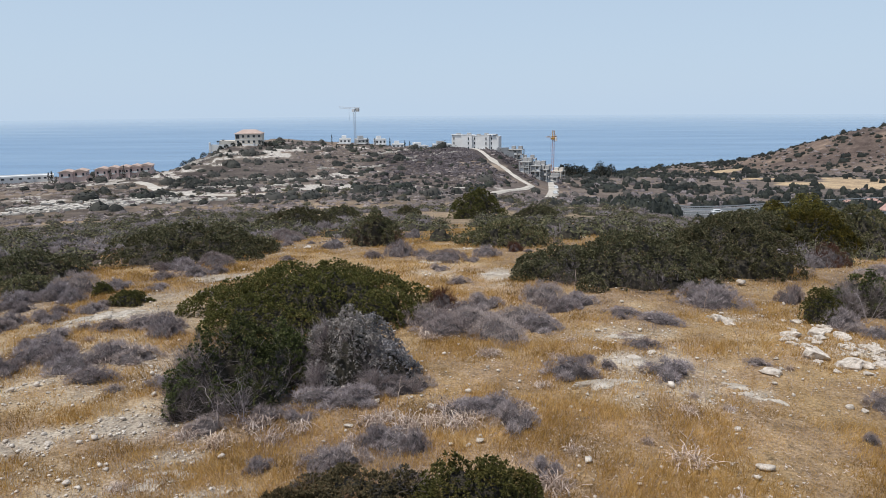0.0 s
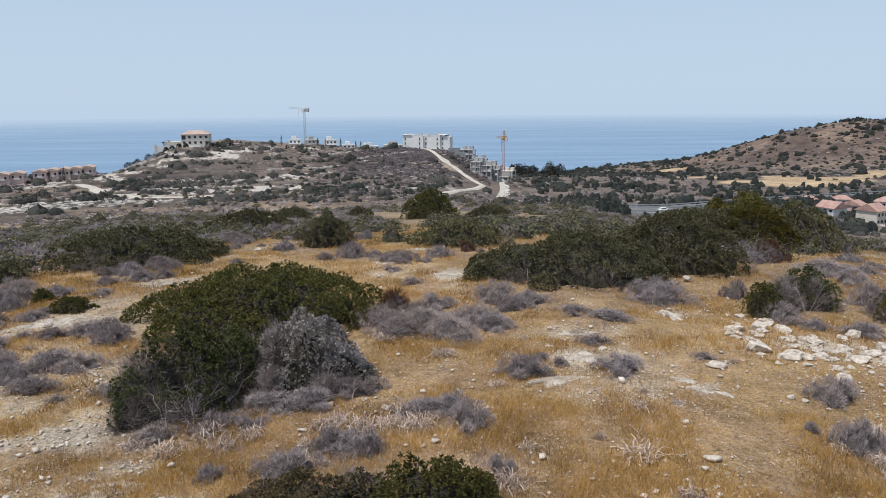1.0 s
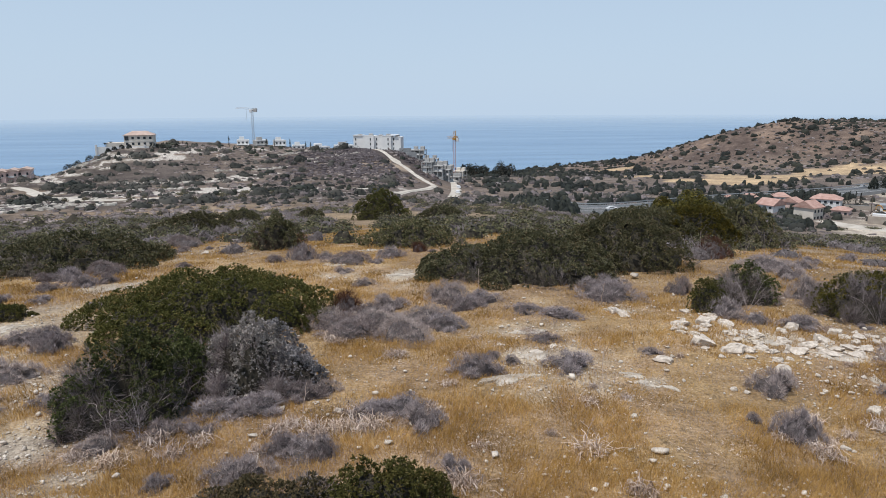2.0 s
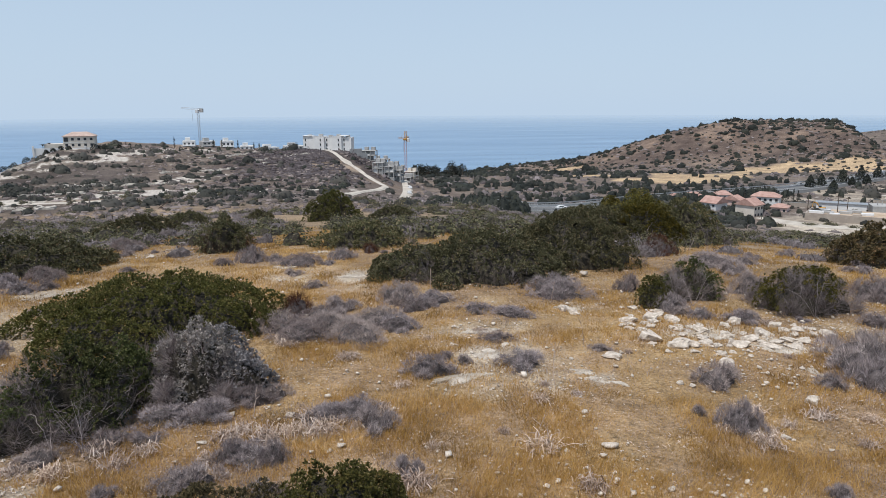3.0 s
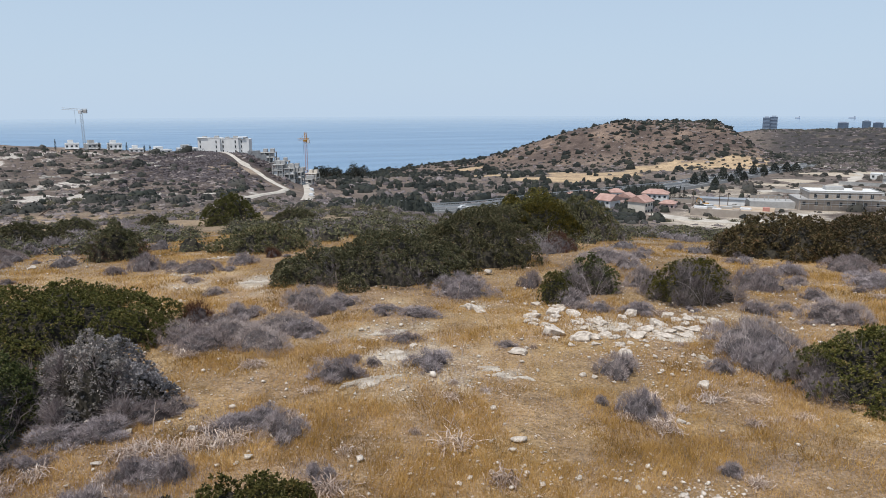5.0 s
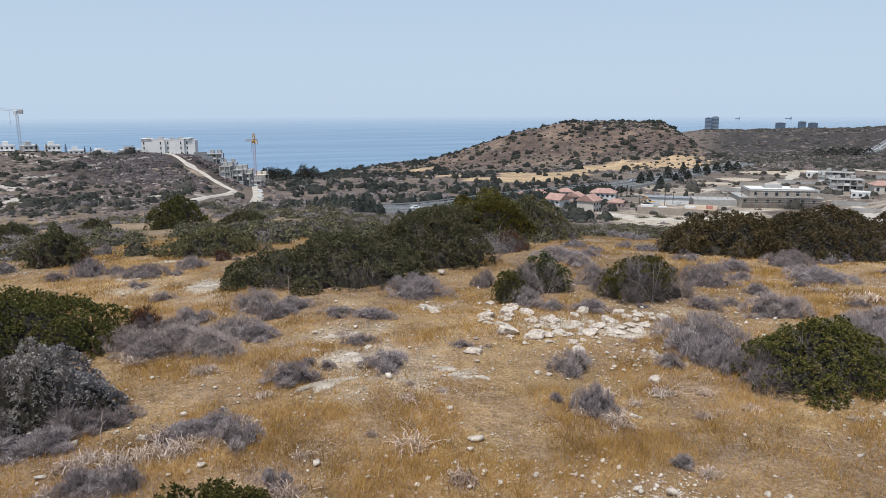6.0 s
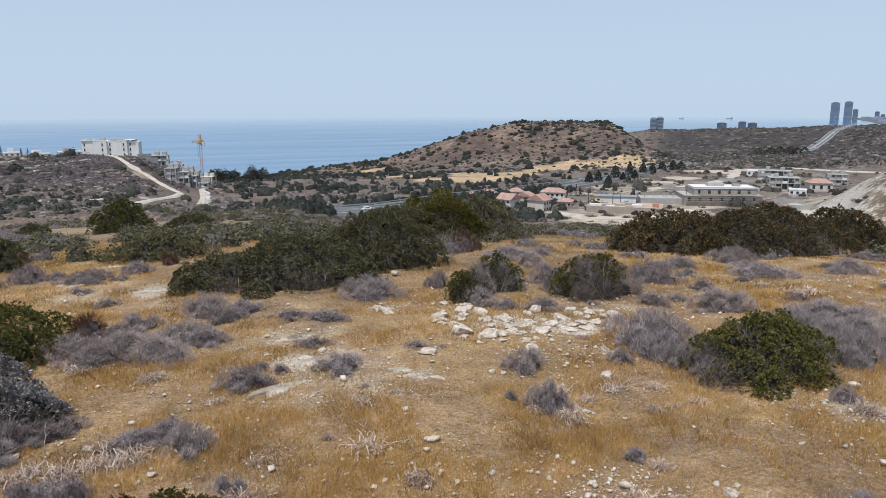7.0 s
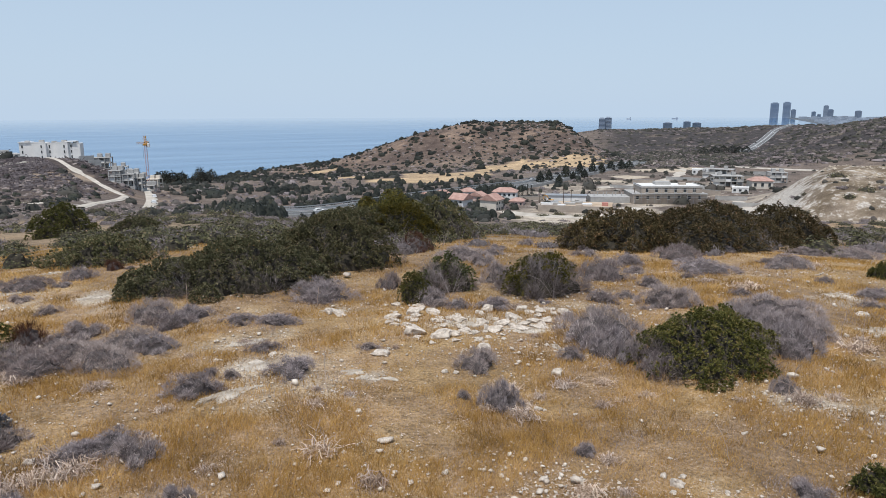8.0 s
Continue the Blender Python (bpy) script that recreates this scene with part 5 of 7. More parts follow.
def track(label, polar, width, mat=CHALK, lift=0.15):
    line = course(polar, level=2)
    ROADS.append(line[0][::2])
    xy, z, side = line
    line = (xy, z, side * (1 + 0.7 * fractal(xy[:, 0], xy[:, 1], 7, 4, 171))[:, None])
    h = width / 2
    me = strip("track", line, mat, ((-h - 0.8, -0.4), (-h, lift), (0, lift + 0.08), (h, lift), (h + 0.8, -0.4)))
    return tagged(new("road", me), label, "track", kind="structure")


track("white chalk haul track down the village hill", ((2.2, 415), (2.72, 397), (3.77, 370), (4.92, 353), (6.06, 337), (7.12, 327)), 2.9)
track("white chalk track at the foot of the dark spur", ((7.12, 327), (6.6, 312), (5.4, 289), (3.92, 260)), 3.2)
track("pale paved lane running into the building site", ((8.5, 288), (8.75, 320), (8.7, 345), (8.5, 375)), 5, CHALK)
track("winding chalk track across the terraces", ((-23.4, 345), (-22.6, 326), (-21.9, 296), (-20.1, 276), (-17.2, 265), (-13.0, 262)), 4)
track("chalk road through the quarry ground", ((54.6, 350), (55.3, 320), (56.6, 262), (58.2, 205), (60.5, 180), (63.2, 170), (67, 164)), 6)
track("pale gravel road behind the works", ((46.0, 620), (49.8, 590), (54.1, 575), (59.1, 530), (64, 500)), 9)


def motorway():
    line = course(((14.5, 288), (18.6, 280), (21.5, 284), (24.3, 296), (30, 335), (37.2, 392), (39.2, 418), (41.5, 462), (43.2, 499), (45.2, 544), (47.0, 600)), 12, 30)
    road = tagged(new("road", strip("road", line, ASPHALT, ((-13, -5), (-9, 1.2), (0, 1.35), (9, 1.2), (13, -5)))), "grey dual carriageway motorway on a low embankment", "motorway", kind="structure")
    xy, z, side = line
    for a in (-8.7, -0.7, 0.7, 8.7):
        under("guard_rail", strip("guard_rail", line, STEEL, ((a - 0.05, 1.75), (a - 0.05, 2.15), (a + 0.05, 2.15), (a + 0.05, 1.75))), road, "galvanised steel guard rail")
    post = bpy.data.meshes.new("rail_post")
    bm = boxes((-0.08, 0.08, -0.08, 0.08, 1.2, 2.1))
    bm.to_mesh(post)
    bm.free()
    post.materials.append(STEEL)
    for i in range(6, 44):
        for a in (-8.8, 8.8):
            ob = under("rail_post", post, road)
            ob.location = (xy[i, 0] + side[i, 0] * a, xy[i, 1] + side[i, 1] * a, z[i])
    for a in (-8.2, -4.7, -1.5, 1.5, 4.7, 8.2):
        under("lane_line", strip("lane_line", line, WHITE_PAINT, ((a - 0.12, 1.36), (a + 0.12, 1.36))), road)
    return line


def far_motorway():
    line = course(((54.2, 850), (55.1, 950), (55.5, 1010), (56.1, 1120), (56.6, 1250), (57.2, 1450), (57.6, 1600)), 10, 20)
    road = tagged(new("road", strip("road", line, ASPHALT, ((-10, -6), (-6, 1.5), (0, 1.7), (6, 1.5), (10, -6)))), "grey motorway climbing the far ridge towards the city", "motorway", kind="structure")
    for a in (-5.4, -0.5, 0.5, 5.4):
        under("lane_line", strip("lane_line", line, WHITE_PAINT, ((a - 0.25, 1.85), (a + 0.25, 1.85))), road)
    return line


MOTORWAY = motorway()
FAR_ROAD = far_motorway()


# ---- vehicles ----
def wheel_mesh(radius, width):
    bm = bmesh.new()
    bmesh.ops.create_cone(bm, cap_ends=True, segments=14, radius1=radius, radius2=radius, depth=width, matrix=pose(0, 0, 0, 0, 90, 0))
    return bm


def car(place, turn, mat, label):
    ob = thing("car", place, label, "car", "cars on the roads", turn)
    body = part("body", boxes((-0.9, 0.9, -2.1, 2.1, 0.35, 0.85), (-0.8, 0.8, -1.3, 1.0, 0.85, 1.42), bevel=0.12), mat, ob)
    part("glazing", boxes((-0.82, 0.82, -1.15, 0.85, 0.92, 1.28), bevel=0.03), GLASS, ob)
    for sx in (-0.8, 0.8):
        for sy in (-1.3, 1.3):
            w = part("wheel", wheel_mesh(0.32, 0.22), RUBBER, ob)
            w.location = (sx, sy, 0.32)
    return ob


def lorry(place, turn, mat, label):
    ob = thing("lorry", place, label, "lorry", "", turn)
    part("cargo_box", boxes((-1.25, 1.25, -4.2, 2.2, 0.9, 3.6), bevel=0.05), mat, ob)
    part("cab", boxes((-1.2, 1.2, 2.4, 4.4, 0.5, 2.9), bevel=0.15), WHITE_PAINT, ob)
    part("windscreen", boxes((-1.05, 1.05, 4.36, 4.44, 1.7, 2.6)), GLASS, ob)
    for sx in (-1.05, 1.05):
        for sy in (-3.2, -2.1, 3.2):
            w = part("wheel", wheel_mesh(0.5, 0.3), RUBBER, ob)
            w.location = (sx, sy, 0.5)
    return ob


def on_motorway(i, aside, line):
    xy, z, side = line
    p = xy[i] + side[i] * aside
    turn = math.degrees(math.atan2(side[i, 1], side[i, 0]))
    return Vector((p[0], p[1], z[i] + 1.36)), turn


p, a = on_motorway(96, 5, MOTORWAY)
lorry(p, a + 180, WHITE_PAINT, "white box lorry driving on the motorway")
for i, aside, mat in ((22, 5, WHITE_PAINT), (72, -3, STEEL), (84, -6, RUBBER), (88, 3, WHITE_PAINT), (104, -3, STEEL), (112, 6, WHITE_PAINT), (-14, 3, WHITE_PAINT), (-22, -4, RUBBER), (-30, 6, STEEL), (-36, 3, WHITE_PAINT)):
    p, a = on_motorway(abs(i), aside, MOTORWAY if i > 0 else FAR_ROAD)
    car(p, a, mat, "dark car driving on the motorway" if mat is RUBBER else "silver car driving on the motorway" if mat is STEEL else "white car driving on the motorway")
for b, r, t in ((9.15, 312, 6), (9.2, 338, 9)):
    car(spot(b, r, 0.4), t - b, WHITE_PAINT, "white car parked beside the site lane")


# ---- buildings ----
def pane(parent, x, y, z, w, h, mat=GLASS):
    """A window in the wall that faces local -y."""
    ob = part("window", boxes((-w / 2, w / 2, -0.06, 0.10, -h / 2, h / 2)), mat, parent)
    ob.location = (x, y, z)
    part("sill", boxes((-w / 2 - 0.1, w / 2 + 0.1, -0.16, 0.02, -h / 2 - 0.12, -h / 2)), WHITE_WALL, ob)
    return ob


def pitched(w, d, z, up, hip, eave=0.5):
    """A tiled roof: hipped, or a gable along x where hip is 0."""
    bm = bmesh.new()
    x, y = w / 2 + eave, d / 2 + eave
    lower = [bm.verts.new(c) for c in ((-x, -y, z - 0.2), (x, -y, z - 0.2), (x, y, z - 0.2), (-x, y, z - 0.2))]
    edge = [bm.verts.new(c) for c in ((-x, -y, z), (x, -y, z), (x, y, z), (-x, y, z))]
    top = [bm.verts.new((-x + hip, 0, z + up)), bm.verts.new((x - hip, 0, z + up))]
    for f in ((edge[0], edge[1], top[1], top[0]), (edge[2], edge[3], top[0], top[1]), (edge[1], edge[2], top[1]), (edge[3], edge[0], top[0])):
        bm.faces.new(f)
    bm.faces.new(lower[::-1])
    for i in range(4):
        bm.faces.new((lower[i], lower[(i + 1) % 4], edge[(i + 1) % 4], edge[i]))
    return bm


def house(name, b, r, w, d, h, label, wall, roof_mat=None, up=2.0, hip=3.0, turn=0.0, cols=4, floors=2, group="", sink=2.0, shift=0.0, parapet=0.5):
    """A house that faces the viewpoint, plus an extra turn."""
    ob = thing(name, spot(b, r, shift), label, "house", group, turn - b)
    part("wall", boxes((-w / 2, w / 2, -d / 2, d / 2, -sink, h)), wall, ob)
    if roof_mat:
        part("roof", pitched(w, d, h + 0.22, up, hip), roof_mat, ob)
    else:
        bm = boxes((-w / 2 - 0.1, w / 2 + 0.1, -d / 2 - 0.1, d / 2 + 0.1, h, h + 0.12))
        for row in ((-w / 2, w / 2, -d / 2, -d / 2 + 0.2, h + 0.12, h + parapet), (-w / 2, w / 2, d / 2 - 0.2, d / 2, h + 0.12, h + parapet), (-w / 2, -w / 2 + 0.2, -d / 2 + 0.2, d / 2 - 0.2, h + 0.12, h + parapet), (w / 2 - 0.2, w / 2, -d / 2 + 0.2, d / 2 - 0.2, h + 0.12, h + parapet)):
            box(bm, *row)
        part("roof", bm, WHITE_WALL, ob)
    for f in range(floors):
        for c in range(cols):
            pane(ob, -w / 2 + w * (c + 0.5) / cols, -d / 2, (f + 0.55) * h / floors, min(1.3, w / cols * 0.45), h / floors * 0.45)
    return ob


# villa on the hill's shoulder
villa = house("villa", -15.1, 436, 15.2, 11.4, 6.2, "cream two-storey villa with a faded hipped tile roof", CREAM_WALL, PALE_ROOF, 2.2, 4.5, -8, 5, 2)
part("cornice", boxes((-7.7, 7.7, -5.85, -5.7, 3.0, 3.2)), WHITE_WALL, villa)
part("loggia", boxes((-7.2, -5.2, -5.95, -5.72, 3.6, 5.8)), GLASS, villa)
part("terrace_wing", boxes((-17.0, -7.62, -5, 4, -2, 2.4)), CREAM_WALL, villa)
part("terrace_wall", boxes((-20.5, 6, -12.0, -11.6, -3.5, 0.6)), WHITE_WALL, villa)
part("gate_pier", boxes((-21.4, -20.5, -12.4, -11.2, -4, 1.8)), WHITE_WALL, villa)
part("gate_pier", boxes((3.2, 4.0, -12.5, -11.1, -4, 1.4)), WHITE_WALL, villa)
part("chimney", boxes((4.0, 4.8, 1, 1.8, 6.6, 8.4)), CREAM_WALL, villa)

# terraced holiday houses by the shore
for k, (b, r, roof) in enumerate(((-28.0, 372, 1), (-27.1, 374, 1), (-25.7, 378, 0), (-24.95, 380, 0), (-24.2, 382, 0), (-23.45, 384, 0), (-22.7, 386, 0))):
    ob = house("terraced_house", b, r, 9, 5.5, 2.9 + 0.08 * k, "pale pink terraced house with a low faded tile gable", PINK_WALL, PALE_ROOF, 0.95, 0.0, 80, 3, 1, "terraced houses", 6.0, 1.7)
    part("balcony", boxes((-5.3, -4.5, -1.2, 1.2, 0.5, 0.65), (-5.3, -5.2, -1.2, 1.2, 0.65, 1.3)), WHITE_WALL, ob)
    for z in (1.7,):
        for y in (-1.5, 1.5):
            w = pane(ob, 0, 0, 0, 0.8, 1.2)
            w.matrix_basis = pose(-4.5, y, z, 0, 0, -90)
for b, r, w in ((-31.2, 385, 14), (-29.6, 388, 10)):
    house("low_white_house", b, r, w, 9, 1.9, "low flat-roofed white house near the shore", WHITE_WALL, None, cols=4, floors=1, group="low white houses", sink=4, shift=1.0)

# white cube houses along the hilltop
for k, (b, r, w, h, wall) in enumerate(((-7.75, 482, 7.5, 5.2, 0), (-6.45, 484, 7.6, 5.2, 1), (-5.0, 486, 7.4, 6.0, 0), (-3.55, 488, 8.4, 3.8, 0), (-1.9, 488, 11.5, 3.2, 0), (0.0, 486, 12.0, 4.6, 1))):
    ob = house("cube_house", b, r, w, 9, h, "modern flat-roofed white cube house" if wall == 0 else "unfinished grey concrete cube house", WHITE_WALL if wall == 0 else CONCRETE, None, turn=-(k * 31) % 24 - 2, cols=3, floors=2, group="hilltop houses", sink=5.0, shift=-2.3)
    part("roof_room", boxes((-w * 0.3, w * 0.1, -2, 2.5, h + 0.12, h + 2.4)), WHITE_WALL if wall == 0 else CONCRETE, ob)
    part("canopy", boxes((-w / 2 - 1.4, w / 2, -6.6, -4.55, h * 0.5 - 0.1, h * 0.5 + 0.1)), WHITE_WALL, ob)

# the large white apartment block, in stepped bays
block = thing("apartment_block", spot(2.65, 462, 0.4), "white stepped apartment block with small dark windows", "apartment block", "", -2.65 - 12)
for k, (x0, x1, y0, h) in enumerate(((-15.5, -8.2, 0.0, 10.3), (-8.2, -1.8, -1.2, 10.6), (-1.8, 3.4, 0.6, 9.9), (3.4, 9.4, -1.0, 10.4), (9.4, 15.5, 0.2, 9.8))):
    part("bay", boxes((x0, x1, y0, 11, -3, h)), WHITE_WALL, block)
    part("parapet", boxes((x0 + 0.05, x1 - 0.05, y0 - 0.1, y0 + 0.15, h, h + 0.5)), WHITE_WALL, block)
    for f in range(3):
        pane(block, x0 + 1.5 + (k % 2) * 2.6, y0, 2.4 + f * 3.0, 0.7, 1.6)
    part("roof_box", boxes((x0 + 2, x0 + 4.4, 4, 7, h, h + 1.3)), CONCRETE, block)
part("roof_slab", boxes((-15.9, -9.6, -0.6, 8, 10.85, 11.05)), WHITE_WALL, block)
part("roof_slab", boxes((8.0, 13.5, -0.8, 8, 10.95, 11.15)), WHITE_WALL, block)
part("basement", boxes((-2, 17, -2.6, -1.4, -3, 1.3)), WHITE_WALL, block)
part("carport", boxes((10.2, 14.8, -2.75, -2.55, -0.6, 1.0)), GLASS, block)


def frame_building(b, r, w, d, floors, label, turn=0.0, storey=3.1, shift=0.0, bays=4, mat=CONCRETE):
    """An unfinished concrete skeleton: slabs on columns with some infill."""
    ob = thing("unfinished_building", spot(b, r, shift), label, "building", "buildings under construction", turn - b)
    for f in range(floors + 1):
        part("slab", boxes((-w / 2, w / 2, -d / 2, d / 2, f * storey - 0.28 if f else -3, f * storey)), mat, ob)
    column = boxes((-0.22, 0.22, -0.22, 0.22, 0, storey - 0.28))
    me = bpy.data.meshes.new("column")
    column.to_mesh(me)
    column.free()
    me.materials.append(mat)
    for f in range(floors):
        for c in range(bays + 1):
            for y in (-d / 2 + 0.3, d / 2 - 0.3):
                o = under("column", me, ob)
                o.location = (-w / 2 + 0.3 + (w - 0.6) * c / bays, y, f * storey)
        for c in range(bays):
            x0 = -w / 2 + 0.55 + (w - 0.6) * c / bays
            if (c * 5 + f * 3 + floors) % 4:
                part("infill_wall", boxes((x0, x0 + (w - 0.6) / bays - 0.5, -d / 2 + 0.6, -d / 2 + 0.8, f * storey, f * storey + (storey - 0.28) * (0.45 if (c + f) % 2 else 1.0))), WHITE_WALL if (c + f) % 3 == 0 else mat, ob)
        part("core_wall", boxes((-w * 0.2, w * 0.25, -d * 0.1, d / 2 - 0.6, f * storey, f * storey + storey - 0.28)), mat, ob)
    for x in (-w * 0.3, w * 0.15):
        part("stair_head", boxes((x, x + 2.2, 0, 2.5, floors * storey, floors * storey + 1.8)), mat, ob)
    return ob


frame_building(5.95, 402, 8.5, 8, 3, "grey scaffolded concrete building under construction", -10, 2.7, -2.4, 3)
frame_building(6.75, 358, 5.5, 6, 2, "white and grey house shell under construction", -18, 2.7, 0.3, 2)
frame_building(7.4, 358, 7.5, 7, 2, "grey concrete house shell under construction", -8, 2.8, 0, 3)
frame_building(8.15, 362, 6.0, 7, 2, "small concrete house shell under construction", -16, 2.7, 0, 3)
frame_building(6.9, 415, 10, 8, 2, "long concrete shell behind the site", -6, 2.8, 0, 5)
frame_building(7.8, 388, 7, 7, 2, "stepped concrete shell with white slabs", -12, 2.7, 0, 3)
frame_building(8.3, 430, 9, 8, 2, "pale concrete shell behind the crane", -14, 2.8, 1.0, 4)
frame_building(9.3, 425, 7, 8, 2, "stepped beige concrete shell on the slope", -20, 2.8, 0, 3, CREAM_WALL)
frame_building(9.0, 385, 5, 6, 1, "low concrete shell beside the lane", -10, 2.8, 0, 2)
for k, (b, r, w) in enumerate(((4.9, 398, 7), (5.4, 392, 6))):
    ob = thing("retaining_wall", spot(b, r, 0), "pale concrete retaining wall stepping down the slope", "wall", "site walls", -b + 20)
    part("wall", boxes((-w / 2, w / 2, -0.3, 0.3, -2, 3.2 - k * 0.6)), CONCRETE, ob)


# ---- tower cranes ----
def lattice(p0, p1, size, cells, chord=0.10, brace=0.06):
    """A square lattice beam between two points, one mesh."""
    p0, p1 = Vector(p0), Vector(p1)
    way = (p1 - p0).normalized()
    a = way.cross(Vector((0, 1, 0.02))).normalized() * size / 2
    c = way.cross(a).normalized() * size / 2
    corners = [a + c, a - c, -a - c, -a + c]
    out = [tube((p0 + q, (p0 + p1) / 2 + q, p1 + q), (chord,) * 3, 4) for q in corners]
    for k in range(cells):
        for i in range(4):
            s0, s1 = p0 + (p1 - p0) * k / cells, p0 + (p1 - p0) * (k + 1) / cells
            out.append(tube((s0 + corners[i], (s0 + corners[i] + s1 + corners[(i + 1) % 4]) / 2, s1 + corners[(i + 1) % 4]), (brace,) * 3, 3))
    return joined(out)


def crane(b, r, high, reach, back, swing, mast_mat, jib_mat, label, shift=0.0, flat_top=False):
    ob = thing("tower_crane", spot(b, r, shift), label, "crane", "tower cranes", swing - b)
    v, f = lattice((0, 0, -1), (0, 0, high), 1.1, int(high / 1.8), 0.06, 0.035)
    under("mast", mesh_of("mast", v, f, mast_mat), ob)
    part("footing", boxes((-2.2, 2.2, -2.2, 2.2, -2.5, 0.4)), CONCRETE, ob)
    v, f = lattice((0.6, 0, high + 0.8), (-reach, 0, high + 1.6), 0.9, int(reach / 1.6), 0.06, 0.04)
    under("jib", mesh_of("jib", v, f, jib_mat), ob)
    v, f = lattice((0, 0, high + 0.8), (back, 0, high + 0.8), 1.1, 5, 0.10, 0.06)
    under("counter_jib", mesh_of("counter_jib", v, f, jib_mat), ob)
    part("counterweight", boxes((back - 2.2, back - 0.2, -0.8, 0.8, high - 1.2, high + 1.0), bevel=0.1), CONCRETE, ob)
    part("slewing_ring", boxes((-1.1, 1.1, -1.1, 1.1, high - 0.5, high + 0.6), bevel=0.15), jib_mat, ob)
    part("cab", boxes((-1.0, 0.6, -2.2, -0.9, high - 1.4, high + 0.6), bevel=0.12), WHITE_PAINT, ob)
    if not flat_top:
        v, f = lattice((0, 0, high + 0.8), (0, 0, high + 4.6), 0.9, 3, 0.10, 0.05)
        under("apex", mesh_of("apex", v, f, jib_mat), ob)
        for x in (-reach * 0.7, back - 0.6):
            v, f = tube(((0, 0, high + 4.5), (x / 2, 0, high + 3.0), (x, 0, high + 1.7)), (0.07,) * 3, 4)
            under("tie_rod", mesh_of("tie_rod", v, f, STEEL), ob)
    v, f = tube(((-reach * 0.35, 0, high + 0.5), (-reach * 0.35, 0, high - 3), (-reach * 0.35, 0, high - 7)), (0.05,) * 3, 4)
    under("hoist_rope", mesh_of("hoist_rope", v, f, RUBBER), ob)
    return ob


crane(-6.95, 470, 24.5, 10.5, 3.4, -20, STEEL, STEEL, "slim grey tower crane above the hilltop houses", -1.8, flat_top=True)
crane(8.9, 405, 23.4, 18, 6.0, 78, MAST_RED, YELLOW_PAINT, "red tower crane with a yellow jib over the site")

# ---- red-roofed houses in the valley ----
for k, (b, r, w, h, turn, wall, hip, up) in enumerate(((33.7, 334, 7.0, 5.6, 12, 0, 2.4, 1.5), (36.7, 330, 13.0, 6.0, -6, 0, 3.2, 1.8), (33.1, 305, 8.5, 4.6, -35, 0, 0, 2.4), (35.6, 292, 8.0, 6.2, 62, 1, 0, 2.4), (31.6, 334, 8.0, 4.4, 8, 1, 2.6, 1.5), (30.2, 326, 6.5, 4.2, -10, 1, 2.4, 1.4), (34.5, 312, 5, 5.6, 60, 2, 0, 1.8), (37.7, 312, 7, 3.2, -8, 2, 2.5, 1.2))):
    house("red_roofed_house", b, r, w * 0.84, 7.5, h * 0.8, "white two-storey house with a terracotta tile roof" if wall == 0 else "cream house with a terracotta gable roof" if wall == 1 else "pink house with a terracotta hipped roof", (WHITE_WALL, CREAM_WALL, PINK_WALL)[wall], TILE_ROOF, up, hip, turn, 3 if w < 10 else 5, 2 if h > 4 else 1, "red-roofed houses", 4.0, -0.9)

# ---- works yard and unfinished flat block ----
yard = thing("works_yard_wall", spot(42.2, 285, 0), "pale concrete retaining wall round a builders' yard", "wall", "", -42.2 - 4)
part("front_wall", boxes((-14, 15, -0.3, 0.3, -3, 2.7)), RAW_WALL, yard)
part("side_wall", boxes((-14.3, -13.7, 0.3, 18, -3, 2.6)), RAW_WALL, yard)
part("fill", boxes((-13.7, 15, 0.3, 18, -3, 2.2)), worn("yard_earth", (0.42, 0.30, 0.20), (0.58, 0.47, 0.36), 0.2, 2.0), yard)
part("container", boxes((11, 13.4, 6, 8, 2.2, 3.6), bevel=0.05), MAST_RED, yard, "faded red steel container")
for x, y, s, mat in ((-11, 4, 2.4, WHITE_PAINT), (-7.5, 6, 2.0, CONCRETE), (-5, 3, 1.6, WHITE_PAINT), (-2, 8, 2.2, CONCRETE), (2, 4, 1.4, RAW_WALL), (5, 7, 2.0, WHITE_PAINT), (-9.5, 10, 2.6, STEEL), (0.5, 12, 2.4, CONCRETE)):
    part("pallet_stack", boxes((x - s, x + s, y - 1, y + 1, 2.2, 2.2 + 0.4 * s), bevel=0.08), mat, yard)
shed = thing("works_shed", spot(41.6, 330, 0), "long low white works shed", "shed", "", -41.6)
part("wall", boxes((-9, 9, -3, 3, -2, 2.6)), WHITE_WALL, shed)
part("roof", boxes((-9.4, 9.4, -3.4, 3.4, 2.6, 2.85)), STEEL, shed)
digger = thing("excavator", spot(40.4, 318, 0), "orange tracked excavator with a raised arm", "excavator", "", 30)
digger.scale = (0.72, 0.72, 0.72)
part("track_unit", boxes((-1.3, -0.7, -2, 2, 0, 0.9), (0.7, 1.3, -2, 2, 0, 0.9), bevel=0.15), RUBBER, digger)
part("body", boxes((-1.3, 1.3, -1.8, 1.3, 0.9, 2.3), bevel=0.15), YELLOW_PAINT, digger)
part("cab", boxes((-1.2, 0, 0, 1.4, 2.3, 3.3), bevel=0.1), GLASS, digger)
v, f = joined((tube(((0.6, 1, 1.8), (0.6, 3.0, 4.4), (0.6, 4.6, 4.8)), (0.3, 0.28, 0.22), 4), tube(((0.6, 4.6, 4.8), (0.6, 5.4, 3.2), (0.6, 5.2, 1.6)), (0.22, 0.2, 0.16), 4)))
under("arm", mesh_of("arm", v, f, YELLOW_PAINT), digger)
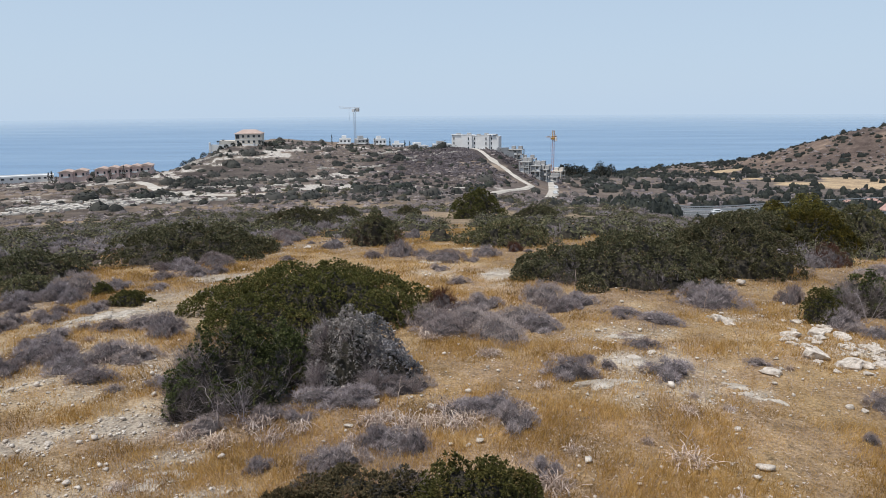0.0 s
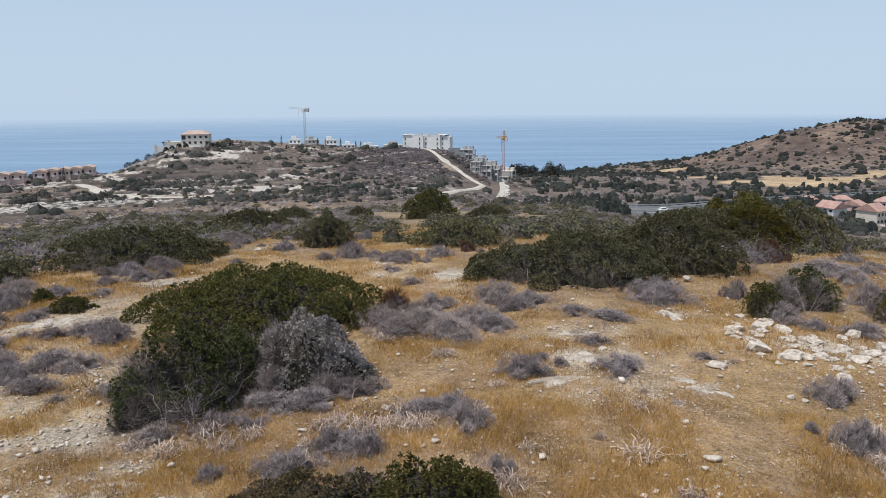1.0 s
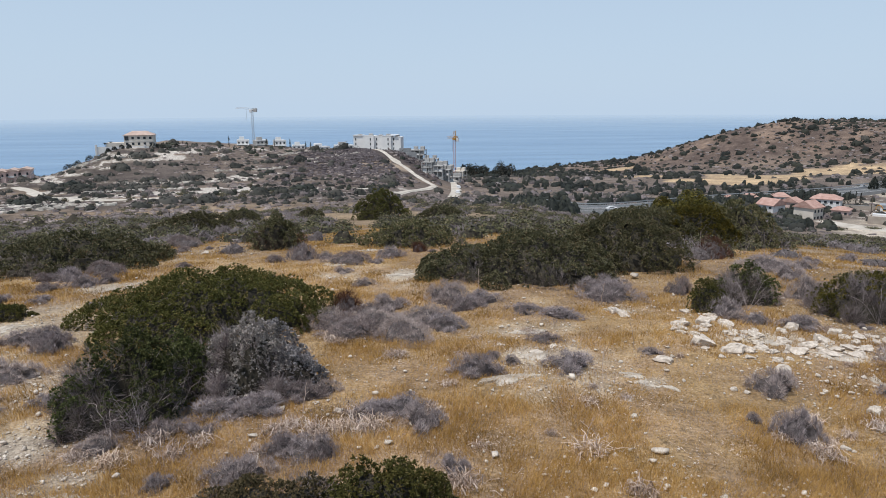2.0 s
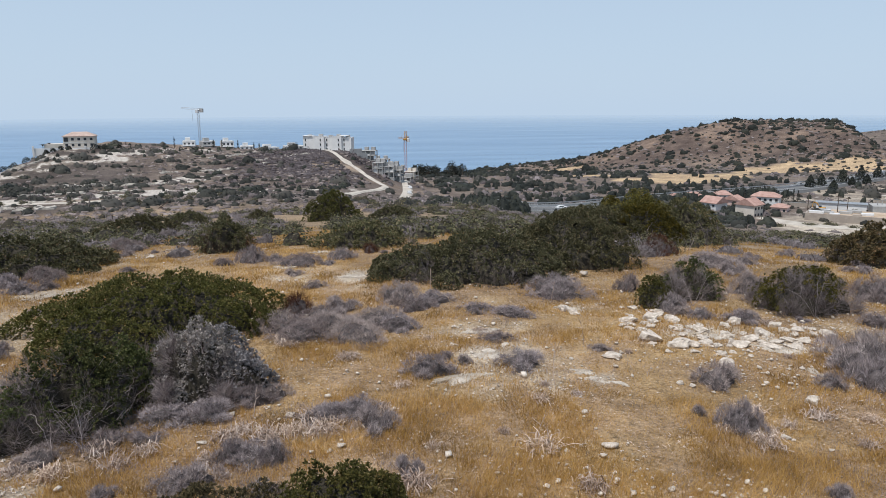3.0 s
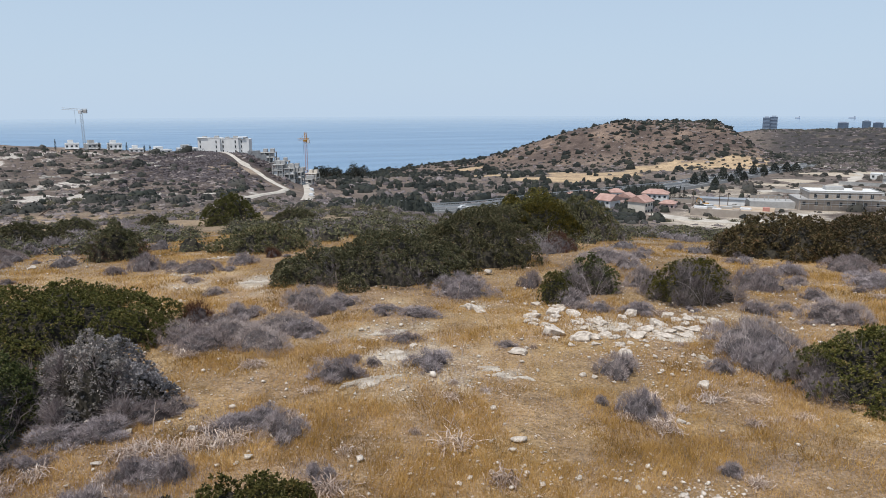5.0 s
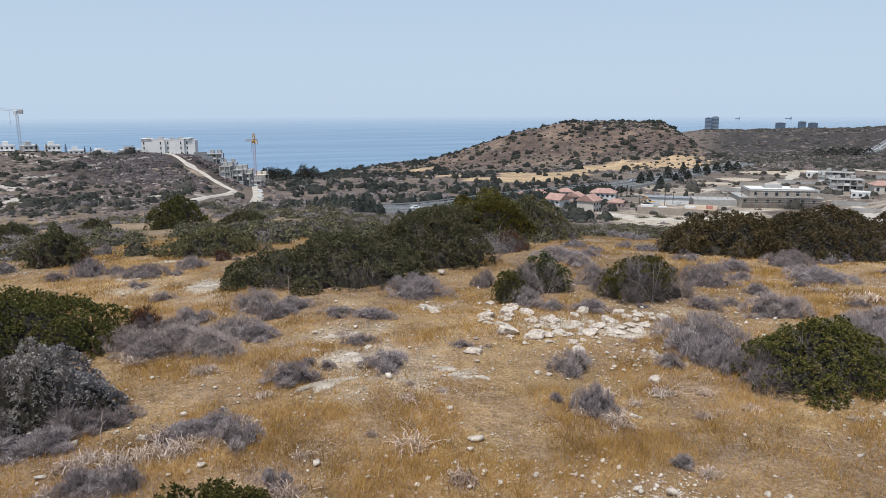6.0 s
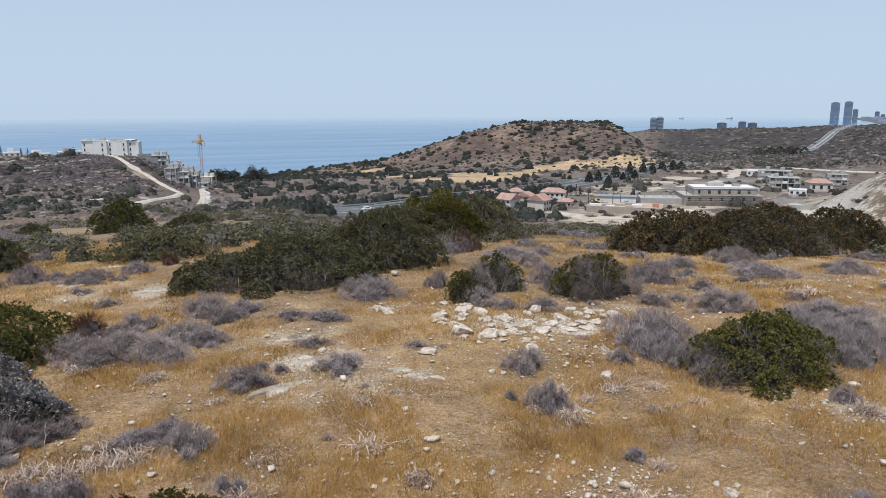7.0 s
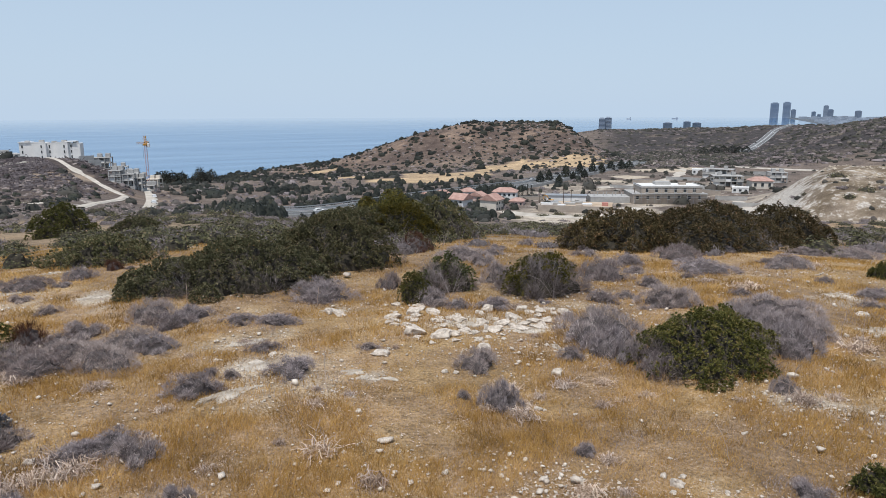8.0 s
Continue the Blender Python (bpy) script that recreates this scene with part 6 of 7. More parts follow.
for b, r, h in ((39.5, 300, 9), (41.4, 296, 9), (42.0, 300, 8), (46.9, 330, 7), (47.6, 345, 7)):
    ob = thing("utility_pole", spot(b, r, 0), "plain wooden utility pole with a crossarm", "pole", "utility poles", -b)
    v, f = tube(((0, 0, -1), (0, 0, h / 2), (0, 0, h)), (0.16, 0.14, 0.11), 6)
    under("post", mesh_of("post", v, f, BARK), ob)
    part("crossarm", boxes((-0.9, 0.9, -0.07, 0.07, h - 0.7, h - 0.5)), BARK, ob)

flat = thing("unfinished_school", spot(49.4, 335, 1.8), "long unfinished two-level grey block behind scaffolding", "building", "", -49.4 + 16)
part("lower_wall", boxes((-17, 16, -6, 12, -4, 2.6)), RAW_WALL, flat)
part("lower_slab", boxes((-17.2, 16.2, -6.2, 12, 2.6, 2.9)), CONCRETE, flat)
part("upper_wall", boxes((-13, 14, -4.6, 11, 2.9, 5.7)), RAW_WALL, flat)
part("upper_slab", boxes((-13.2, 14.4, -4.9, 11.3, 5.7, 6.0)), WHITE_WALL, flat)
part("parapet", boxes((-13.2, 14.4, -4.9, -4.7, 6.0, 6.4), (-13.2, -13.0, -4.7, 11.3, 6.0, 6.4), (14.2, 14.4, -4.7, 11.3, 6.0, 6.4)), CONCRETE, flat)
part("roof_room", boxes((-5, 2, 3, 8, 6.0, 7.3)), CONCRETE, flat)
part("roof_room", boxes((6, 9, 3, 6, 6.0, 7.0)), RAW_WALL, flat)
for c in range(6):
    pane(flat, -10.5 + c * 4.2, -4.6, 4.3, 1.2, 1.7)
for c in range(7):
    pane(flat, -15 + c * 4.6, -6, 1.2, 1.1, 1.4)
for c in range(12):
    part("scaffold_pole", boxes((-16.5 + c * 2.9, -16.4 + c * 2.9, -7.2, -7.1, -1, 5.6 if 1 < c < 10 else 3.6)), STEEL, flat)
for z, x0, x1 in ((1.2, -16.6, 15.5), (3.2, -16.6, 15.5), (5.0, -11, 12)):
    part("scaffold_board", boxes((x0, x1, -7.15, -6.5, z, z + 0.07)), STEEL, flat)
for k in range(7):
    part("starter_column", boxes((-33 + k * 2.1, -32.7 + k * 2.1, 2 + (k % 2) * 3, 2.3 + (k % 2) * 3, -1, 2.6)), CONCRETE, flat)
part("forecourt_slab", boxes((-35, -17.2, -2, 9, -4, 1.0)), CONCRETE, flat)

frame_building(53.6, 425, 16, 10, 2, "grey concrete house shell among works", 10, 3.0, 0, 5)
frame_building(53.0, 470, 18, 9, 2, "pale concrete shell in the valley", -8, 3.0, 0, 5)
house("red_roofed_house", 55.9, 418, 11, 9, 4.2, "cream bungalow with an orange tile roof", CREAM_WALL, TILE_ROOF, 2.0, 3, 18, 3, 1, "red-roofed houses", 4)
frame_building(57.0, 455, 10, 8, 2, "small unfinished shell beside the bank", 14, 3.0, 0, 3)
house("low_white_house", 52.0, 500, 16, 8, 3, "low flat-roofed white house in the valley", WHITE_WALL, None, cols=5, floors=1, group="low white houses")
house("low_white_house", 54.6, 395, 8, 6, 2.6, "small flat-roofed white outbuilding", WHITE_WALL, None, cols=3, floors=1, group="low white houses")
wall_low = thing("boundary_wall", spot(55.2, 318, 0), "low grey block wall beside the chalk road", "wall", "", -55)
part("wall", boxes((-6, 6, -0.2, 0.2, -1.5, 2.2)), CONCRETE, wall_low)


# ---- far towers, blocks and ships ----
def tower(b, r, w, h, mat, base, label, steps=1, floors=18):
    place = spot(b, r)
    place.z = base
    ob = thing("high_rise", place, label, "tower", "far high-rises", -b)
    part("shaft", boxes((-w / 2, w / 2, -w / 2, w / 2, -8, h)), mat, ob)
    for f in range(floors):
        z = h * (f + 0.6) / floors
        part("storey_band", boxes((-w / 2 - 0.6, w / 2 + 0.6, -w / 2 - 0.6, w / 2 + 0.6, z, z + h / floors * 0.28)), FAR_PALE if mat is FAR_TOWER else FAR_TOWER, ob)
    part("crown", boxes((-w * 0.3, w * 0.3, -w * 0.3, w * 0.3, h, h * 1.04 + steps)), mat, ob)
    return ob


for b, px, top, mat in ((56.45, 12, 23, 0), (57.25, 11, 24, 0), (57.7, 7, 13, 0), (59.0, 6, 10, 1), (59.35, 5, 6, 1), (59.75, 7, 19, 1), (60.05, 8, 13, 0), (61.75, 9, 11, 0), (64.1, 4, 6, 1)):
    tower(b, 4600, px * 3.7, top * 3.7, FAR_TOWER if mat == 0 else FAR_PALE, -63, "glass high-rise in the far city, tinted blue-grey for haze" if mat == 0 else "pale high-rise in the far city, tinted for haze")
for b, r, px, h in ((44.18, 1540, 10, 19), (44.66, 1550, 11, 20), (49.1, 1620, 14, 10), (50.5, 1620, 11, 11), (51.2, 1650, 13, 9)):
    tower(b, r, px * r / 1244, h * r / 1244, FAR_TOWER if h > 20 else FAR_PALE, float(spot(b, r).z), "grey apartment tower behind the ridge, tinted for haze", 1, 9)
for b, r, w in ((46.2, 4300, 24), (49.6, 4400, 34)):
    x, y = math.sin(radians(b)) * r, math.cos(radians(b)) * r
    ob = thing("ship", (x, y, SEA), "small grey cargo ship on the far sea", "ship", "ships at anchor", -b + 12)
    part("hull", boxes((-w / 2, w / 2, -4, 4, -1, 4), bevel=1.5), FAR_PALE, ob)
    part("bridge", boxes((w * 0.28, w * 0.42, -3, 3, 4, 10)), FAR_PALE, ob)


# ---- loose walls, mounds and plots of the works ----
for k, (b, r, w, h, turn) in enumerate(((44.6, 360, 14, 2.0, 10), (46.2, 400, 18, 1.6, -20), (47.5, 430, 12, 2.2, 5), (51.5, 400, 16, 2.4, 12), (52.6, 375, 10, 2.8, -30), (54.0, 352, 14, 2.0, 6), (45.2, 330, 9, 1.6, 40), (50.6, 450, 22, 1.8, -6), (55.4, 470, 14, 2.0, 20), (56.4, 500, 18, 1.8, -12), (39.2, 330, 16, 1.8, 4))):
    ob = thing("plot_wall", spot(b, r, 0), "long grey block wall round a building plot", "wall", "plot walls", turn - b)
    part("wall", boxes((-w / 2, w / 2, -0.15, 0.15, -1.5, h)), CONCRETE if k % 2 else RAW_WALL, ob)
    part("coping", boxes((-w / 2 - 0.05, w / 2 + 0.05, -0.2, 0.2, h, h + 0.12)), CONCRETE, ob)


def earth_mound(b, r, w, h, seed, mat):
    dice = np.random.default_rng(seed)
    t, s = np.linspace(0, 2 * math.pi, 22, endpoint=False), np.linspace(0, 1, 9)
    tt, ss = np.meshgrid(t, s, indexing="ij")
    wob = 1 + 0.18 * np.sin(3 * tt + dice.uniform(0, 6)) + 0.10 * np.sin(7 * tt + dice.uniform(0, 6)) + dice.normal(0, 0.05, tt.shape)
    x, y, z = np.cos(tt) * ss * wob * w / 2, np.sin(tt) * ss * wob * w * 0.35, h * (1 - ss) ** 0.8 * (1 + dice.normal(0, 0.06, tt.shape)) - 0.5
    n, k = tt.shape
    i, j = np.meshgrid(np.arange(n), np.arange(k - 1), indexing="ij")
    i2 = (i + 1) % n
    ob = new("earth_mound", mesh_of("earth_mound", np.stack([x, y, z], -1).reshape(-1, 3), np.stack([i * k + j, i * k + j + 1, i2 * k + j + 1, i2 * k + j], -1).reshape(-1, 4), mat, True))
    ob.matrix_world = Matrix.Translation(spot(b, r, 0)) @ pose(0, 0, 0, 0, 0, -b)
    tagged(ob, "pale mound of dug-out chalky earth", "earth mound", "earth mounds")


EARTH = worn("dug_earth", (0.42, 0.34, 0.25), (0.60, 0.52, 0.42), 0.5, 6.0, 0.95, 0.8, 0.0, 0.3)
for k, (b, r, w, h) in enumerate(((46.5, 470, 26, 3.5), (49.0, 520, 34, 4.0), (51.4, 540, 28, 3.5), (47.8, 385, 12, 2.0), (44.4, 300, 10, 1.6), (53.4, 372, 14, 2.4), (45.0, 440, 22, 2.6), (41.0, 305, 8, 1.6))):
    earth_mound(b, r, w * 1.35, h * 0.42, 900 + k, EARTH)
track("white curving plot road", ((44.0, 400), (46.5, 415), (48.6, 440), (50.0, 480), (50.4, 540)), 6)
track("pale yard track below the houses", ((36.5, 285), (39.0, 272), (42.0, 268), (45.5, 280), (47.2, 310)), 7)


# ---- trees ----
def tree(name, b, r, w, h, mat, label, category, group, seed, trunk=0.25, leaf=0.3, count=420, cone=False):
    """A tapered trunk with limbs and a crown of many leaf clumps."""
    dice = np.random.default_rng(seed)
    ob = thing(name, spot(b, r, -0.1), label, category, group, float(dice.uniform(0, 360)))
    limbs = [tube(np.array([(0, 0, -0.3), (0.03 * w, 0, h * 0.3), (0, 0.02 * w, h * 0.75)]), (0.035 * h, 0.025 * h, 0.008 * h), 6)]
    for _ in range(0 if cone and w < 3 else 6):
        a, z = dice.uniform(0, 6.28), h * dice.uniform(trunk, 0.6)
        end = np.array((math.cos(a) * w * 0.32, math.sin(a) * w * 0.32, z + h * 0.2))
        limbs.append(tube(np.stack([(0, 0, z), end * (0.5, 0.5, 0) + (0, 0, z + h * 0.06), end]), (0.014 * h, 0.010 * h, 0.004 * h), 4))
    v, f = joined(limbs)
    under("trunk", mesh_of("trunk", v, f, BARK, True), ob)
    if cone:
        s = dice.uniform(0, 1, count) ** 0.8
        a = dice.uniform(0, 6.28, count)
        rad = w * 0.5 * np.sin(np.clip((1 - s) * 1.9, 0, 1.57)) * dice.uniform(0.6, 1.1, count)
        p = np.stack([np.cos(a) * rad, np.sin(a) * rad, h * (0.06 + 0.94 * s)], -1)
        way = unit(np.stack([np.cos(a), np.sin(a), 0.4 + 0 * a], -1))
    else:
        p, way, _ = lumpy_dome(count, w, w * 0.9, h * (1 - trunk), 9, dice)
        p = p + np.array((0, 0, h * trunk)) - way * dice.uniform(0, 0.35, (len(p), 1)) * w * 0.15
    v, f = leaves(p, way, leaf, leaf * 0.7, dice)
    under("crown", mesh_of("crown", v, f, mat), ob)
    return ob


tree("mastic_tree", 27.6, 46, 4.6, 3.0, OLIVE_LEAVES, "yellow-green spreading tree behind the thicket", "tree", "", 800, 0.15, 0.14, 6500)
tree("mastic_tree", 25.6, 47, 3.0, 2.5, OLIVE_LEAVES, "yellow-green low tree behind the thicket", "tree", "", 801, 0.15, 0.14, 3600)
# pines and cypresses beside the motorway
for k, (b, r, w, h) in enumerate(((41.5, 448, 6.5, 9.0), (42.6, 472, 6.0, 9.5), (43.6, 492, 5.5, 8.5), (39.5, 414, 5.0, 7.5), (40.2, 426, 5.0, 7.5), (44.3, 500, 5, 7), (42.1, 445, 4, 5), (43.0, 462, 4.5, 5.5), (41.0, 418, 4, 5), (45.0, 520, 6, 7), (45.8, 530, 7, 7), (46.4, 540, 7, 6), (53.2, 830, 14, 9), (53.8, 835, 14, 9), (54.3, 838, 13, 8), (54.8, 850, 12, 8), (52.6, 825, 13, 8), (51.8, 820, 14, 7))):
    tree("pine", b, r, w, h, FAR_GREEN, "dark green conical pine beside the motorway", "tree", "motorway pines", 820 + k, 0.1, 0.95, 620, cone=True)
for k, (b, r, h) in enumerate(((37.2, 345, 5), (37.5, 346, 5.5), (37.8, 347, 5), (38.1, 349, 5.4), (38.5, 352, 6), (38.8, 355, 5), (34.6, 330, 5), (35.2, 338, 6), (-24.3, 376, 6.5), (-25.2, 372, 5), (-29.2, 370, 5), (-29.0, 371, 5.5), (-6.0, 478, 5), (-5.4, 478, 5), (-4.2, 480, 6), (-3.0, 480, 5), (-8.8, 462, 7), (-2.6, 480, 4.5))):
    tree("cypress", b, r, 1.5, h, FAR_GREEN, "slim dark cypress beside a house", "tree", "cypresses", 840 + k, 0.05, 0.5, 120, cone=True)
# coastal grove
dice = np.random.default_rng(77)
for k in range(34):
    b = float(dice.uniform(9.4, 13.5))
    r = float(dice.uniform(470, 640))
    tree("grove_tree", b, r, float(dice.uniform(6, 10)), float(dice.uniform(6, 10)) * (1.25 if k % 9 == 0 else 1), FAR_GREEN, "dark blue-green tree in the coastal grove", "tree", "coastal grove", 860 + k, 0.2, 1.2, 170)
# clipped hedges and trees round the villa
for k, (b, r, w, h) in enumerate(((-17.3, 421, 3.6, 2.4), (-16.9, 421, 3.4, 2.2), (-16.4, 421, 3.6, 2.3), (-15.9, 421, 3.4, 2.0), (-14.2, 421, 5.0, 3.6), (-13.6, 423, 4.2, 3.2), (-12.6, 434, 2.8, 2.6), (-18.6, 415, 5, 3), (-19.4, 408, 5.5, 3), (-20.0, 402, 5, 2.8))):
    tree("garden_tree", b, r, w, h, FAR_GREEN, "dark green rounded garden tree by the villa", "tree", "villa garden trees", 950 + k, 0.05, 0.5, 420)
# palms by the villa
for k, (b, r, h) in enumerate(((-17.9, 430, 5.0), (-17.5, 434, 6.0), (-17.1, 436, 5.2))):
    ob = thing("palm", spot(b, r, 0), "tall green fan palm beside the villa", "palm", "villa palms", 0)
    v, f = tube(((0, 0, -0.5), (0.1, 0, h / 2), (0, 0.1, h)), (0.22, 0.18, 0.16), 6)
    under("trunk", mesh_of("trunk", v, f, BARK, True), ob)
    fronds = []
    for a in np.linspace(0, 6.28, 14, endpoint=False):
        s = np.linspace(0, 1, 5)[:, None]
        way = np.array((math.cos(a), math.sin(a), 0))
        line = way * 1.9 * s + np.array((0, 0, 1)) * (h + 0.9 * np.sin(s * 2.6))
        wide = np.cross(way, (0, 0, 1)) * 0.35
        vv = np.stack([line - wide * (1 - s), line + wide * (1 - s)], 1).reshape(-1, 3)
        fronds.append((vv, np.array([(2 * i, 2 * i + 1, 2 * i + 3, 2 * i + 2) for i in range(4)])))
    v, f = joined(fronds)
    under("crown", mesh_of("crown", v, f, FAR_GREEN), ob)


# ---- shrubs of the far hills ----
def domes(dice, n, size, spread):
    """Widths and heights of rounded shrubs."""
    w = np.minimum(dice.lognormal(size, spread, n), 9.5)
    return w, w * dice.uniform(0.32, 0.52, n)


def table_hill(x, y, r, b):
    a = radians(36)
    u, v = x * math.cos(a) - y * math.sin(a), x * math.sin(a) + y * math.cos(a) - 750
    on = rise(u, -330, -240) * (1 - rise(u, 110, 180)) * rise(v, -215, -185) * (1 - rise(v, 60, 120))
    return on * (0.5 + 0.5 * rise(fractal(x, y, 45, 3, 101), -0.15, 0.2)) * (1 - 0.97 * stubble(x, y))


x, y, r, dice = slope_spots(3400, 520, 880, 14, 46, 91, table_hill)
far_clumps("table_hill_scrub", "dark rounded shrubs dotting the table hill", x, y, *domes(dice, len(x), 0.98, 0.55), FAR_GREEN, 92, 0.13, 26)
# thick shrubs along the rim of the flat top
a = radians(36)
dice = np.random.default_rng(135)
u, v = dice.uniform(-25, 66, 170), dice.normal(-14, 13, 170)
x, y = u * math.cos(a) + (v + 750) * math.sin(a), -u * math.sin(a) + (v + 750) * math.cos(a)
far_clumps("hilltop_scrub", "dark shrubs crowding the rim of the table hill", x, y, *domes(dice, len(x), 0.85, 0.4), FAR_GREEN, 136, 0.13, 30)


def village_hill(x, y, r, b):
    spur = np.exp(-(((x - 14) / 38) ** 2) - ((y - 380) / 50) ** 2)
    free = (1 - 0.85 * spur) * (1 - rise(b, 3.6, 5) * (1 - rise(b, 7.5, 9.5)) * 0.8)
    # shrubs gather along the old terraces
    free = free * (0.22 + 0.78 * rise(np.sin(land(x, y) * 1.5 + 3 * fractal(x, y, 70, 2, 9)), -0.1, 0.6))
    return free * (0.2 + 0.8 * rise(fractal(x, y, 45, 3, 103), -0.2, 0.2)) * (1 - 0.85 * rise(r, 440, 470))


x, y, r, dice = slope_spots(3600, 225, 480, -38, 9, 93, village_hill)
far_clumps("village_hill_scrub", "dark green and brown shrubs on the village hill", x, y, *domes(dice, len(x), 0.8, 0.55), FAR_SCRUB, 94, 0.13, 40)
x, y, r, dice = slope_spots(500, 260, 470, -24, 6, 95, lambda x, y, r, b: 0.15 + 0.85 * rise(fractal(x, y, 60, 3, 105), 0.0, 0.3))
far_clumps("village_hill_green", "green carob shrubs on the village hill", x, y, dice.lognormal(1.05, 0.4, len(x)), dice.uniform(1.0, 2.2, len(x)), FAR_GREEN, 96, 0.13, 40)


def valley_trees(x, y, r, b):
    keep = rise(b, 9, 12) * (1 - rise(b, 40, 44))
    a = radians(36)
    v = x * math.sin(a) + y * math.cos(a) - 750
    return keep * (1 - rise(v, -230, -200)) * (1 - 0.98 * stubble(x, y)) * (1 - rise(b, 36, 38) * (1 - rise(r, 340, 360)) * 0.95) * (0.12 + 0.88 * rise(fractal(x, y, 42, 3, 107), -0.12, 0.14))


x, y, r, dice = slope_spots(2000, 255, 640, 9, 44, 97, valley_trees)
mx, my = MOTORWAY[0][:, 0], MOTORWAY[0][:, 1]
clear = np.array([np.min(np.hypot(mx - px, my - py)) > 13 for px, py in zip(x, y)])
x, y, r = x[clear], y[clear], r[clear]
far_clumps("valley_trees", "green orchard trees and scrub on the valley floor", x, y, dice.lognormal(1.3, 0.4, len(x)), dice.uniform(1.6, 3.6, len(x)), FAR_GREEN, 98, 0.13, 34)


# low dry scrub between the trees of the valley
x, y, r, dice = slope_spots(3000, 240, 640, 7, 44, 213, lambda x, y, r, b: (1 - 0.98 * stubble(x, y)) * (0.25 + 0.75 * rise(fractal(x, y, 30, 3, 215), -0.15, 0.15)) * (1 - rise(b, 36, 38) * (1 - rise(r, 340, 360)) * 0.95))
clear = np.array([np.min(np.hypot(mx - px, my - py)) > 13 for px, py in zip(x, y)])
x, y, r = x[clear], y[clear], r[clear]
k = dice.uniform(0, 1, len(x)) < 0.5
far_clumps("valley_scrub", "dark low scrub on the valley floor", x[k], y[k], *domes(dice, int(k.sum()), 1.1, 0.4), FAR_SCRUB, 214, 0.13, 26)
far_clumps("valley_grey_scrub", "dry grey-brown scrub on the valley floor", x[~k], y[~k], *domes(dice, int((~k).sum()), 1.0, 0.4), FAR_GREY, 216, 0.2, 18, True)
# a belt of trees between the slope and the motorway
dice = np.random.default_rng(211)
bx, by = [], []
for i in range(len(mx)):
    b, r = math.degrees(math.atan2(mx[i], my[i])), math.hypot(mx[i], my[i])
    if b < 18.4 or 24.9 < b < 37.0:
        for _ in range(7):
            away, aside = r - dice.uniform(13, 24), b + dice.normal(0, 0.25)
            bx.append(math.sin(radians(aside)) * away)
            by.append(math.cos(radians(aside)) * away)
bx, by = np.array(bx), np.array(by)
far_clumps("roadside_trees", "dark green bushy trees along the motorway bank", bx, by, dice.uniform(3.0, 6.5, len(bx)), dice.uniform(3.4, 5.6, len(bx)), FAR_GREEN, 212, 0.12, 60)


def ridge_cover(x, y, r, b):
    return rise(b, 42, 45) * (0.35 + 0.65 * rise(fractal(x, y, 120, 3, 109), -0.25, 0.15))


x, y, r, dice = slope_spots(3600, 560, 1900, 42, 70, 99, ridge_cover)
mx, my = FAR_ROAD[0][:, 0], FAR_ROAD[0][:, 1]
clear = np.array([np.min(np.hypot(mx - px, my - py)) > 22 for px, py in zip(x, y)])
x, y, r = x[clear], y[clear], r[clear]
far_clumps("ridge_scrub", "dark scrub covering the far ridge", x, y, dice.lognormal(1.7, 0.4, len(x)) * (r / 900) ** 0.5, dice.uniform(1.2, 2.6, len(x)), FAR_SCRUB, 110, 0.16, 12)


def works_cover(x, y, r, b):
    return (0.08 + 0.8 * rise(fractal(x, y, 34, 3, 111), -0.1, 0.15)) * (1 - 0.88 * rise(b, 54, 56) * (1 - rise(r, 380, 430))) * (1 - (1 - rise(b, 46, 49)) * (1 - rise(r, 280, 300)))


x, y, r, dice = slope_spots(3200, 200, 700, 38, 70, 113, works_cover)
far_clumps("works_scrub", "dark bushes scattered on pale quarry ground", x, y, *domes(dice, len(x), 0.95, 0.5), FAR_SCRUB, 114, 0.13, 30)


def shore_strip(x, y, r, b):
    return 0.9 - 0.75 * rise(b, 13, 17)


x, y, r, dice = slope_spots(700, 620, 830, 9, 24, 115, shore_strip)
k = land(x, y) > -65
far_clumps("shore_trees", "dark green trees along the shore", x[k], y[k], dice.lognormal(1.35, 0.35, int(k.sum())), dice.uniform(1.4, 3.0, int(k.sum())), FAR_GREEN, 116, 0.15, 60)


# low grey scrub over the hills
x, y, r, dice = slope_spots(5200, 200, 470, -38, 12, 121, lambda x, y, r, b: 0.3 + 0.7 * rise(fractal(x, y, 35, 3, 123), -0.1, 0.25))
far_clumps("hill_grey_scrub", "low purple-grey scrub on the village hill", x, y, dice.lognormal(0.9, 0.4, len(x)), dice.uniform(0.4, 0.9, len(x)), FAR_GREY, 122, 0.24, 24, True)
x, y = np.random.default_rng(125).normal((12, 368), (22, 30), (1700, 2)).T
x, y = x[off_roads(x, y, 6)], y[off_roads(x, y, 6)]
dice = np.random.default_rng(126)
far_clumps("spur_scrub", "dense purple-grey scrub on the dark spur", x, y, dice.lognormal(1.0, 0.35, len(x)), dice.uniform(0.5, 1.0, len(x)), SPUR_SCRUB, 127, 0.2, 24, True)
x, y, r, dice = slope_spots(1500, 540, 860, 16, 46, 129, table_hill)
far_clumps("table_hill_grey_scrub", "low grey scrub on the table hill", x, y, dice.lognormal(1.1, 0.4, len(x)), dice.uniform(0.5, 1.2, len(x)), FAR_GREY, 130, 0.22, 14)
x, y, r, dice = slope_spots(2600, 560, 1700, 43, 70, 131, ridge_cover)
far_clumps("ridge_grey_scrub", "low grey scrub on the far ridge", x, y, dice.lognormal(1.6, 0.4, len(x)), dice.uniform(0.7, 1.6, len(x)), FAR_GREY, 132, 0.24, 12)


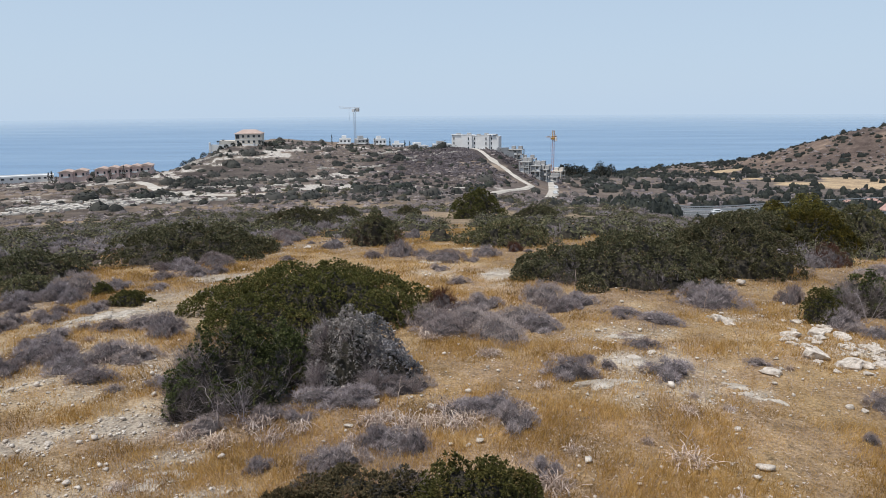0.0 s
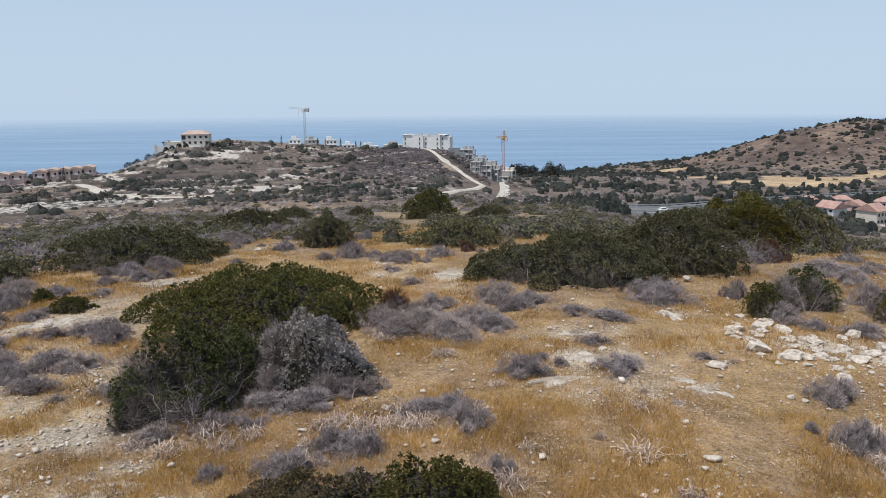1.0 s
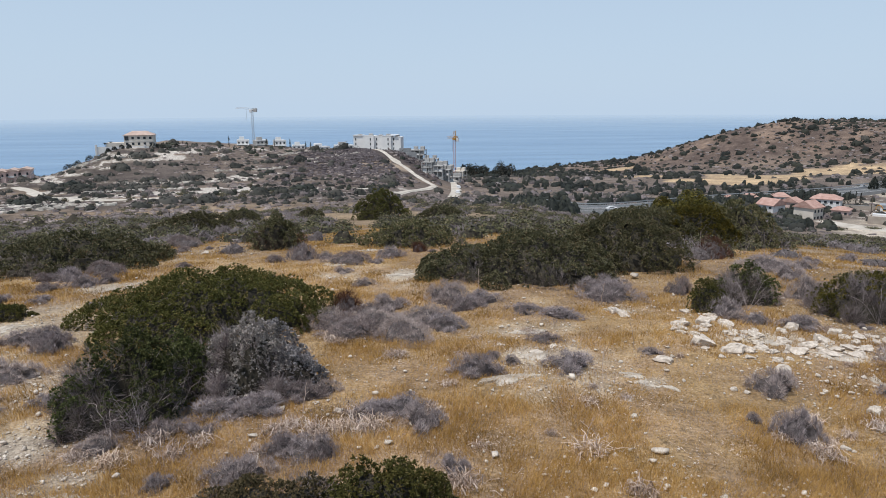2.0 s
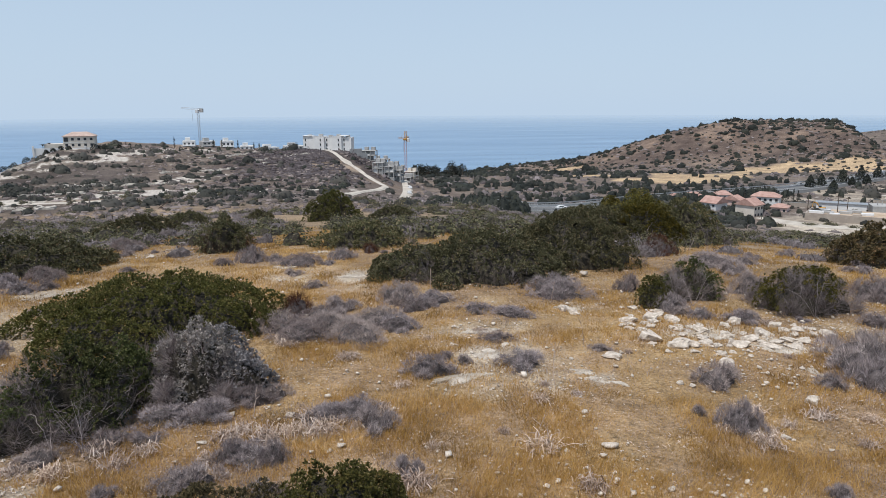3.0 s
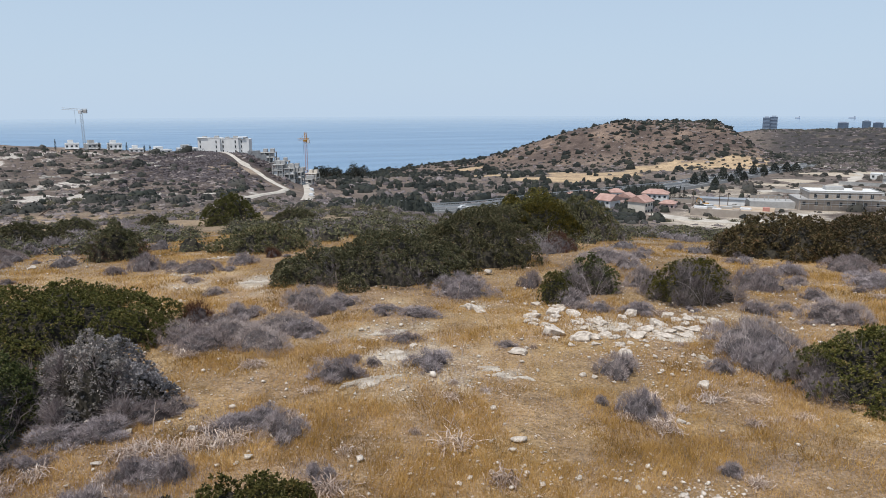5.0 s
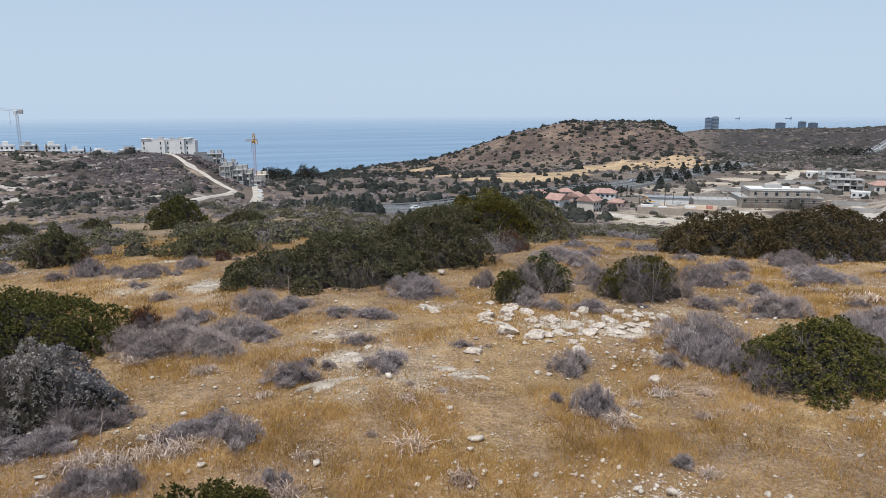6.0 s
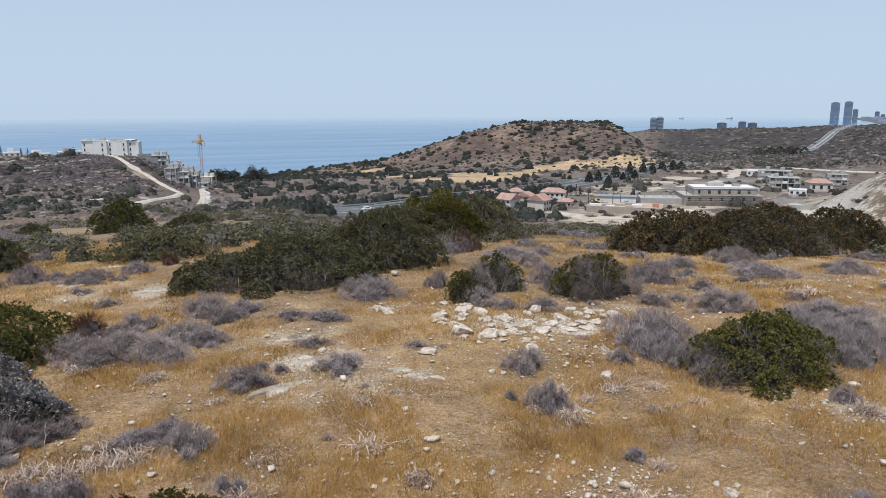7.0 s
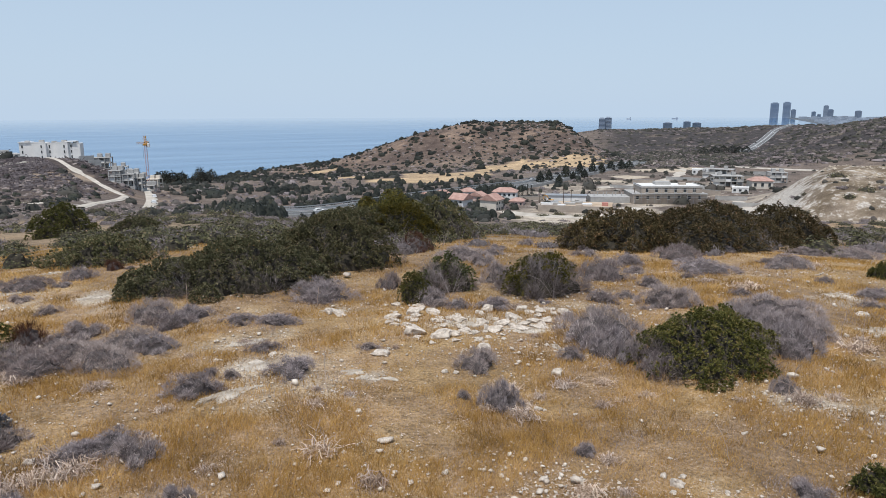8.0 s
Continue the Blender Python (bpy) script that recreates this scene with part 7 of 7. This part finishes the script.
# ---- limestone ledges of the terraces, too many to count ----
def ledges():
    dice = np.random.default_rng(141)
    cube = np.array([(x, y, z) for z in (-0.5, 0.5) for y in (-0.5, 0.5) for x in (-0.5, 0.5)])
    quad = np.array([(0, 2, 3, 1), (4, 5, 7, 6), (0, 1, 5, 4), (2, 6, 7, 3), (0, 4, 6, 2), (1, 3, 7, 5)])
    verts, faces = [], []
    for row, (b0, b1, r0, r1) in enumerate(((-34, -17, 243, 250), (-33, -18, 249, 256), (-32, -20, 255, 262), (-30, -16, 266, 270), (-20, -8, 300, 296), (-17, -9, 330, 318), (-10, -2, 350, 362), (-4, 1.5, 372, 378), (-20, -15.5, 385, 392), (-8, -1, 395, 405))):
        for _ in range(240 if row < 3 else 110):
            f = dice.uniform()
            b, r = b0 + (b1 - b0) * f, r0 + (r1 - r0) * f + dice.normal(0, 1.6)
            if fractal(np.array([b * 3.0]), np.array([row * 7.0]), 4, 2, 143)[0] < -0.12:
                continue
            x, y = math.sin(radians(b)) * r, math.cos(radians(b)) * r
            size = np.array((dice.uniform(0.5, 1.9), dice.uniform(0.5, 1.5), dice.uniform(0.3, 0.9)))
            p = cube * (1 + dice.normal(0, 0.14, (8, 3))) * size
            a = radians(-b) + dice.normal(0, 0.3)
            p = np.stack([p[:, 0] * math.cos(a) - p[:, 1] * math.sin(a), p[:, 0] * math.sin(a) + p[:, 1] * math.cos(a), p[:, 2]], -1)
            faces.append(quad + 8 * len(verts))
            verts.append(p + np.array((x, y, float(land(x, y)) + size[2] * 0.25)))
    tagged(new("limestone_ledges", mesh_of("limestone_ledges", np.concatenate(verts), np.concatenate(faces), worn("ledge_rock", (0.42, 0.375, 0.32), (0.72, 0.66, 0.585), 0.5, 5.0))), "broken limestone ledges on the terraces", "ledges", kind="stuff")


ledges()


# ---- rubble on the quarry bank ----
def bank_rubble():
    dice = np.random.default_rng(181)
    n = 1500
    b, r = dice.uniform(55.5, 69, n), dice.uniform(170, 330, n)
    x, y = np.sin(np.radians(b)) * r, np.cos(np.radians(b)) * r
    keep = dice.uniform(0, 1, n) < rise(fractal(x, y, 20, 3, 183), -0.2, 0.25)
    x, y = x[keep], y[keep]
    base = np.array([(0.5, 0, 0), (-0.5, 0, 0), (0, 0.5, 0), (0, -0.5, 0), (0, 0, 0.4), (0, 0, -0.3)])
    tri = np.array([(0, 2, 4), (2, 1, 4), (1, 3, 4), (3, 0, 4), (2, 0, 5), (1, 2, 5), (3, 1, 5), (0, 3, 5)])
    n = len(x)
    size = np.exp(dice.normal(-0.5, 0.5, n))
    p = base[None] * (size[:, None, None] * dice.uniform(0.6, 1.4, (n, 6, 1)))
    p += np.stack([x, y, land(x, y) + size * 0.1], -1)[:, None]
    tagged(new("bank_rubble", mesh_of("bank_rubble", p.reshape(-1, 3), (tri[None] + 6 * np.arange(n)[:, None, None]).reshape(-1, 3), EARTH)), "loose chalky lumps on the quarry bank", "rubble", kind="stuff")


bank_rubble()

# ---- bleached branches standing out of the thickets ----
for k, (b, r, h) in enumerate(((33.0, 21.5, 0.9), (31.6, 22.5, 0.8), (32.2, 13.4, 0.7), (-17.0, 7.7, 0.6), (-19.0, 7.8, 0.5), (-14.0, 8.3, 0.6), (28.5, 20.0, 0.8), (40.8, 13.6, 0.8))):
    dice = np.random.default_rng(190 + k)
    out = []
    for _ in range(5):
        s = np.linspace(0, 1, 8)[:, None]
        end = np.array((dice.normal(0, 0.5), dice.normal(0, 0.3), dice.uniform(0.6, 1.0))) * h
        line = end * s + np.array((0, 0, 1)) * 0.25 * h * np.sin(s * 3.1) + np.cumsum(dice.normal(0, 0.025, (8, 3)), 0) * s
        out.append(tube(line, np.linspace(0.0034, 0.0014, 8), 4))
        j = int(dice.integers(3, 6))
        out.append(tube(np.stack([line[j], line[j] + dice.normal(0, 0.09, 3), line[j] + dice.normal(0, 0.16, 3)]), (0.003, 0.002, 0.001), 4))
    v, f = joined(out)
    ob = new("bare_branch", mesh_of("bare_branch", v, f, GREY_TWIGS, True))
    ob.matrix_world = Matrix.Translation(spot(b, r, 0.0))
    tagged(ob, "bleached bare branch sticking out of a bush", "branch", "bare branches")


# ---- the far city, too small to pick apart ----
def far_city():
    dice = np.random.default_rng(201)
    cube = np.array([(x, y, z) for z in (0.0, 1.0) for y in (-0.5, 0.5) for x in (-0.5, 0.5)])
    quad = np.array([(4, 5, 7, 6), (0, 1, 5, 4), (2, 6, 7, 3), (0, 4, 6, 2), (1, 3, 7, 5)])
    verts, faces = [], []
    for _ in range(420):
        r = dice.uniform(2500, 4700)
        b = dice.uniform(61.0 - 3.2 * (r - 2400) / 2400, 68)
        x, y = math.sin(radians(b)) * r, math.cos(radians(b)) * r
        size = np.array((dice.uniform(14, 50), 20, dice.uniform(5, 16)))
        faces.append(quad + 8 * len(verts))
        verts.append(cube * size + np.array((x, y, float(land(x, y)) - 1)))
    tagged(new("far_city", mesh_of("far_city", np.concatenate(verts), np.concatenate(faces), FAR_PALE)), "pale low buildings of the far city, tinted for haze", "city", kind="stuff")


far_city()
